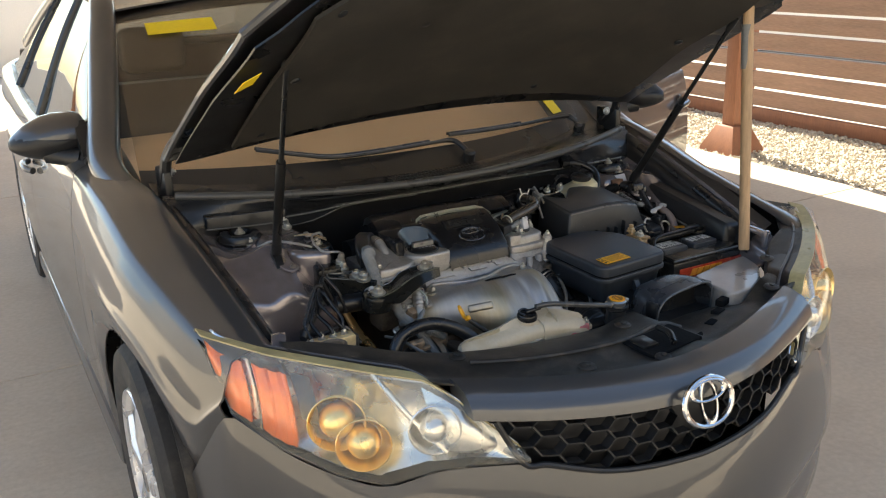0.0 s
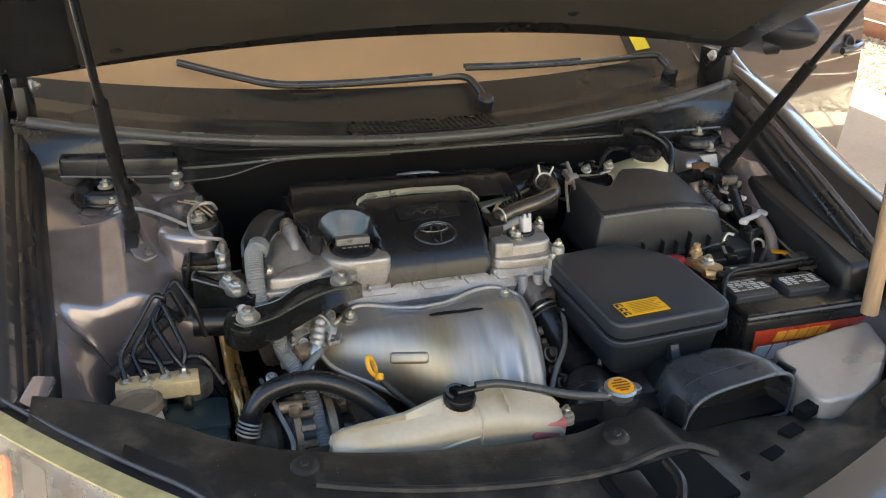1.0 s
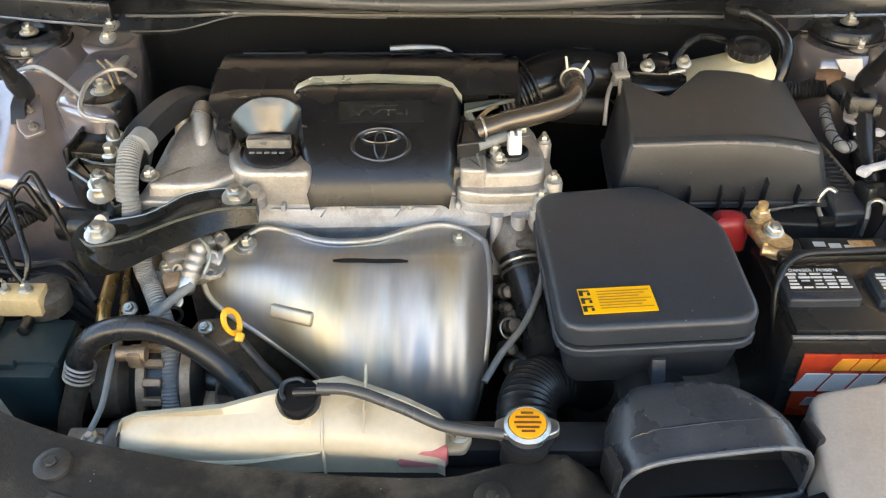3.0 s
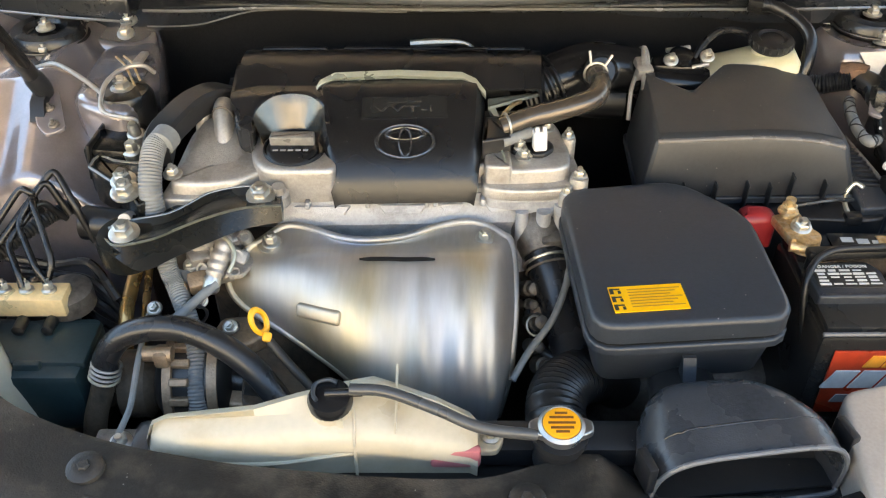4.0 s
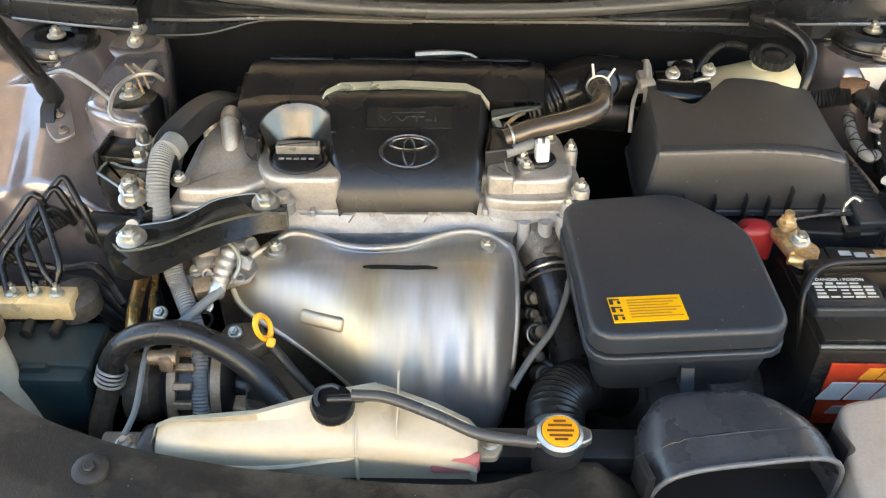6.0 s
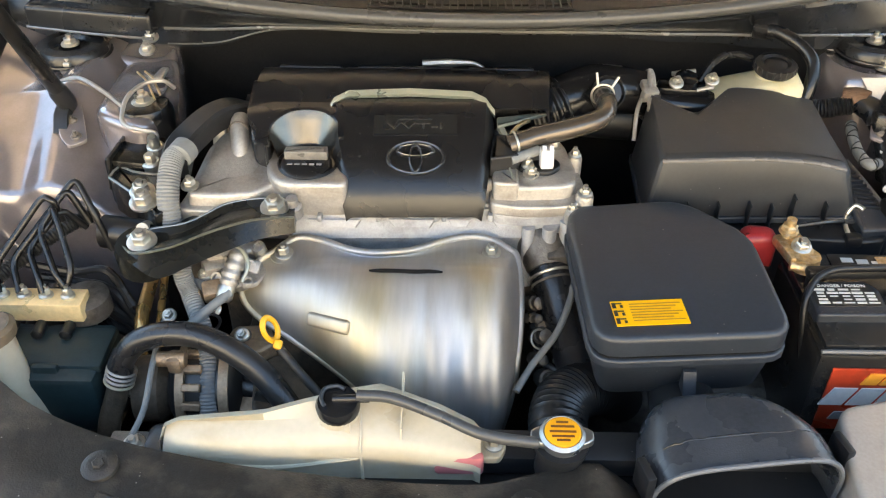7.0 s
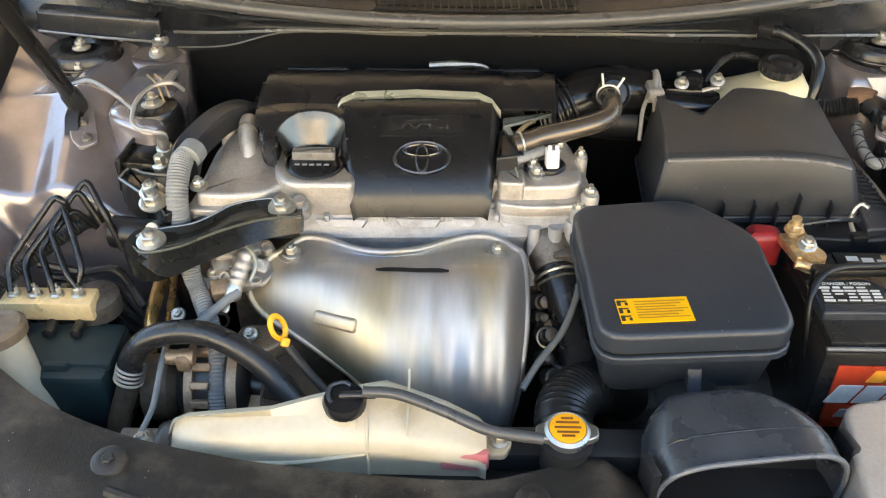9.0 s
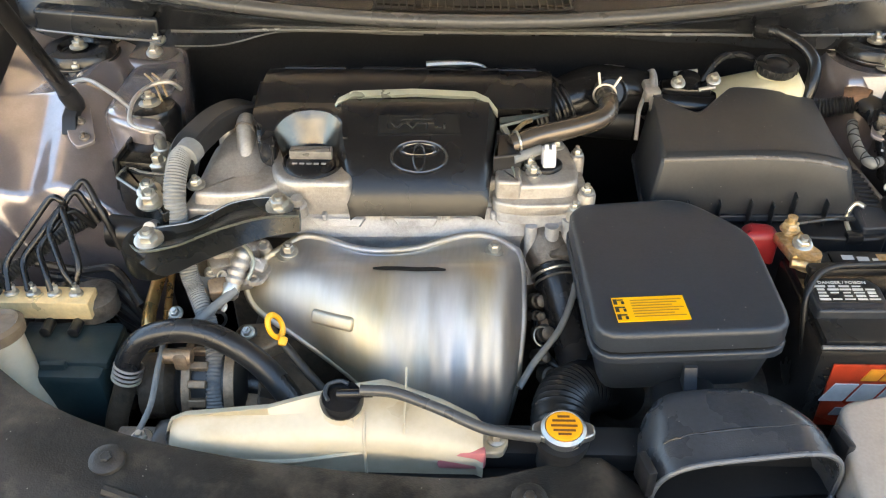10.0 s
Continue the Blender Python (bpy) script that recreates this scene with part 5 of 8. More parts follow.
def shield_point(u, v):
    """The stamped shield: u across, v from the top hem down over the bulge."""
    left, right = [Vector([ease(v, [(r[0], r[k]) for r in t]) for k in (1, 2, 3)]) for t in (SHIELD_LEFT, SHIELD_RIGHT)]
    p = left.lerp(right, u)
    wl = 1 - max(0.0, 1 - u / 0.46) ** 1.9
    wr = 1 - max(0.0, 1 - (1 - u) / 0.15) ** 2.3
    w = wl * wr
    x = p.x
    y, z = ease(v, [(a, b) for a, b, c in SHIELD_MID]), ease(v, [(a, c) for a, b, c in SHIELD_MID])
    # the hem dips between the two bolts
    dip = ease(x, [(-0.24, 0.010), (-0.20, 0.008), (-0.145, -0.019), (-0.075, -0.017), (-0.01, 0.012), (0.03, 0.013), (0.06, 0.006)]) * max(0.0, 1 - v / 0.13)
    p.y += (y - p.y) * w + dip * wl
    p.z += (z - p.z) * w + 0.004 * max(0.0, 1 - v / 0.05) * w
    # rounded top corners
    cut = 0.018 * max(0.0, 1 - u / 0.10) ** 2 + 0.024 * max(0.0, 1 - (1 - u) / 0.16) ** 2.2
    p.y -= cut * max(0.0, 1 - v / 0.12)
    p.z -= 0.25 * cut * max(0.0, 1 - v / 0.12)
    # flutes running down the front, a round boss and slight unevenness
    swell = math.exp(-((v - 0.60) / 0.22) ** 2)
    flute = 0.0050 * swell * math.sin((x + 0.012) * 2 * math.pi / 0.042) * math.exp(-((x + 0.018) / 0.072) ** 4)
    boss = 0.0035 / (1 + ((x + 0.165) / 0.026) ** 6 + ((v - 0.19) / 0.045) ** 6)
    pad = 0.0025 / (1 + ((x + 0.0) / 0.040) ** 8 + ((v - 0.20) / 0.035) ** 6)
    wobble = 0.0016 * noise.noise((x * 20, v * 6, 3))
    n = Vector((0, -0.25 - 0.7 * v, 1 - 0.55 * v)).normalized()
    return p + n * (flute + boss + pad + wobble)


def build_engine():
    skew = Euler((0, 0, radians(4.0))).to_matrix().to_4x4()
    m = Matrix.Translation((-0.08, 0.80, 0)) @ skew @ Matrix.Translation((0.08, -0.80, 0))
    # block and cylinder head
    part("engine_block", turned(box((-0.08, 0.85, 0.54), (0.44, 0.24, 0.40), 0.02), m), GRIME, engine)
    # engine cover: black beauty panel
    cov = part("engine_cover", cover_shell(), GLOSS_BLACK, engine, "black plastic engine cover with badge and filler recess")
    for x, w in ((-0.20, 0.085), (-0.07, 0.13), (0.06, 0.09)):
        part("cover_step", box((x, 0.974, 0.884), (w, 0.014, 0.016), 0.003, (-25, 0, 0)), GLOSS_BLACK, cov)
    part("cover_cheek", slab([(0.043, 0.796), (0.048, 0.856), (0.066, 0.856), (0.080, 0.806)], 0.832, 0.858, 0.003, 0.003), GLOSS_BLACK, cov)
    part("cover_face", cover_face(), GLOSS_BLACK, cov, "raised satin black centre panel")
    part("chrome_strip", loft([[Vector((x, y + dy, z + dz)) for dy, dz in ((-0.002, 0.001), (0.008, 0.004), (0.010, 0.001), (0.002, -0.005))] for x, y, z in ((-0.166, 0.866, 0.876), (-0.158, 0.880, 0.886), (-0.140, 0.890, 0.891), (-0.06, 0.894, 0.893), (0.020, 0.892, 0.891), (0.038, 0.884, 0.886), (0.050, 0.870, 0.876))]), REFLECTING_STRIP, cov, "chrome edge strip, pale green reflection put in its colour")
    fc = Vector((-0.190, 0.822, 0))

    def reach(a):
        """How far the cover's left lobe reaches from the filler at this angle."""
        outline = [(-0.112, 0.86), (-0.112, 0.955), (-0.278, 0.955), (-0.268, 0.856), (-0.252, 0.834), (-0.250, 0.812), (-0.236, 0.806)]
        d = Vector((math.cos(a), math.sin(a)))
        best = 0.05
        for p, q in zip(outline, outline[1:]):
            p, q = Vector(p) - fc.xy, Vector(q) - fc.xy
            e = q - p
            den = d.x * e.y - d.y * e.x
            if abs(den) > 1e-9:
                r, k = (p.x * e.y - p.y * e.x) / den, (p.x * d.y - p.y * d.x) / den
                if r > 0 and -0.001 <= k <= 1.001:
                    best = max(best, r)
        return best

    def lobe_z(x, y):
        return 0.884 - 0.30 * max(0, 0.862 - y) - 0.10 * max(0, -0.235 - x)

    def lobe(u, v):
        a = math.radians(-4 + 206 * u)
        r = 0.0445 + (reach(a) - 0.0445) * v
        x, y = fc.x + r * math.cos(a), fc.y + r * math.sin(a)
        return Vector((x, y, lobe_z(x, y) - 0.004 * (v > 0.97) - 0.03 * (v > 0.995) - 0.0022 * (v < 0.03)))

    def funnel(u, v):
        a = math.radians(12 + 164 * u)
        r = 0.0335 + 0.0115 * v ** 1.3
        x, y = fc.x + r * math.cos(a), fc.y - 0.012 * (1 - v) + r * math.sin(a)
        return Vector((x, y, 0.840 + (lobe_z(x, y) - 0.842) * v))
    part("funnel", thick(grid(funnel, 44, 8), 0.0005), FUNNEL, cov, "bright filler recess")
    part("filler_lobe", thick(grid(lobe, 60, 24), 0.003), GLOSS_BLACK, cov, "black lobe round the filler recess", 30)
    part("lobe_skirt", slab([(-0.262, 0.842), (-0.250, 0.862), (-0.232, 0.862), (-0.232, 0.810), (-0.252, 0.812)], 0.822, 0.866, 0.003, 0.006), GLOSS_BLACK, cov)
    cap = part("oil_cap", lathe([(0.030, -0.010), (0.0315, 0.004), (0.031, 0.008), (0.027, 0.011)], (-0.185, 0.797, 0.840), (0, -0.10, 1), 36), GLOSS_BLACK, engine, "black oil filler cap with a grip")
    grip = [(-0.212, 0.797), (-0.211, 0.812), (-0.159, 0.812), (-0.158, 0.797)]
    part("grip", slab(grip, 0.846, 0.862, 0.0015, 0.002), GRIP, cap, "worn grey grip bar")
    for k in range(5):
        part("cap_print", box((-0.203 + 0.009 * k, 0.783, 0.8535), (0.006, 0.003, 0.0008)), GREY_INK, cap)
    # badge and plate on the centre panel
    pm = basis((-0.049, 0.7975, 0.8560), (1, 0.03, 0), (0, 0.86, 0.50))
    b = part("cover_badge", turned(ring_of((0, 0, 0.001), (0, 0, 1), 0.0275, 0.0020, sx=1.25, sy=0.80), pm), EMBOSS, cov, "dark badge of plain rings")
    part("badge_ring", turned(ring_of((0, -0.001, 0.002), (0, 0, 1), 0.0135, 0.0020, sx=0.55, sy=1.35), pm), EMBOSS, cov)
    part("badge_ring", turned(ring_of((0, 0.0095, 0.002), (0, 0, 1), 0.0165, 0.0020, sx=1.35, sy=0.48), pm), EMBOSS, cov)
    pp = basis((-0.051, 0.8420, 0.8765), (1, 0.03, 0), (0, 0.90, 0.38))
    plate = part("name_plate", turned(box((0, 0, 0.0006), (0.104, 0.031, 0.0012)), pp), TRIM, cov, "recessed lettered plate")
    part("plate_rim", turned(join(box((0, 0.0155, 0.0012), (0.106, 0.0012, 0.002)), box((0, -0.0155, 0.0012), (0.106, 0.0012, 0.002)), box((-0.0525, 0, 0.0012), (0.0012, 0.031, 0.002)), box((0.0525, 0, 0.0012), (0.0012, 0.031, 0.002))), pp), GLOSS_BLACK, cov)
    part("letters", turned(turned(lettering("VVT-i", 0.0165, 0.0008), Matrix.Translation((0.0, -0.0035, 0.0018)) @ Matrix.Diagonal((1.85, 0.85, 1, 1))), pp), EMBOSS, cov)
    part("small_print", turned(box((0.0, 0.0085, 0.0016), (0.042, 0.0016, 0.0008)), pp), EMBOSS, cov)
    # dipstick
    d = part("dipstick", ring_of((-0.204, 0.590, 0.757), (0.80, -0.42, 0.42), 0.0122, 0.0035, sx=0.80, sy=1.15), YELLOW_PLASTIC, engine, "yellow dipstick loop")
    part("dipstick_stem", box((-0.195, 0.579, 0.744), (0.010, 0.011, 0.012), 0.003, (40, 20, 0)), YELLOW_PLASTIC, d)
    part("dipstick_tube", tube([(-0.193, 0.577, 0.740), (-0.170, 0.560, 0.720), (-0.149, 0.547, 0.700), (-0.123, 0.530, 0.660)], 0.0052, 10), PLASTIC_WORN, d, "dull dipstick tube")
    # alternator
    at = Vector((-0.296, 0.606, 0.645))
    ax = Vector((1, 0.06, 0))
    alt = part("alternator", lathe([(0.030, -0.040), (0.046, -0.030), (0.052, -0.016), (0.052, 0.020), (0.056, 0.022), (0.056, 0.036), (0.046, 0.046), (0.02, 0.050)], at, ax, 40), TRIM, engine, "cast alternator with slotted case")
    for off, r, w in ((-0.020, 0.0575, 0.006), (0.030, 0.058, 0.007)):
        part("case_ring", lathe([(r - 0.008, -w), (r, -w * 0.8), (r, w * 0.8), (r - 0.008, w)], at + ax * off, ax, 36), ALLOY_TAN, alt)
    for k in range(16):
        a = 2 * math.pi * k / 16
        part("fin", box(at + Vector((-0.004, 0.0545 * math.cos(a), 0.0545 * math.sin(a))), (0.022, 0.010, 0.0095), 0.0015, (math.degrees(a), 0, 0), 1), ALLOY_TAN, alt)
    part("case_ear", join(box(at + Vector((-0.022, -0.02, 0.062)), (0.018, 0.022, 0.022), 0.005), lathe([(0.009, -0.02), (0.009, 0.012)], at + Vector((-0.022, -0.02, 0.066)), (1, 0, 0), 14)), ALLOY_TAN, alt)
    part("pulley", lathe([(0.028, -0.082), (0.040, -0.080), (0.041, -0.050), (0.036, -0.046), (0.030, -0.040)], at, ax, 32), GRIME, alt, "rusty brown pulley")
    part("shaft_nut", lathe([(0.011, -0.094), (0.011, -0.080)], at, ax, 6), ZINC, alt)
    br = part("engine_bracket", slab([(-0.226, 0.540), (-0.236, 0.612), (-0.206, 0.640), (-0.160, 0.600), (-0.150, 0.540)], 0.56, 0.672, 0.004, 0.010, tilt=lambda x, y: -0.25 * (x + 0.20)), GRIME, engine, "grimy brown bracket")
    part("bracket_window", box((-0.214, 0.562, 0.6745), (0.026, 0.014, 0.004), 0.001, (0, 14, 0)), TRIM, br)
    part("rubber_mount", lathe([(0.022, -0.03), (0.022, 0.02), (0.016, 0.024)], (-0.232, 0.600, 0.650), (-1, 0.1, 0.1), 24), RUBBER, br)
    part("lower_manifold", box((-0.20, 0.70, 0.60), (0.12, 0.10, 0.16), 0.02), GRIME, engine)
    # water outlet hose to the radiator
    h = part("upper_hose", tube([(0.122, 0.742, 0.728), (0.128, 0.722, 0.715), (0.138, 0.690, 0.690), (0.150, 0.640, 0.668), (0.160, 0.58, 0.66)], [0.026, 0.026, 0.025, 0.025, 0.025], 20), RUBBER, engine, "thick black coolant hose")
    part("hose_clip", ring_of((0.124, 0.734, 0.723), (0.25, -0.85, -0.5), 0.0272, 0.0022), ZINC, h)
    part("hose_clip", ring_of((0.126, 0.727, 0.718), (0.25, -0.85, -0.5), 0.0272, 0.0018), ALLOY_DIRTY, h)
    part("thermostat_neck", lathe([(0.034, -0.03), (0.031, 0.0), (0.026, 0.014)], (0.118, 0.752, 0.735), (0.2, -0.9, -0.5), 24), ALLOY_DIRTY, h)
    part("ribbed_duct", tube([(0.215, 0.640, 0.60), (0.175, 0.612, 0.650), (0.135, 0.575, 0.672), (0.120, 0.535, 0.676), (0.124, 0.49, 0.660)], [0.030, 0.032, 0.033, 0.033, 0.033], 20, 14, ripple=0.025, wave=1), TRIM, engine, "ribbed black duct")
    # intake plenum and pipes behind
    path = spline([(-0.343, 0.775, 0.856), (-0.341, 0.800, 0.868), (-0.331, 0.826, 0.874), (-0.314, 0.866, 0.876), (-0.290, 0.895, 0.872), (-0.268, 0.925, 0.85)], 6)
    rings = []
    for i, p in enumerate(path):
        t = (path[min(i + 1, len(path) - 1)] - path[max(i - 1, 0)]).normalized()
        sd = t.cross(Vector((0, 0, 1))).normalized()
        rings.append([p + sd * q + Vector((0, 0, z)) for q, z in ((-0.017, -0.02), (-0.017, 0.003), (-0.013, 0.007), (0.013, 0.007), (0.017, 0.003), (0.017, -0.02))])
    part("wiring_trough", loft(rings), PLASTIC, engine, "flat black plastic wiring trough")
    # rear clutter in the shade
    part("rear_rail", tube([(-0.30, 1.00, 0.80), (0.0, 1.01, 0.81), (0.25, 1.00, 0.80)], 0.03, 12), PLASTIC, engine)
    part("fuel_fitting", tube([(-0.05, 1.045, 0.862), (-0.01, 1.046, 0.864), (0.03, 1.045, 0.862), (0.05, 1.03, 0.845)], [0.006, 0.006, 0.003, 0.003], 8), ZINC, engine)


def cover_shell():
    """The low black cover behind and beside the centre panel."""
    def fn(u, v):
        x = -0.272 + 0.398 * u
        front = 0.888 if -0.155 < x < 0.05 else 0.880
        y = front + (0.985 - front) * v
        z = ease(v, [(0, 0.882), (0.15, 0.889), (0.45, 0.899), (0.70, 0.898), (0.85, 0.890), (0.95, 0.880), (1, 0.845)])
        e = min(u, 1 - u)
        return Vector((x + (0.008 * v if u < 0.5 else 0.006 * v), y, z - 0.030 * max(0, 1 - e / 0.02) ** 2))
    a = thick(grid(fn, 60, 24), 0.004)
    return a


def cover_face():
    """The raised centre panel, falling to the front."""
    def fn(u, v):
        y = 0.892 - 0.136 * v
        half_l = interp(v, [(0, 0.100), (0.08, 0.106), (0.5, 0.098), (0.95, 0.080), (1, 0.076)])
        half_r = interp(v, [(0, 0.100), (0.08, 0.108), (0.5, 0.104), (0.95, 0.096), (1, 0.092)])
        a = 2 * u - 1
        x = -0.058 + a * (half_l if a < 0 else half_r)
        z = ease(v, [(0, 0.888), (0.1, 0.888), (0.35, 0.877), (0.65, 0.858), (0.85, 0.836), (0.96, 0.815), (1.0, 0.796)])
        z -= (0.030 - 0.024 * max(0, v - 0.4) / 0.6) * max(0, (abs(a) - 0.88) / 0.12) ** 2
        return Vector((x, y + 0.03 * x, z))
    return thick(grid(fn, 40, 40), 0.004)


def build_engine_top():
    """The cast head and valve cover, the mount arm and the shield in front."""
    head = part("cylinder_head", join(box((-0.105, 0.876, 0.765), (0.46, 0.19, 0.070), 0.006), box((0.075, 0.800, 0.760), (0.10, 0.05, 0.075), 0.008)), ALLOY_DULL, engine, "rough cast cylinder head")
    # sloping front rail with shallow cast pads
    rail = [(0.766, 0.730), (0.760, 0.762), (0.764, 0.769), (0.768, 0.778), (0.772, 0.783), (0.777, 0.794), (0.806, 0.797), (0.806, 0.730)]
    part("front_rail", loft([[Vector((x, y + dy + 0.03 * x, z)) for y, z in rail] for x, dy in ((-0.226, 0.006), (-0.221, 0.0), (0.078, 0.0), (0.083, 0.006))]), ALLOY_DULL, head, "pale cast front rail")
    for x, w in ((-0.168, 0.070), (-0.070, 0.060), (-0.010, 0.030), (0.048, 0.036)):
        y0 = 0.03 * x
        q = [Vector((x - w / 2, y0 + 0.7715, 0.7822)), Vector((x - w / 2 + 0.007, y0 + 0.7660, 0.7735)), Vector((x + w / 2 - 0.007, y0 + 0.7660, 0.7735)), Vector((x + w / 2, y0 + 0.7715, 0.7822))]
        part("casting_pad", loft([[p + Vector((0, 0.002, -0.001)) for p in q], [p.lerp(sum(q, Vector()) / 4, 0.06) + Vector((0, -0.0050, 0.0040)) for p in q]]), ALLOY_DULL, head)
    for x in (-0.185, -0.112, -0.040, -0.030, 0.028, 0.060):
        part("casting_rib", box((x, 0.768 + 0.03 * x, 0.790), (0.006, 0.014, 0.010), 0.002), ALLOY_DULL, head)
    # valve cover: belt-end deck, the strip under the plastic cover, gearbox-end deck
    belt = [(-0.347, 0.746), (-0.340, 0.800), (-0.334, 0.858), (-0.312, 0.880), (-0.160, 0.890), (-0.152, 0.782), (-0.226, 0.779), (-0.242, 0.766), (-0.262, 0.750), (-0.300, 0.744)]
    flange = [(-0.356, 0.738), (-0.348, 0.800), (-0.340, 0.860), (-0.312, 0.885), (-0.150, 0.895), (-0.150, 0.768), (-0.228, 0.766), (-0.240, 0.756), (-0.266, 0.741), (-0.300, 0.736)]
    cover = part("valve_cover", slab(belt, 0.800, 0.833, 0.006, 0.012, seg=4, draft=0.003, tilt=lambda x, y: 0.06 * (y - 0.80)), ALLOY_CAST, engine, "bare aluminium valve cover")
    part("cover_flange", slab(flange, 0.800, 0.814, 0.003, 0.012), ALLOY_CAST, cover)
    part("lower_flange", slab(inset(flange, -0.002), 0.790, 0.799, 0.002, 0.012), ALLOY_CAST, cover)
    part("middle_strip", slab([(-0.155, 0.790), (-0.155, 0.930), (0.035, 0.930), (0.035, 0.792)], 0.79, 0.826, 0.008, 0.010), ALLOY_CAST, cover)
    # raised deck under the filler cap, with its round rim
    part("cap_deck", slab([(-0.243, 0.770), (-0.252, 0.790), (-0.262, 0.880), (-0.150, 0.884), (-0.148, 0.758), (-0.226, 0.757)], 0.80, 0.842, 0.007, 0.012, seg=4), ALLOY_CAST, cover)
    part("cap_rim", lathe([(0.037, -0.02), (0.038, 0.002), (0.036, 0.004), (0.034, 0.000)], (-0.201, 0.803, 0.843), (0, -0.05, 1), 40), GLOSS_BLACK, cover, "black filler collar")
    # chain-case hump: a broad low swelling that runs up to two bosses
    ring = lambda pts, z, k=0.0, r=0.022: [Vector((p.x, p.y, z + k * (p.y - 0.83))) for p in rounded(pts, r, 4)]
    foot = [(-0.343, 0.756), (-0.336, 0.862), (-0.310, 0.878), (-0.264, 0.880), (-0.258, 0.800), (-0.272, 0.764)]
    mid = [(-0.334, 0.776), (-0.328, 0.856), (-0.306, 0.870), (-0.272, 0.870), (-0.266, 0.806), (-0.280, 0.782)]
    crown = [(-0.328, 0.800), (-0.323, 0.850), (-0.304, 0.862), (-0.277, 0.862), (-0.272, 0.815), (-0.284, 0.800)]
    part("timing_hump", loft([ring(foot, 0.826, 0.06), ring(foot, 0.832, 0.06), ring(mid, 0.839, 0.16), ring(crown, 0.845, 0.26, 0.016), ring([(x * 0.9 - 0.03, y * 0.9 + 0.084) for x, y in crown], 0.847, 0.28, 0.010)]), ALLOY_CAST, cover, "", 60)
    barrel = part("sensor_barrel", tube([(-0.2965, 0.874, 0.862), (-0.2955, 0.858, 0.861), (-0.293, 0.845, 0.855), (-0.291, 0.830, 0.843), (-0.290, 0.815, 0.828)], [0.0125, 0.0125, 0.0122, 0.0115, 0.010], 20), ALLOY_CAST, cover)
    part("barrel_seam", ring_of((-0.2945, 0.851, 0.861), (0.1, 1, 0.15), 0.0124, 0.0012), ALLOY_DIRTY, barrel)
    part("boss", lathe([(0.0100, -0.03), (0.0092, 0.010), (0.0085, 0.020), (0.0070, 0.023), (0.0060, 0.018)], (-0.3235, 0.862, 0.846), (0.02, 0.25, 1), 20), ALLOY_CAST, cover)
    part("boss_web", slab([(-0.320, 0.868), (-0.318, 0.876), (-0.300, 0.876), (-0.300, 0.868)], 0.84, 0.868, 0.003, 0.003), ALLOY_CAST, cover)
    sens = part("cam_sensor", box((-0.2785, 0.902, 0.868), (0.011, 0.010, 0.026), 0.003, (18, 0, 0)), PALE_PLASTIC, cover, "pale lavender sensor plug")
    part("sensor_tip", box((-0.2790, 0.884, 0.850), (0.015, 0.012, 0.020), 0.003, (30, 0, 0)), ZINC, sens)
    part("sensor_wire", tube([(-0.279, 0.894, 0.862), (-0.281, 0.889, 0.857), (-0.279, 0.884, 0.852)], 0.003, 8), RUST_WIRE, sens)
    # gearbox-end deck with corner bosses
    gear = [(0.030, 0.792), (0.030, 0.905), (0.085, 0.908), (0.128, 0.880), (0.138, 0.820), (0.136, 0.784), (0.118, 0.774), (0.070, 0.770), (0.036, 0.772)]
    gear_rim = [(0.026, 0.764), (0.026, 0.900), (0.090, 0.912), (0.136, 0.884), (0.146, 0.824), (0.150, 0.780), (0.134, 0.764), (0.110, 0.758), (0.060, 0.756)]
    part("gear_deck", slab(gear, 0.80, 0.832, 0.006, 0.010, seg=4, draft=0.002), ALLOY_CAST, cover)
    part("cover_flange", slab(gear_rim, 0.798, 0.813, 0.004, 0.012), ALLOY_CAST, cover)
    part("lower_flange", slab(inset(gear_rim, 0.004), 0.782, 0.7955, 0.003, 0.010), ALLOY_DULL, cover)
    for x, y, z, r in ((0.144, 0.776, 0.820, 0.0115), (0.137, 0.846, 0.832, 0.010), (0.128, 0.760, 0.806, 0.009)):
        b = part("corner_boss", lathe([(r, -0.065), (r, -0.003), (r * 0.9, 0.0)], (x, y, z), (0, 0, 1), 18), ALLOY_CAST, cover)
        part("boss_bolt", hexbolt((x, y, z), (0, -0.05, 1), r * 0.6, r * 0.85, 0.008), ZINC, b)
    part("step_block", slab([(0.030, 0.772), (0.030, 0.81), (0.062, 0.81), (0.062, 0.770)], 0.80, 0.838, 0.004, 0.006), ALLOY_CAST, cover)
    # tiers of the head below it
    part("head_tier", slab([(0.072, 0.764), (0.072, 0.82), (0.128, 0.82), (0.130, 0.768), (0.110, 0.758)], 0.742, 0.784, 0.004, 0.008), ALLOY_DULL, head)
    for x, y, z0, z1, r in ((0.126, 0.762, 0.66, 0.790, 0.0125), (0.102, 0.755, 0.68, 0.784, 0.0100), (0.076, 0.757, 0.70, 0.782, 0.0085)):
        part("end_column", rod((x, y - 0.010, z0), (x, y, z1), r, 16, r * 0.9), ALLOY_DULL, head)
    for x, y, z, r in ((0.100, 0.742, 0.735, 0.0135), (0.088, 0.742, 0.712, 0.0090), (0.122, 0.744, 0.702, 0.0105), (0.100, 0.738, 0.684, 0.0085)):
        part("eyelet", join(ring_of((x, y, z), (0, -0.75, 0.75), r * 0.78, r * 0.36, 24), lathe([(r * 0.5, -0.012), (r * 0.5, -0.002), (r * 0.3, -0.001)], (x, y, z), (0, -0.75, 0.75), 14)), ALLOY_CAST, head)
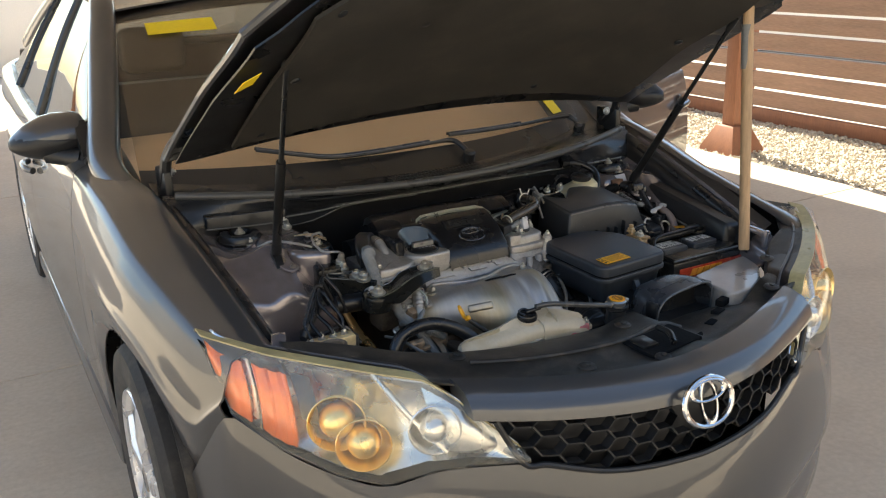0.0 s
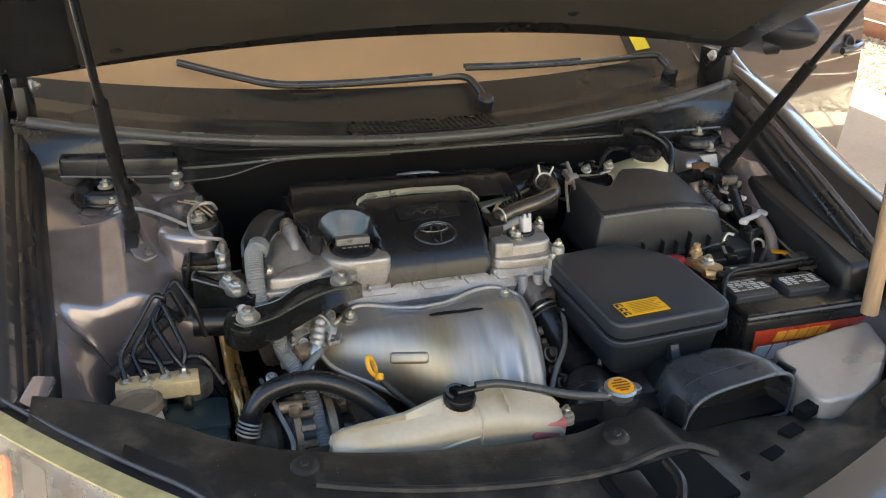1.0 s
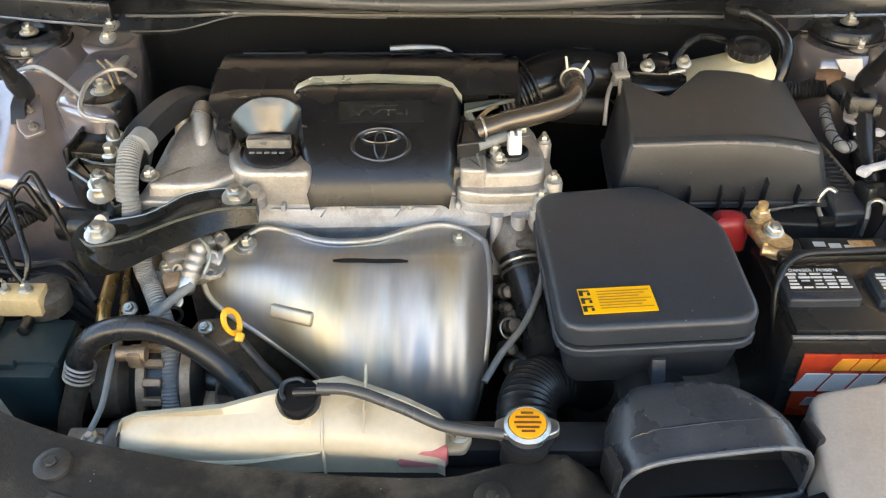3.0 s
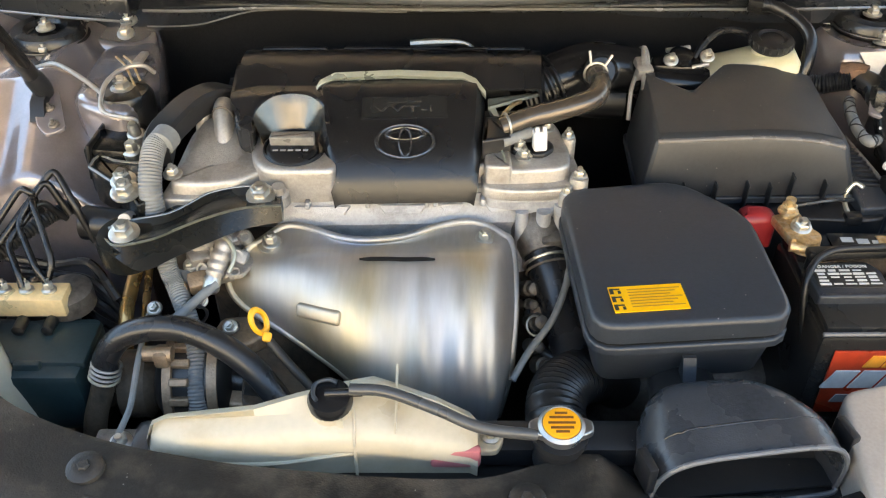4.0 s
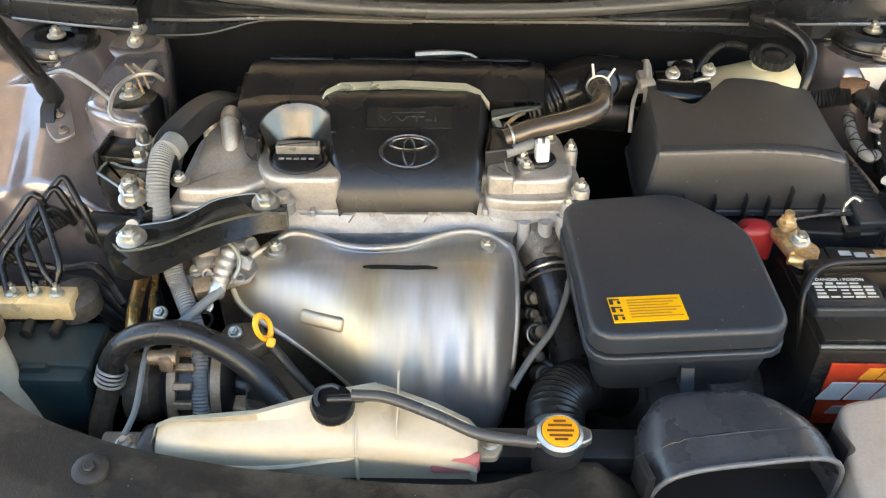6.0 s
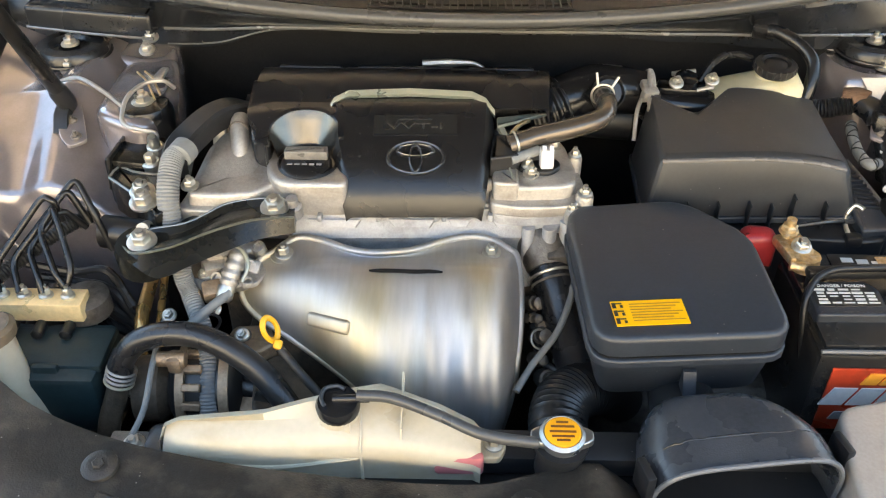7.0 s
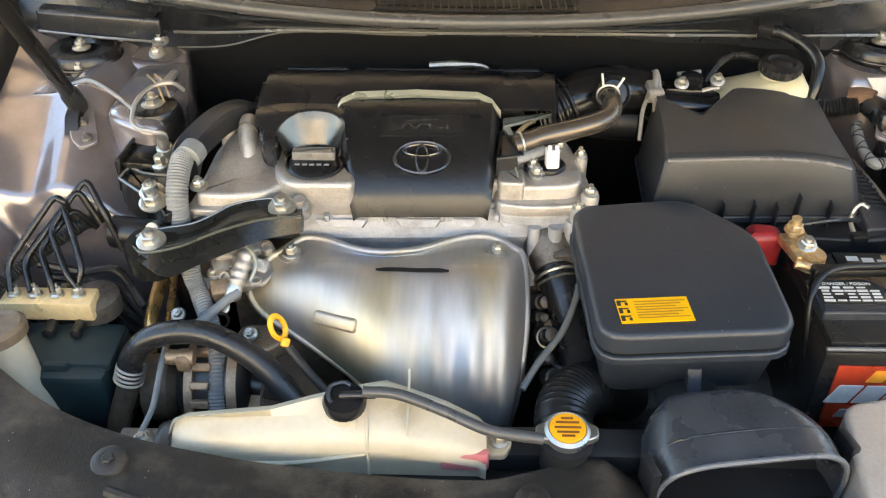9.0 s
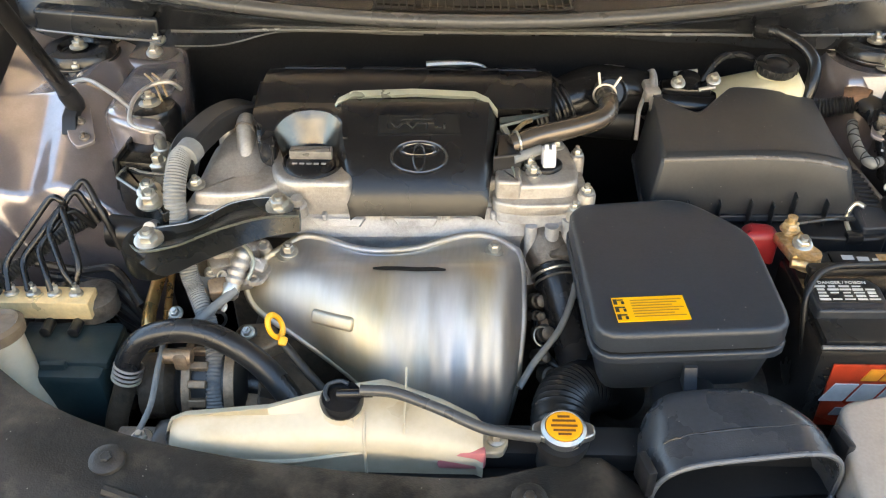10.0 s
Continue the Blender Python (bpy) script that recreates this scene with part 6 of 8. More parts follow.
    part("head_web", box((0.112, 0.748, 0.722), (0.030, 0.018, 0.080), 0.004, (16, 0, 6)), ALLOY_DIRTY, head)
    for p, r in (((-0.340, 0.760, 0.834), 0.0075), ((-0.256, 0.846, 0.846), 0.0075), ((0.078, 0.800, 0.833), 0.0070), ((0.112, 0.868, 0.832), 0.0070)):
        part("cover_bolt", hexbolt(p, (0, -0.1, 1), r, r * 1.5), ZINC, cover)
    part("bolt_tower", lathe([(0.0125, -0.004), (0.0118, 0.010), (0.0080, 0.013), (0.0072, 0.022), (0.0055, 0.0225)], (-0.2145, 0.748, 0.806), (0, -0.1, 1), 18), ALLOY_CAST, cover, "turned stud tower")
    # sensor plate with its white connector
    con = part("coil_plug", slab([(0.062, 0.806), (0.064, 0.822), (0.112, 0.834), (0.118, 0.814), (0.100, 0.796)], 0.830, 0.838, 0.003, 0.010), BLACK_STEEL, engine, "sensor plate with a white connector")
    part("connector", join(box((0.097, 0.812, 0.850), (0.017, 0.017, 0.026), 0.003, (-12, 0, 5)), box((0.093, 0.808, 0.866), (0.005, 0.005, 0.008), 0.001, (-12, 0, 5)), box((0.102, 0.809, 0.866), (0.005, 0.005, 0.008), 0.001, (-12, 0, 5))), PALE_PLASTIC, con, "white plug with two prongs")
    part("connector_neck", rod((0.088, 0.822, 0.855), (0.052, 0.806, 0.850), 0.0065), CONDUIT, con)
    part("plate_bolt", hexbolt((0.074, 0.812, 0.838), (0, -0.1, 1), 0.006, 0.008), ZINC, con)
    stay = part("cover_stay", slab([(0.036, 0.862), (0.036, 0.884), (0.104, 0.903), (0.104, 0.897)], 0.862, 0.866, 0.001, 0.002), PALE_STAY, engine, "pale plated stay beside the cover")
    part("stay_leg", loft([[Vector((x, y, z)) for x, y, z in ((0.036, 0.866, 0.864), (0.050, 0.846, 0.850), (0.056, 0.846, 0.850), (0.044, 0.868, 0.864))], [Vector((x, y, z)) for x, y, z in ((0.036, 0.866, 0.858), (0.050, 0.846, 0.844), (0.056, 0.846, 0.844), (0.044, 0.868, 0.858))]]), PALE_STAY, stay)
    part("stay_spring", tube([(0.078, 0.884, 0.862), (0.066, 0.866, 0.866), (0.054, 0.848, 0.862), (0.062, 0.842, 0.858)], 0.0030, 8), BRASS, stay)
    # Pale line of the cover cheek's edge, drawn as a thin tube.
    part("cheek_edge_line", tube([(0.036, 0.848, 0.848), (0.046, 0.820, 0.842), (0.054, 0.790, 0.838), (0.052, 0.772, 0.836)], 0.0016, 6), PALE_STAY, stay)

    # mount arm: rolled rear edge, flat top, crease, falling front face
    rear = [(-0.402, 0.690, 0.806), (-0.380, 0.702, 0.808), (-0.340, 0.712, 0.810), (-0.318, 0.728, 0.812), (-0.294, 0.746, 0.816), (-0.255, 0.753, 0.820), (-0.212, 0.752, 0.820)]
    crease = [(-0.404, 0.676, 0.804), (-0.384, 0.660, 0.806), (-0.345, 0.666, 0.811), (-0.318, 0.682, 0.814), (-0.290, 0.697, 0.817), (-0.250, 0.712, 0.820), (-0.207, 0.714, 0.822)]
    low = [(-0.399, 0.664, 0.800), (-0.378, 0.644, 0.797), (-0.350, 0.630, 0.795), (-0.318, 0.652, 0.797), (-0.292, 0.670, 0.799), (-0.250, 0.697, 0.801), (-0.207, 0.709, 0.803)]
    lines = [spline(q, 6) for q in (rear, crease, low)]
    rings = []
    for r, c, b in zip(*lines):
        mid = (r + c) / 2
        rings.append([r + Vector((0, 0.004, -0.012)), r + Vector((0, 0.002, 0.002)), r + Vector((0, -0.003, 0.003)), r.lerp(c, 0.25) + Vector((0, 0, -0.003)), mid + Vector((0, 0, -0.003)), r.lerp(c, 0.8), c, c.lerp(b, 0.12), b, b + Vector((0, 0.006, -0.004)), mid + Vector((0, 0.004, -0.020))])
    arm = part("mount_arm", loft(rings), ARM_BLACK, engine, "gloss black pressed engine mount arm", 30)
    # pale tube in place of the highlight along the gloss black rear edge
    part("arm_edge", tube([q + Vector((0, -0.001, 0.002)) for q in lines[0]], 0.0022, 6, 1, smooth=False), EDGE_HIGHLIGHT, arm, "highlight along the rolled rear edge")
    # olive tube that paints the arm's crease highlight
    part("arm_crease", tube([q + Vector((0, 0.0, 0.0004)) for q in lines[1]], 0.0016, 6, 1, smooth=False), CREASE_HIGHLIGHT, arm, "olive highlight along the crease")
    part("arm_nose", lathe([(0.034, -0.034), (0.034, -0.008), (0.031, -0.001), (0.020, 0.0)], (-0.382, 0.682, 0.807), (0, -0.12, 1), 32), ARM_BLACK, arm)
    part("arm_cup", slab([(-0.345, 0.712), (-0.350, 0.728), (-0.334, 0.742), (-0.312, 0.742), (-0.302, 0.730), (-0.325, 0.712)], 0.775, 0.806, 0.003, 0.008), ARM_BLACK, arm)
    for p in ((-0.381, 0.680, 0.808), (-0.234, 0.737, 0.820)):
        part("mount_bolt", hexbolt(p, (0, -0.15, 1), 0.0115, 0.0175, 0.013), ZINC, arm)
    foot = part("mount_bracket", slab([(-0.452, 0.792), (-0.446, 0.815), (-0.425, 0.804), (-0.396, 0.799), (-0.378, 0.800), (-0.362, 0.770), (-0.356, 0.728), (-0.372, 0.712), (-0.400, 0.748)], 0.775, 0.824, 0.003, 0.004), ARM_BLACK, engine, "black mount bracket with pale edge highlights")
    # the bracket's edge highlights, put on as pale tubes
    for pts in ([(-0.452, 0.792, 0.824), (-0.446, 0.815, 0.825), (-0.425, 0.804, 0.825), (-0.396, 0.799, 0.825), (-0.378, 0.800, 0.825)], [(-0.452, 0.792, 0.823), (-0.425, 0.770, 0.822), (-0.400, 0.748, 0.822), (-0.386, 0.732, 0.822)]):
        part("bracket_edge", tube(pts, 0.0018, 6, 2), EDGE_HIGHLIGHT, foot)
    for x, y, z, r in ((-0.399, 0.757, 0.826, 0.0100), (-0.391, 0.735, 0.826, 0.0112)):
        part("mount_bolt", hexbolt((x, y, z), (0, -0.2, 1), r, r * 1.55, 0.014), ZINC, foot)
    part("mount_pin", rod((-0.388, 0.722, 0.800), (-0.386, 0.700, 0.812), 0.0075, 14), ALLOY_CAST, foot)
    part("mount_rubber", rod((-0.455, 0.748, 0.772), (-0.395, 0.738, 0.772), 0.021, 24), GLOSS_BLACK, foot)
    part("mount_pillar", box((-0.432, 0.846, 0.80), (0.060, 0.070, 0.070), 0.006, (0, 0, -8)), ARM_BLACK, foot)
    part("pillar_leaf", box((-0.456, 0.838, 0.818), (0.004, 0.060, 0.05), 0.001, (0, 8, -4)), BLACK_STEEL, foot)
    for x, y, z, r in ((-0.404, 0.816, 0.834, 0.0098), (-0.402, 0.836, 0.846, 0.0090)):
        part("mount_stud", join(lathe([(r * 1.2, -0.03), (r * 1.25, -0.002), (r, 0.0)], (x, y, z), (0, -0.15, 1), 18), lathe([(r * 0.8, 0.0), (r * 0.8, 0.008), (r * 0.6, 0.011)], (x, y, z), (0, -0.15, 1), 6)), ZINC, foot)
    # clutter under the arm: sensor, valve, castings and brackets
    part("side_casting", box((-0.322, 0.752, 0.735), (0.080, 0.06, 0.09), 0.012, (10, 0, 8)), ALLOY_DIRTY, engine, "oily side of the cylinder head")
    valve = part("oil_valve", tube([(-0.286, 0.668, 0.752), (-0.282, 0.682, 0.764), (-0.276, 0.700, 0.778)], [0.0105, 0.0115, 0.0105], 16, 8, ripple=0.07, wave=2), ALLOY_CAST, engine, "ribbed metal solenoid valve")
    part("valve_nose", lathe([(0.0105, -0.01), (0.0100, 0.004), (0.0070, 0.008), (0.0035, 0.006)], (-0.289, 0.660, 0.746), (-0.1, -0.8, -0.5), 16), ZINC, valve)
    part("eyelet_tab", join(slab([(-0.268, 0.664), (-0.272, 0.684), (-0.262, 0.704), (-0.240, 0.712), (-0.232, 0.704), (-0.244, 0.690), (-0.252, 0.668)], 0.752, 0.757, 0.001, 0.006), ring_of((-0.262, 0.672, 0.758), (0, -0.2, 1), 0.0055, 0.0020)), ALLOY_CAST, engine, "pale bracket tab with a hole")
    part("link_rod", tube([(-0.322, 0.618, 0.735), (-0.300, 0.640, 0.745), (-0.282, 0.660, 0.750)], 0.0058, 10), CONDUIT, engine)
    part("plug_body", join(box((-0.305, 0.668, 0.745), (0.024, 0.022, 0.022), 0.004, (20, 0, 20)), rod((-0.318, 0.664, 0.742), (-0.332, 0.660, 0.738), 0.007)), ALLOY_TAN, engine)
    part("blue_grey_plug", box((-0.328, 0.672, 0.738), (0.020, 0.034, 0.018), 0.004, (24, 0, -14)), CONDUIT, engine)
    for p in ((-0.356, 0.648, 0.722), (-0.302, 0.652, 0.730), (-0.318, 0.690, 0.752), (-0.270, 0.640, 0.700), (-0.286, 0.630, 0.694)):
        part("side_bolt", hexbolt(p, (0, -0.6, 1), 0.006, 0.009), ZINC, engine)
    for p, z in (((-0.276, 0.622, 0.690), 12), ((-0.262, 0.606, 0.684), -8), ((-0.292, 0.610, 0.680), 30)):
        part("rusty_bracket", box(p, (0.014, 0.010, 0.022), 0.002, (15, z, z)), ALLOY_TAN, engine)
    for p, ax, r in (((-0.279, 0.708, 0.774), (0.1, -0.6, 0.8), 0.012), ((-0.297, 0.696, 0.768), (-0.2, -0.6, 0.8), 0.010), ((-0.256, 0.715, 0.778), (0, -0.5, 0.9), 0.009), ((-0.262, 0.692, 0.766), (0.2, -0.7, 0.7), 0.008), ((-0.303, 0.681, 0.754), (-0.3, -0.7, 0.6), 0.009)):
        part("casting_stub", lathe([(r, -0.03), (r, -0.004), (r * 0.85, 0.0), (r * 0.55, 0.0), (r * 0.5, -0.004), (r * 0.2, -0.004)], p, ax, 18), ALLOY_CAST, engine)
    for p, size, rot in (((-0.290, 0.716, 0.766), (0.060, 0.020, 0.024), (24, 0, 18)), ((-0.268, 0.700, 0.758), (0.036, 0.018, 0.020), (30, 10, -12)), ((-0.310, 0.700, 0.752), (0.026, 0.022, 0.034), (18, 0, 30)), ((-0.282, 0.682, 0.742), (0.030, 0.014, 0.018), (28, -8, 10))):
        part("casting_lug", box(p, size, 0.004, rot), ALLOY_CAST, engine)
    part("wire_loop", tube([(-0.305, 0.700, 0.780), (-0.290, 0.704, 0.788), (-0.272, 0.698, 0.786), (-0.262, 0.684, 0.774), (-0.268, 0.668, 0.760)], 0.0024, 8), PALE_STAY, engine)
    plate = part("rear_plate", slab([(-0.296, 0.632), (-0.286, 0.668), (-0.244, 0.672), (-0.228, 0.640), (-0.250, 0.620)], 0.62, 0.690, 0.004, 0.008), ALLOY_TAN, engine, "brown-stained bracket plate")
    part("plate_bolt", hexbolt((-0.270, 0.648, 0.691), (0, -0.2, 1), 0.006, 0.009), ALLOY_DIRTY, plate)
    part("belt_plate", slab([(-0.292, 0.566), (-0.284, 0.610), (-0.246, 0.618), (-0.226, 0.590), (-0.240, 0.560)], 0.60, 0.660, 0.003, 0.006, tilt=lambda x, y: 0.3 * (y - 0.59)), ALLOY_TAN, engine, "tan-stained belt guard plate")
    # heat shield
    sh = part("heat_shield", thick(grid(shield_point, 120, 96), 0.0016), SHIELD, engine, "brushed steel exhaust heat shield, heat-tinted", 50)
    hem = [shield_point(0.0, v) for v in np.linspace(1.0, 0.06, 22)] + [shield_point(u, 0.0) for u in np.linspace(0.04, 0.95, 30)] + [shield_point(1.0, v) for v in np.linspace(0.05, 1.0, 22)]
    part("shield_hem", tube(hem, 0.0046, 10, 3), SHIELD, sh, "rolled hem")
    for u, v in ((0.075, 0.10), (0.905, 0.085)):
        q = shield_point(u, v)
        part("washer", lathe([(0.017, -0.002), (0.017, 0.0015), (0.008, 0.002)], q, (0, -0.15, 1), 24), SHIELD, sh)
        part("shield_bolt", hexbolt(q + Vector((0, 0, 0.001)), (0, -0.15, 1), 0.0075, 0.0115, 0.011), ZINC, sh)
    slit = [shield_point(u, 0.278) + Vector((0, 0.0, 0.0009)) for u in np.linspace(0.475, 0.725, 11)]
    part("slit", tube(slit, [0.0012, 0.0027, 0.0028, 0.0028, 0.0028, 0.0028, 0.0028, 0.0027, 0.0012], 8, 2), FELT, sh, "narrow dark slit")
    a, b, c = shield_point(0.17, 0.465), shield_point(0.36, 0.520), shield_point(0.20, 0.53)
    ex = (b - a).normalized()
    tab = box((0, 0, 0.0), (0.058, 0.0175, 0.014), 0.0045, seg=3)
    part("pressed_tab", turned(tab, basis((a + b) / 2, ex, a - c)), SHIELD, sh, "small pressed rectangle", 60)


ALLOY_TAN = material("dusty tan casting", (0.35, 0.25, 0.165), 0.5, 0.55, 0.3, 200, 20, 0.4, 400, stain=(0.12, 0.085, 0.06), stain_amount=0.6)
GRIME = material("brown engine grime", (0.085, 0.062, 0.042), 0.6, 0.2, 0.4, 120, 18, 0.5, 300, stain=(0.02, 0.017, 0.014), stain_amount=0.7)
PALE_PLASTIC = material("aged white plastic", (0.56, 0.55, 0.56), 0.45, 0, 0.1, 150, 20)
# Olive base that stands in for light on the arm's crease.
CREASE_HIGHLIGHT = material("olive crease highlight", (0.10, 0.098, 0.075), 0.3, 0.2, 0.2, 150, 20)
PALE_STAY = material("pale olive plated steel", (0.38, 0.385, 0.32), 0.3, 0.6, 0.1, 200, 15)
TAUPE = material("taupe hose tape", (0.21, 0.165, 0.15), 0.55, 0, 0.15, 150, 14, 0.1, 400)
RUST_WIRE = material("dark red wire", (0.12, 0.03, 0.025), 0.5, 0, 0.2, 200, 20)
ARM_BLACK = material("satin black stove enamel", (0.010, 0.010, 0.009), 0.24, 0.0, 0.25, 120, 9, 0.04, 300, stain=(0.04, 0.037, 0.028), stain_amount=0.3, rough_vary=0.08, spec=0.35)
build_engine()
nudge(engine, -0.017)
BASES[engine.name] = Matrix.Translation(engine.location)
build_engine_top()


# ---- air intake: filter box, resonator, scoop, pipes ----
def build_intake():
    ab = thing("air_filter_box", "black plastic air filter box with ribbed sides", "air filter box", (0.37, 0.88, 0.60))
    def fall(x, y):
        """The lid rises a little to the back and droops towards the wing."""
        return 0.10 * (y - 0.81) - 1.4 * max(0, x - 0.36) ** 2
    top = [(0.237, 0.803), (0.246, 0.955), (0.300, 0.908), (0.356, 0.974), (0.472, 0.974), (0.487, 0.832), (0.480, 0.817)]
    dense = lambda pts: [a.lerp(b, k / 6) for a, b in zip(pts, pts[1:] + pts[:1]) for k in range(6)]
    outline = dense([Vector(p) for p in rounded(top, 0.012, 3)])
    lo = [(0.226, 0.796), (0.232, 0.950), (0.300, 0.900), (0.362, 0.968), (0.480, 0.972), (0.508, 0.832), (0.498, 0.804)]
    skirt = dense([Vector(p) for p in rounded(lo, 0.012, 3)])
    level = lambda pts, z, k=1.0: [Vector((p.x, p.y, z + k * fall(p.x, p.y))) for p in pts]
    shell = [level(skirt, 0.775, 0), level([a.lerp(b, 0.5) for a, b in zip(skirt, outline)], 0.815, 0.5), level([a.lerp(b, 0.92) for a, b in zip(skirt, outline)], 0.848), level(inset(outline, 0.0008), 0.8510), level(inset(outline, 0.0030), 0.8538), level(inset(outline, 0.0070), 0.8558), level(inset(outline, 0.013), 0.857)]
    lid = part("lid", loft(shell, False), AIRBOX, ab, "satin black notched lid", 50)

    def deck(u, v):
        """The lid's top face, from the front edge back to the notched edge."""
        x = 0.246 + 0.226 * u
        y0, y1 = 0.8150 + 0.0576 * (x - 0.24), interp(x, [(0.246, 0.944), (0.256, 0.934), (0.300, 0.897), (0.352, 0.961), (0.360, 0.964), (0.472, 0.964)])
        y = y0 + (y1 - y0) * v
        return Vector((x + 0.006 * (u - 0.5) * (1 - v), y, 0.8573 + fall(x, y)))
    part("lid_deck", grid(deck, 70, 24), AIRBOX, lid, "", 50)
    # pale tube in place of the highlight on the lid's rounded front edge
    part("lid_crease", tube([Vector((x, y + 0.0035, 0.8511 + fall(x, y))) for x, y in ((0.2400, 0.8035), (0.28, 0.8058), (0.36, 0.8104), (0.43, 0.8144), (0.476, 0.8172))], 0.0036, 10, 4), AIRBOX_EDGE, lid, "pale highlight along the front edge")
    part("flange", slab(inset(lo, -0.005), 0.766, 0.7745, 0.002, 0.012), PLASTIC_GREY, ab)
    part("body", slab([(0.225, 0.785), (0.24, 0.90), (0.50, 0.96), (0.535, 0.77), (0.500, 0.765)], 0.55, 0.762, 0.004, 0.015), PLASTIC, ab)
    for x, h in ((0.277, 0.030), (0.317, 0.030), (0.357, 0.030), (0.386, 0.026), (0.412, 0.040), (0.455, 0.028), (0.256, 0.020)):
        part("rib", box((x, 0.7895 + 0.05 * (x - 0.28), 0.754 + (h + 0.016) / 2), (0.0024, 0.014, h + 0.016), 0.0006, (6, 0, 0), 1), PLASTIC, ab)
    rise = lambda x, y: 0.25 * (y - 0.797) - 0.10 * (x - 0.52)
    part("side_wing", slab([(0.496, 0.800), (0.498, 0.905), (0.512, 0.896), (0.546, 0.802), (0.543, 0.782), (0.500, 0.775)], 0.68, 0.775, 0.003, 0.006, tilt=rise), PLASTIC_GREY, ab, "ribbed plastic side of the filter box")
    part("wing_edge", tube([(0.512, 0.897, 0.801), (0.530, 0.848, 0.788), (0.546, 0.803, 0.775), (0.544, 0.783, 0.768), (0.543, 0.781, 0.735)], 0.0028, 8), AIRBOX_EDGE, ab)
    for k in range(9):
        y = 0.815 + 0.0075 * k
        part("side_rib", box((0.522 - 0.16 * (y - 0.815), y, 0.776 + rise(0.52, y)), (0.024, 0.0026, 0.005), 0.0008, (0, 4, 0), 1), PLASTIC, ab)
    clip = part("spring_clip", tube([(0.486, 0.778, 0.762), (0.478, 0.782, 0.778), (0.479, 0.786, 0.792), (0.487, 0.788, 0.802), (0.494, 0.780, 0.802)], 0.0030, 8), ZINC, ab, "bright spring clip")
    part("clip_seat", box((0.489, 0.772, 0.760), (0.022, 0.016, 0.016), 0.004), PLASTIC, clip)
    # resonator box with the yellow label
    rb = thing("resonator_box", "dark grey plastic duct box with a yellow label", "duct box", (0.26, 0.66, 0.60))
    lidp = [(0.140, 0.770), (0.285, 0.790), (0.357, 0.722), (0.364, 0.553), (0.152, 0.537)]
    lift = lambda x, y: 0.03 * (y - 0.6)
    part("lid", slab(lidp, 0.781, 0.806, 0.007, 0.030, tilt=lift, seg=5), PLASTIC_GREY, rb, "", 50)
    part("seam_gap", slab(inset(rounded(lidp, 0.030), 0.003), 0.773, 0.783, 0.001, 0.0005, tilt=lift), FELT, rb)
    part("lid_seam", slab(inset(lidp, -0.0025), 0.766, 0.7755, 0.003, 0.032, tilt=lift), PLASTIC_GREY, rb)
    part("tub", loft([[Vector((p.x, p.y, z + lift(p.x, p.y))) for p in inset([(q.x, q.y) for q in rounded(lidp, 0.040)], d)] for d, z in ((0.018, 0.708), (0.015, 0.712), (0.004, 0.769))]), PLASTIC_GREY, rb)
    m = basis((0.2140, 0.5790, 0.8072), (1, 0.090, 0), (-0.02, 1, 0.03))
    lab = part("label", turned(box((0, 0, 0), (0.0785, 0.0375, 0.0012)), m), YELLOW, rb, "yellow warning label with black symbols")
    for k, (y, hh) in enumerate(((0.0118, 0.008), (0.0, 0.008), (-0.0118, 0.008))):
        part("symbol", turned(join(box((-0.0365, y, 0.0009), (0.004, hh, 0.0006)), box((-0.031, y + hh * 0.35, 0.0009), (0.007, 0.0015, 0.0006)), box((-0.0285, y - hh * 0.2, 0.0009), (0.003, hh * 0.5, 0.0006))), m), BLACK_INK, lab)
    for k in range(7):
        part("print_line", turned(box((0.008 - 0.003 * (k % 3), 0.0130 - 0.0042 * k, 0.0009), (0.056 - 0.006 * (k % 3), 0.0012, 0.0004)), m), BROWN_INK, lab)
    # scoop in front
    sc = thing("intake_scoop", "black plastic air intake scoop with an open mouth", "air intake", (0.29, 0.45, 0.70))

    def scoop(u, v):
        """u round the arch from side to side, v from the mouth to the back."""
        a = math.pi * u
        hw = ease(v, [(0, 0.094), (0.35, 0.093), (0.7, 0.074), (1, 0.036)])
        cx = ease(v, [(0, 0.273), (0.5, 0.262), (1, 0.236)])
        hh = ease(v, [(0, 0.054), (0.5, 0.058), (0.85, 0.048), (1, 0.012)])
        c, s = -math.cos(a), math.sin(a)
        sx = abs(c) ** 0.45 * (1 if c > 0 else -1)
        sz = s ** 0.60 if s > 0 else 0
        y = 0.424 - 0.020 * sz * (1 - v) + 0.092 * v + 0.10 * hw * sx * (1 - 0.8 * v)
        return Vector((cx + hw * sx, y - 0.012 * (1 - sz) * (1 - v), 0.694 + (hh + 0.020) * sz + 0.006 * sx * sz))
    part("hood", thick(grid(scoop, 48, 24), 0.004), SCOOP, sc, "", 50)
    rs = random.Random(5)
    scuff = [scoop(u, 0.30 + 0.10 * (u - 0.5) + 0.007 * rs.uniform(-1, 1)) + Vector((0, 0, 0.0002)) for u in np.linspace(0.27, 0.68, 26)]
    part("scuff_mark", tube(scuff, [(0.0004 + 0.0012 * rs.random()) * math.sin(math.pi * (k + 0.5) / 26) ** 0.5 for k in range(26)], 6, 2), TRIM, sc, "dark scuff along the top")
    # lip lightened for the highlight round the mouth
    part("mouth_lip", tube([scoop(u, 0.0) for u in np.linspace(0, 1, 33)], 0.0028, 8, 2), LIP, sc)
    e0, e1 = scoop(0, 0), scoop(1, 0)
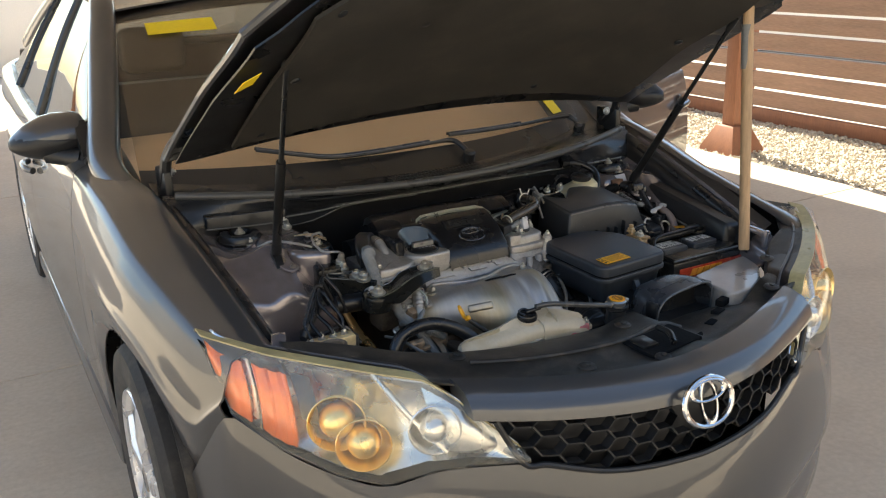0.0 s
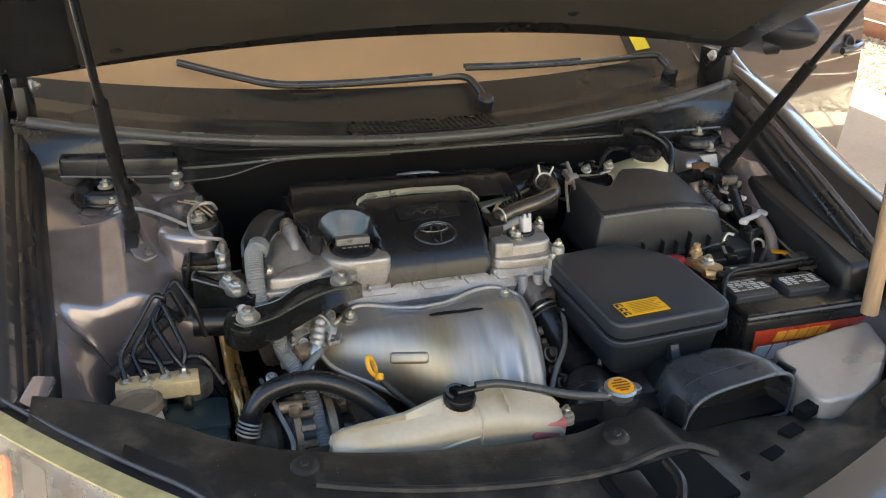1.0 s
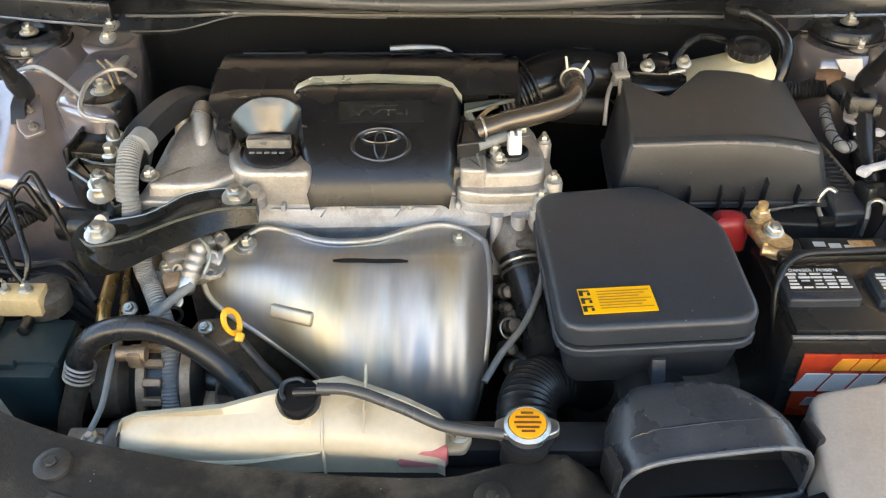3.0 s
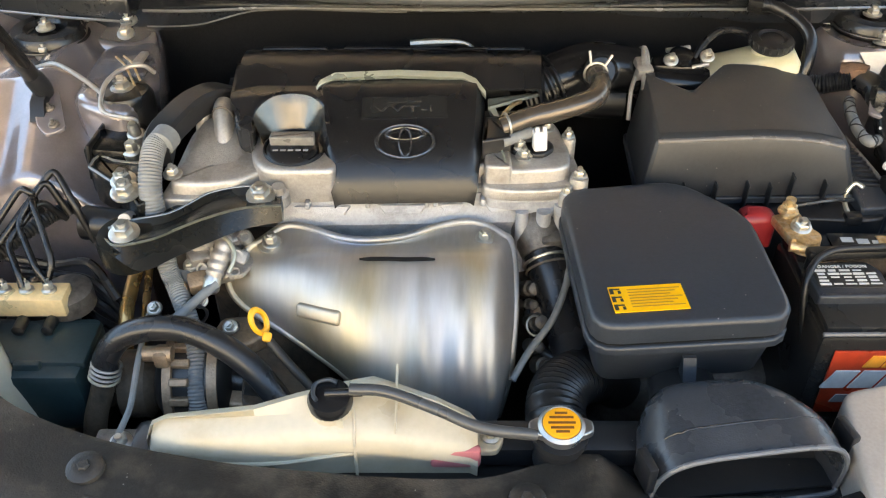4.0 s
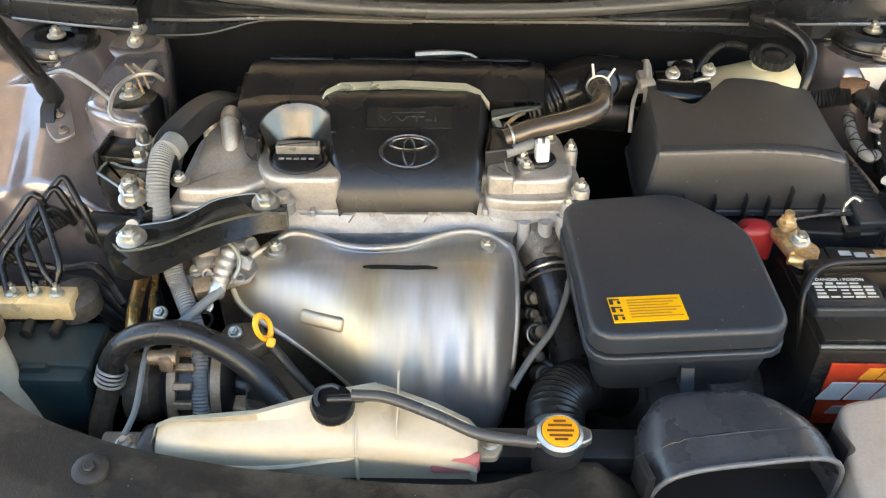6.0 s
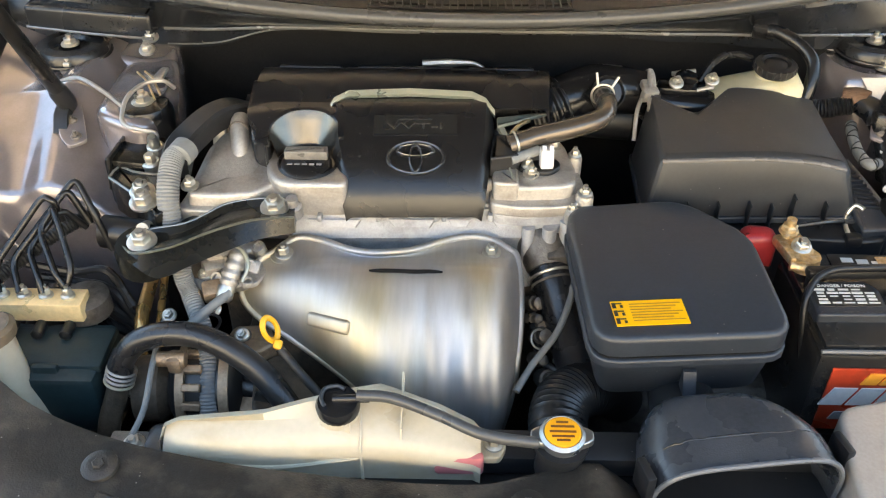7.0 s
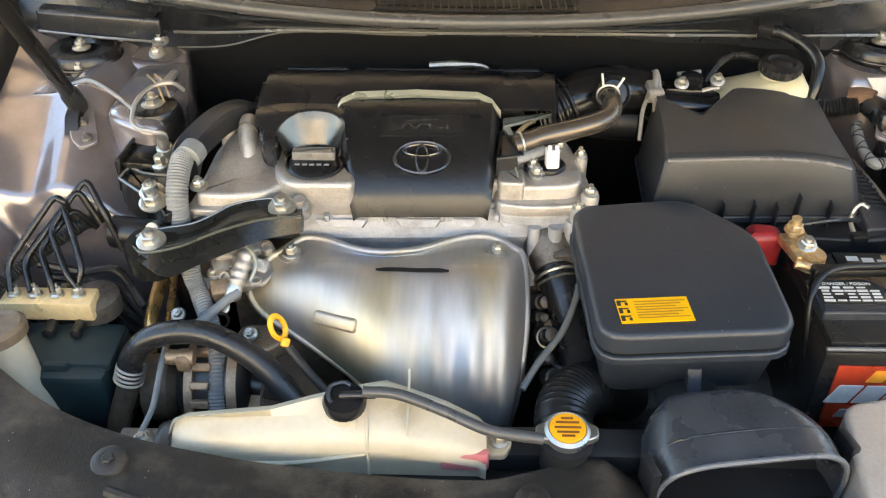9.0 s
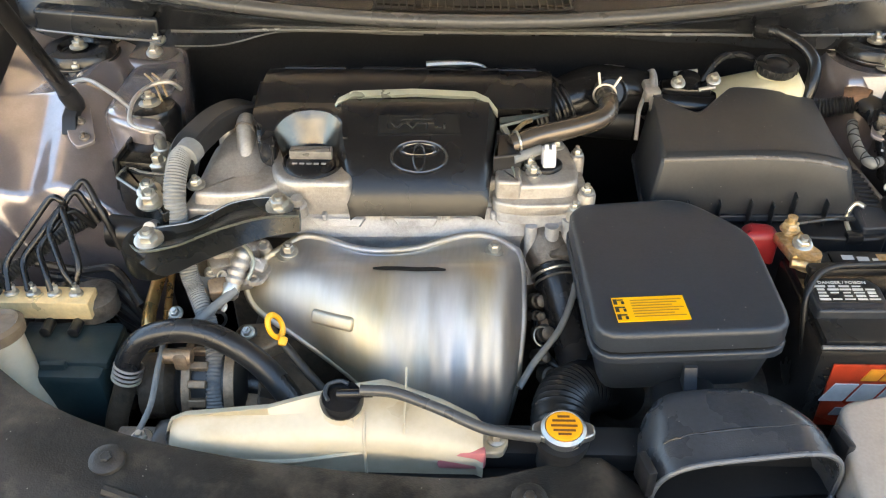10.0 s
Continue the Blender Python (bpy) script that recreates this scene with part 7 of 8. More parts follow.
    part("lower_lip", tube([e0, e0 + Vector((0.006, -0.004, -0.004)), e0 * 0.66 + e1 * 0.34 + Vector((0, -0.010, -0.003)), e0 * 0.33 + e1 * 0.67 + Vector((0, -0.010, -0.001)), e1 + Vector((-0.008, -0.006, -0.003)), e1], 0.0028, 8, 4), LIP, sc)
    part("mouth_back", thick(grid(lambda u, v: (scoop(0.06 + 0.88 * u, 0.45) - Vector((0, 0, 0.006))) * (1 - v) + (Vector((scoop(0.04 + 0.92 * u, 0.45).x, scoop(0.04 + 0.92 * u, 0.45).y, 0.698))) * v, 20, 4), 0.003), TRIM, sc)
    part("mouth_floor", thick(grid(lambda u, v: Vector((scoop(0, 0.5 * v).x * (1 - u) + scoop(1, 0.5 * v).x * u, scoop(0, 0.5 * v).y * (1 - u) + scoop(1, 0.5 * v).y * u, 0.698)), 8, 6), 0.003), PLASTIC, sc)
    for s, x, y in ((-1, 0.172, 0.410), (1, 0.373, 0.448)):
        part("clip", box((x, y, 0.735), (0.010, 0.030, 0.036), 0.003, (0, 0, 15)), PLASTIC, sc)
    part("neck", loft([[Vector((0.240 + 0.04 * math.cos(a) * q, y, 0.700 + 0.03 * math.sin(a) * q)) for a in np.linspace(0, 2 * math.pi, 17)[:-1]] for y, q in ((0.51, 1.0), (0.56, 0.9))]), PLASTIC, sc)
    part("rear_tab", loft([[Vector((x, y, z)) for y, z in ((0.512, 0.705), (0.548, 0.705), (0.545, 0.752), (0.540, 0.752))] for x in (0.232, 0.246)]), PLASTIC_GREY, sc)
    part("grey_shelf", slab([(0.374, 0.440), (0.385, 0.500), (0.52, 0.530), (0.60, 0.54), (0.57, 0.46), (0.50, 0.395), (0.44, 0.362), (0.368, 0.362)], 0.690, 0.746, 0.006, 0.02), SHELF, car, "pale painted front panel shelf beside the scoop")
    nudge(rb, -0.021, -0.006)
    nudge(sc, 0.0, 0.0)
    # breather pipe and intake elbow
    el = thing("intake_elbow", "black bellows intake pipe with worm clamp", "intake pipe", (0.17, 0.97, 0.82))
    part("elbow", tube([(0.130, 0.968, 0.838), (0.155, 0.975, 0.846), (0.185, 0.988, 0.850), (0.225, 0.996, 0.848), (0.266, 0.996, 0.842)], [0.036, 0.038, 0.038, 0.034, 0.031], 24), GLOSS_BLACK, el)
    part("bellows", tube([(0.090, 0.952, 0.826), (0.11, 0.960, 0.832), (0.140, 0.972, 0.842)], 0.039, 24, 12, ripple=0.06, wave=2), RUBBER, el)
    part("socket", lathe([(0.025, -0.02), (0.024, 0.012), (0.021, 0.014), (0.018, 0.010)], (0.198, 0.952, 0.866), (0.05, -0.7, 0.45), 24), RUBBER, el)
    nudge(el, -0.010, 0.003)
    cl = part("clamp_band", ring_of((0.262, 0.994, 0.843), (1, 0.05, -0.1), 0.0335, 0.003), ALLOY_CAST, el)
    part("clamp_screw", join(box((0.256, 0.962, 0.868), (0.016, 0.030, 0.012), 0.003, (20, 0, 14)), box((0.256, 0.950, 0.866), (0.022, 0.012, 0.018), 0.002, (20, 0, 14)), rod((0.254, 0.925, 0.855), (0.260, 0.985, 0.885), 0.004)), ALLOY_CAST, cl)
    part("clamp_tail", tube([(0.248, 0.955, 0.862), (0.238, 0.930, 0.850), (0.234, 0.905, 0.82)], 0.003, 8), ALLOY_CAST, cl)
    bp = thing("breather_pipe", "bronze-sheened breather hose with spring clips", "hose", (0.14, 0.88, 0.85))
    part("hose", tube([(0.062, 0.826, 0.858), (0.10, 0.838, 0.866), (0.145, 0.850, 0.872), (0.180, 0.868, 0.876), (0.192, 0.900, 0.878), (0.190, 0.938, 0.876)], 0.0135, 16), RUBBER_SHEEN, bp)
    for p, ax in (((0.070, 0.829, 0.860), (1, 0.3, 0.1)), ((0.190, 0.930, 0.877), (0, 1, 0))):
        part("spring_clip", ring_of(p, ax, 0.0148, 0.0016), ZINC, bp)
    part("clip_ear", rod((0.183, 0.930, 0.888), (0.180, 0.936, 0.906), 0.0018, 6), ZINC, bp)
    part("clip_ear", rod((0.200, 0.930, 0.886), (0.210, 0.936, 0.900), 0.0018, 6), ZINC, bp)
    nudge(bp, -0.012)
    # air-flow sensor clutter right of the elbow
    sn = thing("flow_sensor", "black sensor block with bright fittings", "sensor", (0.30, 1.0, 0.84))
    part("block", box((0.300, 0.990, 0.850), (0.07, 0.035, 0.03), 0.006, (0, 0, -6)), GLOSS_BLACK, sn)
    part("neck", rod((0.25, 0.99, 0.835), (0.34, 0.98, 0.83), 0.026, 24), GLOSS_BLACK, sn)
    part("cap", lathe([(0.017, 0), (0.016, 0.010), (0.008, 0.013)], (0.302, 0.990, 0.866), (0, -0.2, 1), 20), GLOSS_BLACK, sn)
    for p, q in (((0.33, 0.985, 0.862), (0.345, 1.005, 0.872)), ((0.315, 0.975, 0.862), (0.338, 0.978, 0.866)), ((0.285, 1.005, 0.872), (0.318, 1.010, 0.874))):
        part("bracket_bit", rod(p, q, 0.0035, 8), ALLOY_CAST, sn)
    for p in ((0.285, 0.975, 0.872), (0.335, 0.982, 0.874)):
        part("fitting", hexbolt(p, (0, -0.5, 1), 0.007, 0.010), ZINC, sn)


RUBBER_SHEEN = material("bronze-sheened hose", (0.12, 0.10, 0.082), 0.20, 0.6, 0.15, 150, 12, 0.03, 400)
build_intake()


# ---- battery ----
def build_battery():
    bt = thing("battery", "black car battery with red and orange label and corroded terminals", "battery", (0.49, 0.655, 0.50))
    part("case", box((0.505, 0.655, 0.640), (0.235, 0.172, 0.225), 0.008), BATTERY_BLACK, bt)
    part("top", box((0.505, 0.655, 0.757), (0.228, 0.165, 0.016), 0.005), BATTERY_BLACK, bt)
    fr = 0.566
    lab = part("front_label", box((0.512, fr, 0.687), (0.215, 0.003, 0.098), 0.001), LABEL_RED, bt, "red label with orange and white bars for words")
    for x, z, n, w, h, mt in ((0.452, 0.722, 5, 0.021, 0.017, LABEL_ORANGE), (0.420, 0.694, 5, 0.031, 0.027, WHITE_INK), (0.428, 0.663, 7, 0.0185, 0.012, GREY_INK)):
        for k in range(n):
            x0, x1, sk = x + w * k - w * 0.43, x + w * k + w * 0.43, h * 0.22
            bar = loft([[Vector((x0 - sk, y, z - h / 2)), Vector((x1 - sk, y, z - h / 2)), Vector((x1 + sk, y, z + h / 2)), Vector((x0 + sk, y, z + h / 2))] for y in (fr - 0.003, fr - 0.001)])
            part("word_bar", bar, mt, lab)
    # terminals
    t = part("positive_clamp", join(box((0.396, 0.722, 0.782), (0.036, 0.05, 0.014), 0.004, (0, 0, 12)), lathe([(0.017, 0), (0.016, 0.018), (0.010, 0.019)], (0.404, 0.702, 0.770), (0, 0, 1), 18)), BRASS, bt, "corroded brass terminal clamp")
    part("clamp_stud", rod((0.390, 0.738, 0.785), (0.390, 0.738, 0.815), 0.006), BRASS, t)
    part("clamp_nut", hexbolt((0.390, 0.738, 0.796), (0, 0, 1), 0.010, 0.012), BRASS, t)
    part("clamp_nut", hexbolt((0.400, 0.716, 0.790), (0, -0.3, 1), 0.009, 0.012), ZINC, t)
    part("side_bolt", rod((0.382, 0.692, 0.780), (0.420, 0.684, 0.778), 0.006), BRASS, t)
    part("terminal_boot", slab([(0.335, 0.738), (0.340, 0.770), (0.385, 0.768), (0.385, 0.740)], 0.745, 0.790, 0.010, 0.012, tilt=lambda x, y: -0.3 * abs(x - 0.36)), RED, bt, "red rubber terminal cover")
    part("negative_clamp", box((0.585, 0.70, 0.778), (0.04, 0.045, 0.016), 0.004), ALLOY_DIRTY, bt)
    # two raised cell caps with printed stickers
    rng = random.Random(8)
    for x0, head in ((0.432, True), (0.534, False)):
        m = basis((x0, 0.638, 0.7700), (1, 0.02, 0), (0, 1, 0.02))
        capb = part("cell_cap", turned(slab([(-0.041, -0.028), (0.041, -0.028), (0.043, 0.016), (0.032, 0.030), (-0.032, 0.030), (-0.041, 0.020)], -0.012, 0.0065, 0.003, 0.005), m), PLASTIC_GREY, bt, "raised grey cell cap")
        st = part("warning_sticker", turned(slab([(-0.036, -0.014), (0.036, -0.014), (0.038, 0.014), (0.029, 0.026), (-0.029, 0.026), (-0.037, 0.016)], 0.006, 0.0072, 0.0003, 0.003), m), TRIM, capb, "black sticker printed in white")
        if head:
            part("heading", turned(turned(lettering("DANGER / POISON", 0.0066, 0.0003), Matrix.Translation((0.0, 0.0205, 0.0076))), m), WHITE_INK, capb)
        for i in range(5):
            for j in range(5):
                if rng.random() < 0.10:
                    continue
                part("print_bar", turned(box((-0.028 + 0.0142 * i, 0.0140 - 0.0056 * j, 0.0076), (0.008 + 0.0055 * rng.random(), 0.0036 - 0.0018 * rng.random(), 0.0005)), m), WHITE_INK, capb)
    # pale tube in place of the highlight on the battery's front edge
    part("front_ledge", tube([(0.385, 0.5655, 0.7615), (0.50, 0.5660, 0.7620), (0.62, 0.5665, 0.7620)], 0.0026, 8), LIP, bt, "pale highlight along the front ledge")
    st2 = part("maker_sticker", box((0.492, 0.715, 0.7665), (0.10, 0.036, 0.0015), 0.0005), TRIM, bt)
    for k in range(3):
        part("print_bar", box((0.462 + 0.018 * k, 0.720 - 0.003 * k, 0.7678), (0.014, 0.009, 0.0006)), WHITE_INK, st2)
    part("tan_patch", box((0.513, 0.712, 0.7680), (0.030, 0.030, 0.0008)), BRASS, st2)
    # hold-down bar and cable
    hb = thing("battery_holder", "black steel battery hold-down bar and cable", "bracket", (0.50, 0.68, 0.76))
    part("bar", box((0.515, 0.680, 0.784), (0.24, 0.016, 0.012), 0.004, (0, 0, 3)), BLACK_STEEL, hb)
    part("hook", rod((0.40, 0.672, 0.79), (0.395, 0.665, 0.62), 0.004), BLACK_STEEL, hb)
    part("cable", tube([(0.392, 0.610, 0.700), (0.388, 0.640, 0.768), (0.415, 0.668, 0.790), (0.48, 0.674, 0.794), (0.58, 0.685, 0.792)], 0.0042, 10), PLASTIC, hb)
    part("cable", tube([(0.40, 0.745, 0.80), (0.44, 0.752, 0.802), (0.48, 0.770, 0.79)], 0.003, 8), RUBBER, hb)


build_battery()


# ---- cooling: overflow tank, radiator cap, hoses ----
def build_cooling():
    tk = thing("coolant_tank", "yellowed translucent coolant overflow tank, a little pink coolant", "coolant tank", (-0.12, 0.48, 0.62))
    rings = []
    for x, yr, zr, zf in ((-0.308, 0.452, 0.742, 0.738), (-0.305, 0.462, 0.752, 0.746), (-0.290, 0.466, 0.757, 0.751), (-0.205, 0.472, 0.763, 0.753), (-0.165, 0.482, 0.769, 0.757), (-0.118, 0.496, 0.771, 0.760), (-0.090, 0.503, 0.771, 0.759), (-0.066, 0.496, 0.768, 0.756),
                          (-0.028, 0.486, 0.760, 0.748), (0.006, 0.476, 0.748, 0.740), (0.014, 0.472, 0.740, 0.734)):
        yf = 0.4365 + 0.00 * x
        step = 0.004 if -0.12 < x < 0.01 else 0.0
        rings.append([Vector((x, y, z)) for y, z in ((yr, 0.640), (yr + 0.002, zr - 0.010), (yr - 0.004, zr - 0.002), (yr - 0.012, zr), (yf + 0.024, zf), (yf + 0.010, zf - 0.004), (yf + 0.001, zf - 0.013), (yf - 0.003, zf - 0.026), (yf + step, zf - 0.042), (yf + step, 0.690), (yf + 0.004, 0.640))])
    part("body", loft(rings), TANK, tk, "", 42)
    part("mould_seam", tube([(-0.112, 0.490, 0.7705), (-0.108, 0.464, 0.761), (-0.106, 0.446, 0.756), (-0.106, 0.4355, 0.742), (-0.106, 0.4365, 0.690)], 0.0016, 6, 3), TANK, tk)
    part("front_step", tube([(-0.304, 0.4360, 0.714), (-0.20, 0.4360, 0.710), (-0.125, 0.4380, 0.722), (-0.107, 0.4400, 0.724)], 0.003, 8, 4), TANK, tk)
    part("neck_collar", lathe([(0.022, -0.02), (0.022, 0.012)], (-0.130, 0.468, 0.754), (0, 0, 1), 24), TANK, tk)
    part("rib", loft([[Vector((x, y, z)) for y, z in ((0.440, 0.740), (0.505, 0.765), (0.503, 0.782), (0.478, 0.768), (0.446, 0.760))] for x in (-0.0672, -0.0652)]), TANK, tk)
    part("moulded_wedge", loft([[Vector((x, y, z)) for x, y, z in ((-0.150, 0.452, 0.750), (-0.118, 0.478, 0.760), (-0.116, 0.444, 0.754))], [Vector((x, y, z)) for x, y, z in ((-0.146, 0.452, 0.758), (-0.119, 0.474, 0.767), (-0.117, 0.447, 0.762))]]), TANK, tk)
    part("coolant_level", box((-0.008, 0.4415, 0.716), (0.050, 0.012, 0.026), 0.004), COOLANT, tk, "pink coolant showing through")
    part("mount_tab", slab([(0.010, 0.448), (0.010, 0.483), (0.034, 0.481), (0.042, 0.466), (0.034, 0.448)], 0.708, 0.716, 0.002, 0.006), TANK, tk)
    part("tab_bolt", hexbolt((0.028, 0.465, 0.716), (0, 0, 1), 0.007, 0.010), ZINC, tk)
    cp = part("tank_cap", lathe([(0.0215, 0.0), (0.0225, 0.010), (0.020, 0.015), (0.008, 0.016)], (-0.130, 0.468, 0.762), (0, -0.12, 1), 32), GLOSS_BLACK, tk, "black push-on tank cap with hook")
    part("cap_spout", rod((-0.134, 0.466, 0.780), (-0.098, 0.465, 0.783), 0.0045), GLOSS_BLACK, cp)
    part("cap_hook", tube([(-0.142, 0.458, 0.779), (-0.146, 0.466, 0.780), (-0.144, 0.478, 0.781), (-0.132, 0.482, 0.782), (-0.124, 0.479, 0.781)], 0.0022, 8), PLASTIC_GREY, cp)
    solo("overflow_hose", tube([(-0.110, 0.464, 0.788), (-0.075, 0.462, 0.787), (-0.028, 0.445, 0.782), (0.016, 0.427, 0.776), (0.068, 0.430, 0.762)], 0.0058, 12), HOSE_GREY, "thin grey-black overflow hose from tank to radiator cap", "hose")
    rc = part("radiator_cap", lathe([(0.020, -0.018), (0.0205, 0.0), (0.0225, 0.001), (0.0225, 0.007), (0.019, 0.010), (0.018, 0.009)], (0.092, 0.437, 0.762), (0, -0.08, 1), 36), CAP_METAL, radiator, "bright metal cap with an orange warning disc")
    wings = slab([(0.061, 0.430), (0.070, 0.426), (0.092, 0.418), (0.114, 0.426), (0.123, 0.431), (0.123, 0.443), (0.114, 0.448), (0.092, 0.456), (0.070, 0.448), (0.061, 0.443)], 0.760, 0.7675, 0.002, 0.004)
    part("cap_wing", wings, CAP_METAL, rc)
    part("warning_disc", lathe([(0.0178, 0.0), (0.0178, 0.0022), (0.016, 0.0028)], (0.092, 0.4363, 0.7700), (0, -0.08, 1), 36), ORANGE, rc, "orange disc with dark print")
    for k, (dy, w) in enumerate(((0.0105, 0.012), (0.0055, 0.023), (-0.0005, 0.026), (-0.006, 0.022), (-0.0105, 0.013))):
        part("print_bar", box((0.092, 0.4365 + dy, 0.7731 - 0.08 * -dy), (w, 0.0026, 0.0005)), CAP_INK, rc)
    part("filler_neck", lathe([(0.024, -0.05), (0.022, -0.016), (0.027, -0.012), (0.027, -0.004)], (0.092, 0.437, 0.762), (0, -0.08, 1), 28), PLASTIC, rc)
    # big radiator hose, left to its clamp
    bh = thing("radiator_hose", "thick black radiator hose with a spring clamp", "hose", (-0.30, 0.55, 0.68))
    part("hose", tube([(-0.398, 0.573, 0.696), (-0.394, 0.578, 0.714), (-0.374, 0.586, 0.737), (-0.338, 0.588, 0.749), (-0.298, 0.582, 0.751), (-0.257, 0.570, 0.737), (-0.226, 0.556, 0.716), (-0.198, 0.536, 0.688), (-0.18, 0.52, 0.66)], 0.0142, 20), RUBBER, bh)
    part("pipe_end", tube([(-0.397, 0.573, 0.697), (-0.405, 0.566, 0.672), (-0.416, 0.553, 0.640), (-0.424, 0.545, 0.60)], 0.0130, 16), GRIME, bh, "dirty metal pipe end")
    for k in range(4):
        part("clamp_coil", ring_of((-0.4005 + 0.0017 * k, 0.571 + 0.0016 * k, 0.688 + 0.0052 * k), (0.30, 0.25, 0.9), 0.0160, 0.0017), TANK if k == 0 else ALLOY_CAST, bh)
    part("drain_bolt", hexbolt((-0.350, 0.470, 0.700), (0, -0.2, 1), 0.008, 0.012), ZINC, bh)


HOSE_GREY = material("grey rubber hose", (0.055, 0.055, 0.055), 0.3, 0, 0.15, 200, 12, 0.05, 400)
CAP_METAL = material("satin cap metal", (0.34, 0.335, 0.32), 0.34, 0.9, 0.1, 200, 25, 0.05, 300)
build_cooling()


# ---- right side of the bay: brake unit, washer filler, air-conditioning lines, gas struts ----
def build_right_side():
    ab = thing("brake_unit", "dark green-black brake control unit with brass pipe block", "brake unit", (-0.50, 0.64, 0.50))
    part("housing", box((-0.486, 0.604, 0.656), (0.150, 0.100, 0.090), 0.010), TEAL_BLACK, ab)
    part("housing_lid", box((-0.486, 0.606, 0.700), (0.156, 0.066, 0.012), 0.004), TEAL_BLACK, ab)
    part("lid_latch", box((-0.470, 0.570, 0.700), (0.030, 0.010, 0.020), 0.003), TEAL_BLACK, ab)
    part("lid_dome", lathe([(0.030, -0.02), (0.030, 0.004), (0.022, 0.010)], (-0.455, 0.672, 0.722), (0, 0, 1), 24), ALLOY_DIRTY, ab)
    part("valve_block", box((-0.500, 0.652, 0.729), (0.112, 0.032, 0.026), 0.002), GOLD_ZINC, ab, "gold-plated valve block")
    for k in range(3):
        part("block_stud", lathe([(0.007, 0), (0.007, 0.02), (0.004, 0.022)], (-0.53 + 0.034 * k, 0.636, 0.712), (0, -1, 0), 12), BLACK_STEEL, ab)
    part("motor", lathe([(0.040, -0.06), (0.042, 0.0), (0.036, 0.006)], (-0.50, 0.715, 0.68), (0, 1, 0.3), 28), BLACK_STEEL, ab)
    for k in range(4):
        p = Vector((-0.542 + 0.0262 * k, 0.653, 0.742))
        part("pipe_nut", hexbolt(p, (0, 0.1, 1), 0.006, 0.0085, 0.010), ZINC, ab)

    def bent(corners, r=0.012):
        """A pipe with straight runs and tight bends."""
        pts = [Vector(q) for q in corners]
        out = [pts[0]]
        for a, b, c in zip(pts, pts[1:], pts[2:]):
            s, e = b + (a - b).normalized() * min(r, (a - b).length * 0.45), b + (c - b).normalized() * min(r, (c - b).length * 0.45)
            out += [(1 - t) ** 2 * s + 2 * t * (1 - t) * b + t * t * e for t in (0, 0.25, 0.5, 0.75, 1)]
        return tube(out + [pts[-1]], 0.0042, 10, smooth=False)
    sh = Vector((0.013, -0.004, 0))
    for run in ([(-0.555, 0.652, 0.75), (-0.561, 0.673, 0.775), (-0.508, 0.728, 0.838), (-0.493, 0.721, 0.835), (-0.500, 0.738, 0.800), (-0.51, 0.77, 0.76)],
                [(-0.531, 0.653, 0.75), (-0.544, 0.681, 0.775), (-0.477, 0.757, 0.846), (-0.454, 0.732, 0.810), (-0.440, 0.726, 0.760)],
                [(-0.504, 0.653, 0.75), (-0.508, 0.662, 0.766), (-0.525, 0.690, 0.786), (-0.494, 0.735, 0.815), (-0.475, 0.745, 0.78)],
                [(-0.477, 0.659, 0.75), (-0.487, 0.664, 0.768), (-0.513, 0.705, 0.805), (-0.486, 0.745, 0.838), (-0.466, 0.740, 0.79)],
                [(-0.478, 0.664, 0.752), (-0.471, 0.674, 0.770), (-0.483, 0.697, 0.795), (-0.497, 0.722, 0.828), (-0.505, 0.75, 0.80)]):
        part("brake_pipe", bent([Vector(q) + sh for q in run]), BLACK_STEEL, ab, "bent black brake pipe")
    loom = thing("wiring_loom", "ribbed black wiring loom beside the brake unit", "wiring", (-0.50, 0.74, 0.60))
    part("conduit", tube([(-0.56, 0.652, 0.755), (-0.53, 0.690, 0.768), (-0.49, 0.735, 0.782), (-0.455, 0.768, 0.788)], 0.0085, 12, 26, ripple=0.10, wave=1), PLASTIC, loom)
    for k in range(5):
        z = 0.74 - 0.02 * k
        part("cable", tube([(-0.54 + 0.01 * k, 0.72, z), (-0.49, 0.73 + 0.004 * k, z - 0.02), (-0.44, 0.72 - 0.01 * k, z - 0.01), (-0.41, 0.70, z - 0.05)], 0.0055, 8), RUBBER, loom)
    nudge(ab, -0.013, 0.004)
    nudge(loom, -0.012)
    wf = thing("washer_filler", "white washer bottle neck with a worn brown cap", "washer bottle", (-0.53, 0.56, 0.60))
    part("neck", tube([(-0.525, 0.560, 0.745), (-0.515, 0.548, 0.69), (-0.50, 0.535, 0.60)], [0.028, 0.030, 0.036], 20), TANK, wf)
    part("cap", lathe([(0.034, 0), (0.035, 0.012), (0.030, 0.016), (0.026, 0.012), (0.014, 0.012)], (-0.527, 0.562, 0.748), (-0.1, 0.1, 1), 32), BRASS_CAP, wf)
    nudge(wf, -0.012, 0.014)
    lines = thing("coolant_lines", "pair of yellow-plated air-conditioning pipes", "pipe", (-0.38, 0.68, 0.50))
    part("pipe", tube([(-0.398, 0.80, 0.73), (-0.395, 0.756, 0.70), (-0.394, 0.713, 0.69), (-0.391, 0.673, 0.68), (-0.388, 0.62, 0.62)], 0.0088, 12), BRONZE, lines)
    part("pipe", tube([(-0.384, 0.80, 0.71), (-0.382, 0.756, 0.69), (-0.375, 0.693, 0.67), (-0.372, 0.64, 0.64), (-0.37, 0.60, 0.60)], 0.0050, 10), BRONZE, lines)
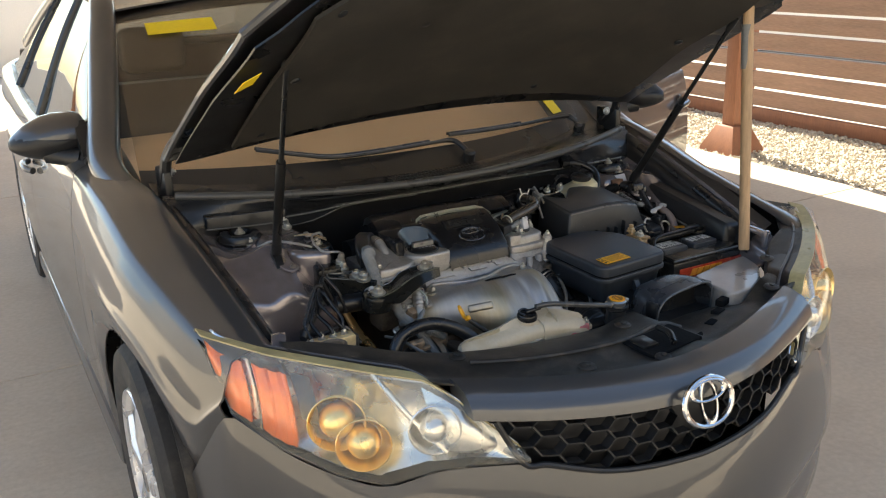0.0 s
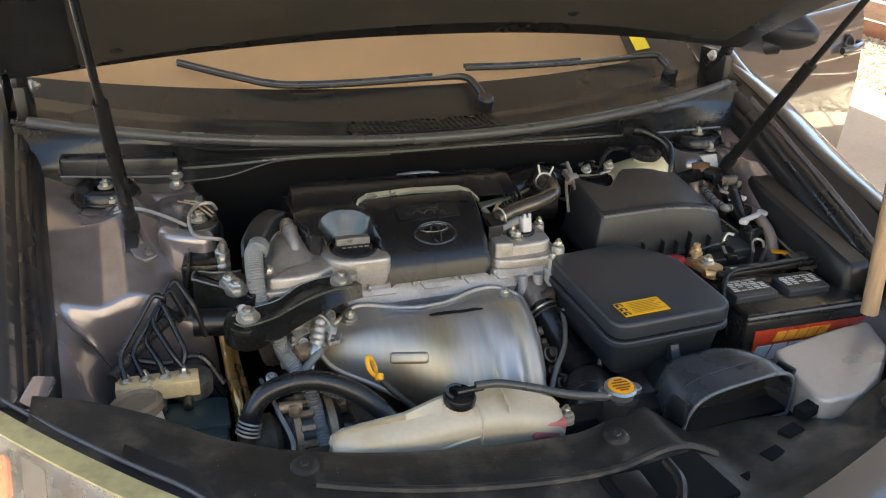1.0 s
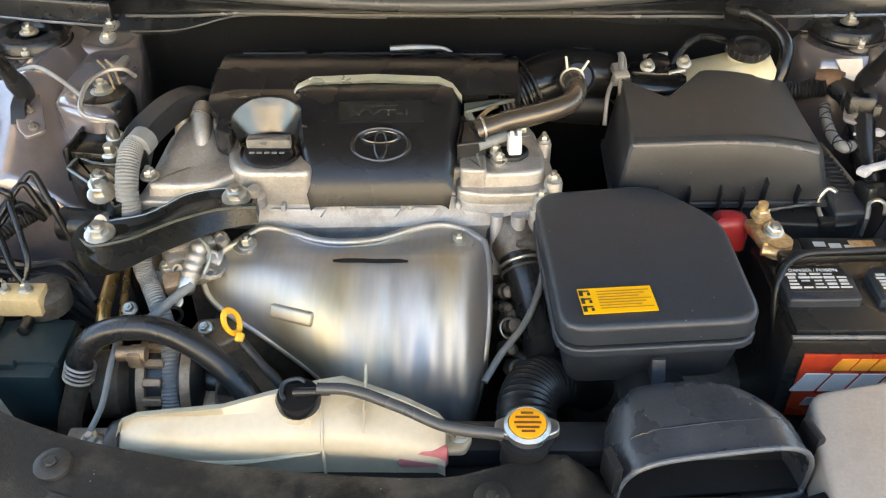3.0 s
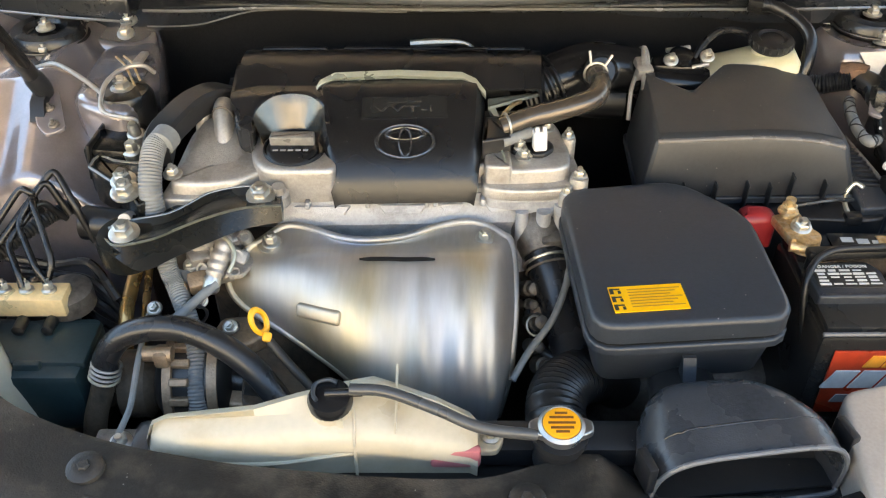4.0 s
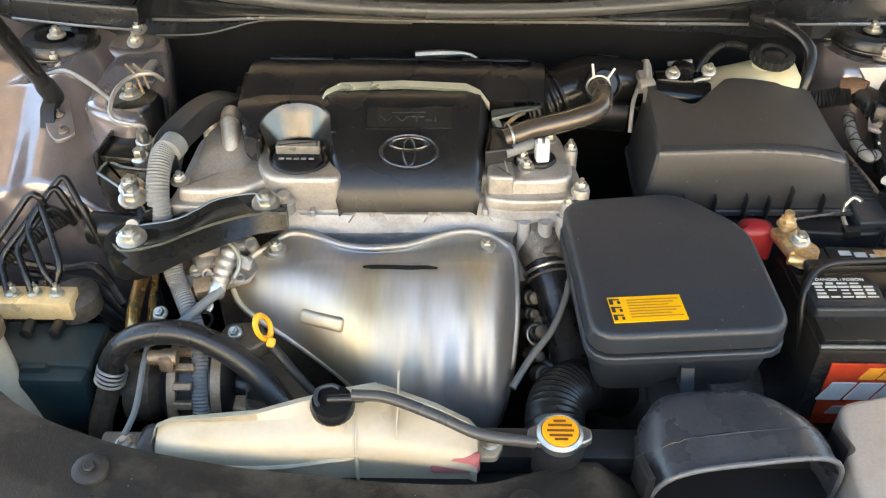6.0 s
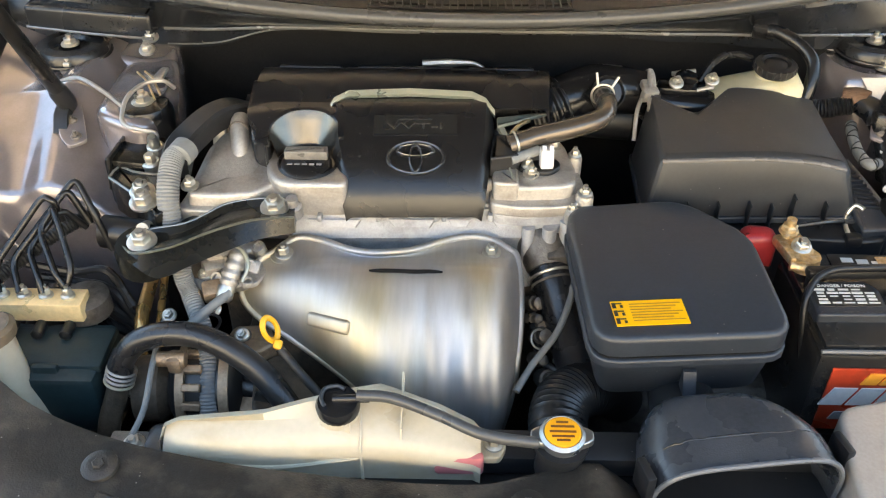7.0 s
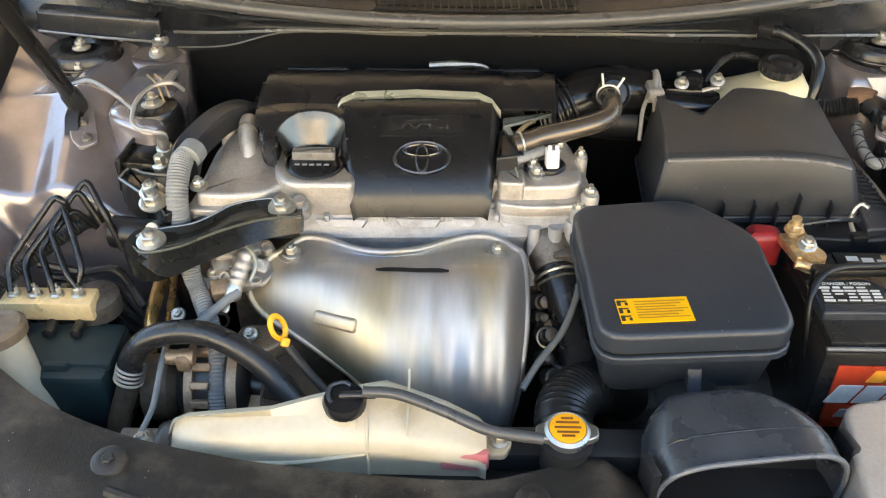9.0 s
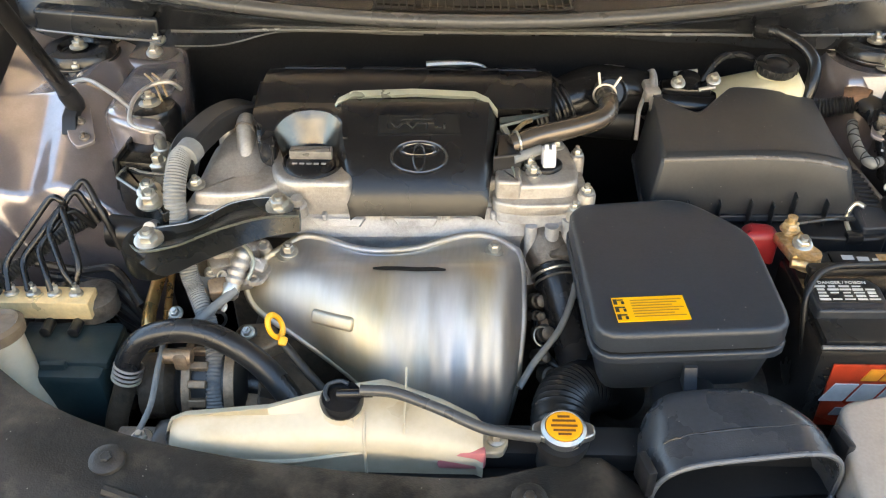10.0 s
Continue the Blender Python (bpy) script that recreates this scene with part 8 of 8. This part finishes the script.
    part("thin_pipe", tube([(-0.354, 0.680, 0.700), (-0.350, 0.625, 0.715), (-0.345, 0.598, 0.715), (-0.341, 0.565, 0.715), (-0.334, 0.519, 0.715), (-0.333, 0.495, 0.714), (-0.339, 0.463, 0.708)], 0.0034, 8), CONDUIT, lines)
    part("pipe", tube([(-0.384, 0.836, 0.846), (-0.385, 0.840, 0.860), (-0.398, 0.837, 0.866), (-0.420, 0.843, 0.868), (-0.430, 0.856, 0.874), (-0.431, 0.890, 0.884), (-0.418, 0.923, 0.887), (-0.396, 0.934, 0.886), (-0.386, 0.945, 0.87)], 0.0030, 8), ALLOY_CAST, lines, "bent bright metal pipe")
    # Not a pipe: a pale tube put where the apron's crease catches light.
    part("apron_highlight", tube([(-0.545, 0.955, 0.872), (-0.512, 0.942, 0.884), (-0.470, 0.912, 0.880), (-0.436, 0.884, 0.872)], 0.0030, 8), ALLOY_CAST, lines, "pale tube standing in for the highlight on the apron crease")
    part("service_valve", lathe([(0.007, 0), (0.007, 0.016), (0.005, 0.022)], (-0.386, 0.834, 0.842), (0, -0.3, 1), 14), ZINC, lines)
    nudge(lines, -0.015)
    cd = thing("engine_loom", "ribbed grey wiring conduit down the engine's end", "wiring", (-0.34, 0.70, 0.55))
    part("conduit", tube([(-0.338, 0.792, 0.864), (-0.347, 0.777, 0.863), (-0.3495, 0.757, 0.852), (-0.350, 0.737, 0.830), (-0.349, 0.727, 0.800), (-0.349, 0.722, 0.78)], 0.0135, 16, 16, ripple=0.045, wave=1), CONDUIT, cd)
    part("collar", lathe([(0.0165, -0.010), (0.0165, 0.008), (0.013, 0.010)], (-0.340, 0.788, 0.864), (-0.3, -1, -0.1), 20), CONDUIT, cd)
    part("conduit", tube([(-0.330, 0.700, 0.790), (-0.328, 0.676, 0.768), (-0.320, 0.665, 0.745), (-0.303, 0.634, 0.728), (-0.291, 0.607, 0.700), (-0.286, 0.568, 0.672), (-0.284, 0.545, 0.64)], 0.0112, 14, 22, ripple=0.05, wave=1), CONDUIT, cd)
    part("cable_tie", ring_of((-0.295, 0.638, 0.720), (0.4, -0.8, 0), 0.0135, 0.002), PLASTIC, cd)
    part("branch", tube([(-0.298, 0.625, 0.722), (-0.272, 0.610, 0.715), (-0.246, 0.606, 0.700)], 0.0075, 12, 16, ripple=0.09, wave=1), CONDUIT, cd)
    nudge(cd, -0.012)
    # strut feet
    for s in (-1, 1):
        base = Vector((-0.533, 0.900, 0.872)) if s < 0 else Vector((0.567, 0.940, 0.872))
        top = Vector((-0.558, 0.650, 1.330)) if s < 0 else Vector((0.595, 0.628, 1.330))
        o = base - Vector((s * 0.522, 0.906, 0.872))
        st = thing("gas_strut", "black gas strut holding the bonnet", "gas strut", base, "bonnet gas struts")
        d = (top - base)
        mid = base + d * 0.52
        part("cylinder", rod(base + d * 0.03, mid, 0.0105, 18), BLACK_STEEL, st)
        part("piston_rod", rod(mid, top - d * 0.02, 0.0058, 12), BLACK_STEEL, st)
        part("end_socket", lathe([(0.010, -0.012), (0.013, 0.0), (0.013, 0.022), (0.011, 0.03)], base, d, 14), PLASTIC, st)
        part("end_socket", lathe([(0.006, -0.03), (0.009, -0.01), (0.009, 0.012)], top, d, 14), PLASTIC, st)
        part("ball_stud", rod(base, base + Vector((0, 0.01, -0.045)), 0.006), ZINC, st)
        part("foot_plate", turned(slab([(s * 0.548, 0.925), (s * 0.510, 0.925), (s * 0.484, 0.858), (s * 0.506, 0.846), (s * 0.522, 0.862)], 0.838, 0.8425, 0.001, 0.008, tilt=lambda x, y: 0.30 * (y - 0.86)), Matrix.Translation(o)), BAY_PAINT, st)
        part("foot_bolt", hexbolt(Vector((s * 0.500, 0.863, 0.843)) + o, (0, -0.3, 1), 0.005, 0.007, 0.005), ALLOY_DIRTY, st)
        part("foot_bolt", hexbolt(Vector((s * 0.512, 0.890, 0.851)) + o, (0, -0.3, 1), 0.004, 0.006, 0.004), ALLOY_DIRTY, st)
        part("foot_arm", loft([[Vector((s * (0.524 + dx), y, z)) + o for y, z in ((0.915, 0.872), (0.918, 0.848), (0.880, 0.838), (0.872, 0.842), (0.886, 0.862))] for dx in (-0.008, 0.010)]), BLACK_STEEL, st)
    part("foot_web", loft([[Vector((x, y - d, z)) for x, y, z in ((0.548, 1.002, 0.872), (0.584, 1.002, 0.874), (0.594, 0.974, 0.812), (0.582, 0.974, 0.812), (0.566, 0.985, 0.845))] for d in (0.0, 0.003)]), SHELF, st, "pale painted foot web")
    # wooden prop at the left wing
    solo("prop_stick", tube([(0.577, 0.520, 0.772), (0.579, 0.540, 1.0), (0.580, 0.556, 1.20), (0.582, 0.574, 1.425)], [0.0135, 0.013, 0.0135, 0.013], 12), WOOD, "bare wooden stick propping the bonnet", "stick")
    solo("stick_sleeve", tube([(0.5802, 0.560, 1.225), (0.5804, 0.563, 1.265), (0.5806, 0.568, 1.33)], 0.0145, 12), CONDUIT, "grey tape round the wooden stick", "tape")


BRASS_CAP = material("worn brown cap", (0.20, 0.15, 0.10), 0.5, 0.2, 0.3, 80, 15, 0.2, 300)
build_right_side()


# ---- left side of the bay: brake fluid bottle, wiring, hoses ----
def build_left_side():
    bf = thing("brake_fluid_bottle", "yellowed brake fluid bottle with a black screw cap", "fluid bottle", (0.40, 1.01, 0.80))
    part("bottle", loft([[Vector((p.x, p.y, z + 0.25 * max(0, p.x - 0.34) * (z > 0.82))) for p in rounded(pts, 0.012)] for z, pts in ((0.790, ((0.318, 0.955), (0.335, 1.03), (0.462, 1.03), (0.458, 0.955))), (0.842, ((0.318, 0.960), (0.335, 1.03), (0.462, 1.03), (0.458, 0.960))), (0.854, ((0.330, 0.972), (0.345, 1.024), (0.456, 1.024), (0.452, 0.972))), (0.856, ((0.340, 0.980), (0.350, 1.018), (0.450, 1.018), (0.446, 0.980))))]), BOTTLE, bf, "", 50)
    part("neck", lathe([(0.024, -0.03), (0.024, 0.006)], (0.425, 1.002, 0.880), (0, -0.1, 1), 24), BOTTLE, bf)
    cap = part("screw_cap", lathe([(0.0275, 0.0), (0.029, 0.003), (0.028, 0.012), (0.020, 0.015), (0.016, 0.012), (0.010, 0.016)], (0.425, 1.002, 0.880), (0, -0.1, 1), 32), PLASTIC, bf)
    for k in range(20):
        a = 2 * math.pi * k / 20
        part("grip_rib", box((0.425 + 0.0285 * math.cos(a), 1.002 + 0.0285 * math.sin(a), 0.886), (0.003, 0.003, 0.010), 0.0008, (0, 0, math.degrees(a)), 1), PLASTIC, cap)
    part("band", tube([(0.318, 0.990, 0.845), (0.330, 1.005, 0.870), (0.350, 1.018, 0.890), (0.375, 1.028, 0.892), (0.40, 1.03, 0.885)], 0.005, 8), RUBBER, bf)
    dh = thing("cowl_drain_hose", "black ribbed drain hose below the cowl", "hose", (0.46, 1.05, 0.86))
    part("hose", tube([(0.420, 1.050, 0.918), (0.436, 1.043, 0.918), (0.462, 1.022, 0.908), (0.476, 1.002, 0.892), (0.473, 0.985, 0.868), (0.466, 0.975, 0.845)], 0.0092, 14, 14, ripple=0.03, wave=1), GLOSS_BLACK, dh)
    part("mouth", box((0.420, 1.062, 0.918), (0.034, 0.030, 0.024), 0.005, (20, 0, -20)), RUBBER, dh)
    lm = thing("left_loom", "black wiring loom with white-braided branches", "wiring", (0.55, 0.87, 0.70))
    part("ribbed_sleeve", tube([(0.478, 0.978, 0.836), (0.494, 0.969, 0.840), (0.512, 0.965, 0.846), (0.528, 0.962, 0.850)], 0.0125, 14, 10, ripple=0.09, wave=1), PLASTIC, lm)
    part("tape", tube([(0.520, 0.976, 0.852), (0.534, 0.969, 0.856), (0.546, 0.960, 0.856)], 0.0155, 14), RUSTY, lm, "worn brown tape")
    part("trunk", tube([(0.540, 0.963, 0.852), (0.552, 0.935, 0.850), (0.557, 0.905, 0.838), (0.556, 0.880, 0.822), (0.556, 0.850, 0.800), (0.560, 0.80, 0.77)], [0.015, 0.018, 0.018, 0.016, 0.014, 0.012], 16), GLOSS_BLACK, lm)
    part("plug", join(box((0.556, 0.922, 0.850), (0.034, 0.058, 0.026), 0.005, (-14, 0, -10)), box((0.572, 0.905, 0.846), (0.014, 0.030, 0.020), 0.003, (-14, 0, -10))), GLOSS_BLACK, lm, "black connector block")
    strap = [(0.524, 0.940, 0.832), (0.519, 0.922, 0.830), (0.515, 0.895, 0.827), (0.515, 0.868, 0.824), (0.522, 0.852, 0.822), (0.535, 0.862, 0.818), (0.552, 0.884, 0.806), (0.560, 0.900, 0.790)]
    part("braid", tube(strap, 0.0072, 12, 16), CONDUIT, lm, "pale braided sleeve")
    core = spline(strap, 12)
    for turn in (1, -1):
        wrap = []
        for k in range(1, len(core) - 1):
            e = frame_of(core[k + 1] - core[k - 1])
            a = turn * k * 0.55
            wrap.append(core[k] + (e @ Vector((math.cos(a), math.sin(a), 0))) * 0.0072)
        part("braid_thread", tube(wrap, 0.0010, 5, 2), PLASTIC, lm, "dark braid thread")
    part("wire_clip", join(box((0.561, 0.880, 0.826), (0.040, 0.010, 0.008), 0.003, (0, 0, 9)), box((0.556, 0.893, 0.829), (0.018, 0.020, 0.010), 0.004, (0, 0, -20)), box((0.579, 0.886, 0.824), (0.012, 0.014, 0.008), 0.003, (0, 0, 30))), PALE_PLASTIC, lm, "white plastic wiring clip")
    part("plug", box((0.564, 0.866, 0.802), (0.036, 0.034, 0.030), 0.006, (-10, 0, 12)), GLOSS_BLACK, lm, "blue-black connector")
    part("wire_clip", join(box((0.566, 0.829, 0.810), (0.056, 0.010, 0.008), 0.003, (0, 0, 22)), box((0.540, 0.818, 0.808), (0.018, 0.016, 0.010), 0.004, (0, 0, 40)), box((0.594, 0.840, 0.811), (0.014, 0.020, 0.010), 0.004, (0, 0, 10))), PALE_PLASTIC, lm, "white bone-shaped wiring clip")
    part("plug", box((0.558, 0.812, 0.780), (0.044, 0.032, 0.030), 0.006, (-12, 0, 18)), GLOSS_BLACK, lm, "blue-black connector")
    part("hose", tube([(0.594, 0.892, 0.798), (0.592, 0.862, 0.802), (0.587, 0.829, 0.800), (0.585, 0.797, 0.788), (0.586, 0.780, 0.760), (0.587, 0.770, 0.72)], 0.0105, 14), TAUPE, lm, "taupe taped hose")
    part("red_wire", tube([(0.596, 0.925, 0.802), (0.601, 0.898, 0.802), (0.603, 0.870, 0.800)], 0.0032, 8), RUST_WIRE, lm)
    part("loom_clip", tube([(0.540, 0.776, 0.764), (0.545, 0.790, 0.778), (0.556, 0.792, 0.782), (0.562, 0.784, 0.780), (0.558, 0.772, 0.774)], 0.0026, 8), ZINC, lm, "bright wire clip")
    # the fuse box follows the wing, its lid falling towards the nose
    fb = thing("fuse_box", "black plastic fuse box along the wing, pale lower rim", "fuse box", (0.615, 0.77, 0.68))
    ztop = lambda y: 0.812 + 0.16 * (y - 0.614)
    lid_ring = lambda y, d: [Vector((x, y, ztop(y) + z)) for x, z in ((0.600 + d, -0.058), (0.602 + d, -0.008 - d), (0.609 + d, -d), (0.646, -d), (0.646, -0.058))]
    part("box_lid", loft([lid_ring(0.604, 0.010), lid_ring(0.610, 0.003), lid_ring(0.618, 0.0), lid_ring(0.76, 0.0), lid_ring(0.905, 0.0), lid_ring(0.918, 0.003), lid_ring(0.925, 0.010)]), PLASTIC, fb)
    part("lid_rim", tube([(0.600, 0.925, ztop(0.925) - 0.060), (0.598, 0.90, ztop(0.90) - 0.060), (0.598, 0.76, ztop(0.76) - 0.060), (0.598, 0.62, ztop(0.62) - 0.060), (0.604, 0.603, ztop(0.603) - 0.060)], 0.0028, 8), AIRBOX_EDGE, fb, "pale line along the rim")
    part("box_body", loft([[Vector((x, y, z)) for x, z in ((0.606, 0.66), (0.604, ztop(y) - 0.060), (0.644, ztop(y) - 0.060), (0.644, 0.66))] for y in (0.760, 0.918)]), PLASTIC, fb)
    part("box_foot", loft([[Vector((x, y, z)) for x, z in ((0.626, 0.70), (0.624, ztop(y) - 0.060), (0.644, ztop(y) - 0.060), (0.644, 0.70))] for y in (0.612, 0.758)]), PLASTIC, fb)
    part("orange_tag", join(box((0.578, 0.752, 0.772), (0.030, 0.020, 0.003), 0.001, (-8, 0, -25)), box((0.592, 0.738, 0.771), (0.026, 0.018, 0.003), 0.001, (0, 0, 10))), ORANGE, lm, "orange plastic tag")
    # odd cables low in the middle
    cb = thing("engine_cables", "thin dark cables and fittings beside the heat shield", "wiring", (0.12, 0.66, 0.55))
    part("cable", tube([(0.178, 0.668, 0.712), (0.165, 0.625, 0.70), (0.135, 0.58, 0.68), (0.105, 0.555, 0.655), (0.09, 0.55, 0.62)], 0.0045, 8), CONDUIT, cb)
    part("cable", tube([(0.105, 0.72, 0.70), (0.115, 0.68, 0.66), (0.13, 0.66, 0.62), (0.12, 0.62, 0.58)], 0.008, 10), RUBBER, cb)
    part("fitting", lathe([(0.014, -0.02), (0.014, 0.01), (0.010, 0.012)], (0.112, 0.680, 0.665), (0.2, -1, 0.5), 16), ALLOY_DIRTY, cb)
    part("fitting", lathe([(0.012, -0.02), (0.012, 0.012), (0.008, 0.014)], (0.135, 0.635, 0.64), (0.1, -0.8, 0.6), 16), ZINC, cb)
    part("fitting", box((0.112, 0.605, 0.61), (0.03, 0.03, 0.03), 0.006, (20, 10, 0)), RUSTY, cb)
    part("pale_cable", tube([(0.128, 0.735, 0.728), (0.130, 0.712, 0.727), (0.127, 0.690, 0.722), (0.108, 0.645, 0.708), (0.078, 0.605, 0.695), (0.058, 0.575, 0.68)], 0.0042, 10), CONDUIT, cb)
    part("pale_strip", box((0.133, 0.720, 0.732), (0.006, 0.034, 0.003), 0.001, (-20, 0, -8)), CONDUIT, cb)
    for x, y, z, r in ((0.088, 0.708, 0.700, 0.008), (0.086, 0.690, 0.690, 0.006), (0.094, 0.668, 0.682, 0.009), (0.090, 0.640, 0.668, 0.007), (0.10, 0.62, 0.655, 0.009)):
        part("small_fitting", lathe([(r * 1.3, -0.02), (r * 1.3, 0), (r, 0.002), (r, 0.012), (r * 0.6, 0.014)], (x, y, z), (0.3, -0.7, 0.6), 10), ALLOY_DIRTY, cb)
    part("bracket_bit", box((0.098, 0.680, 0.684), (0.022, 0.016, 0.010), 0.002, (30, 10, 20)), ALLOY_TAN, cb)
    part("spring_ring", ring_of((0.090, 0.655, 0.688), (0.4, -0.6, 0.7), 0.012, 0.0014), ZINC, cb)
    part("dark_pipe", tube([(0.083, 0.700, 0.69), (0.088, 0.665, 0.67), (0.10, 0.64, 0.66), (0.125, 0.625, 0.655)], 0.006, 10), RUBBER, cb)
    part("ring_clip", ring_of((0.125, 0.655, 0.652), (0.2, -0.8, 0.6), 0.016, 0.0016), ZINC, cb)
    gb = thing("gearbox", "grimy cast gearbox below the filter box", "gearbox", (0.30, 0.78, 0.34))
    part("casing", box((0.30, 0.78, 0.48), (0.30, 0.28, 0.24), 0.04, seg=3), ALLOY_DIRTY, gb)


build_left_side()
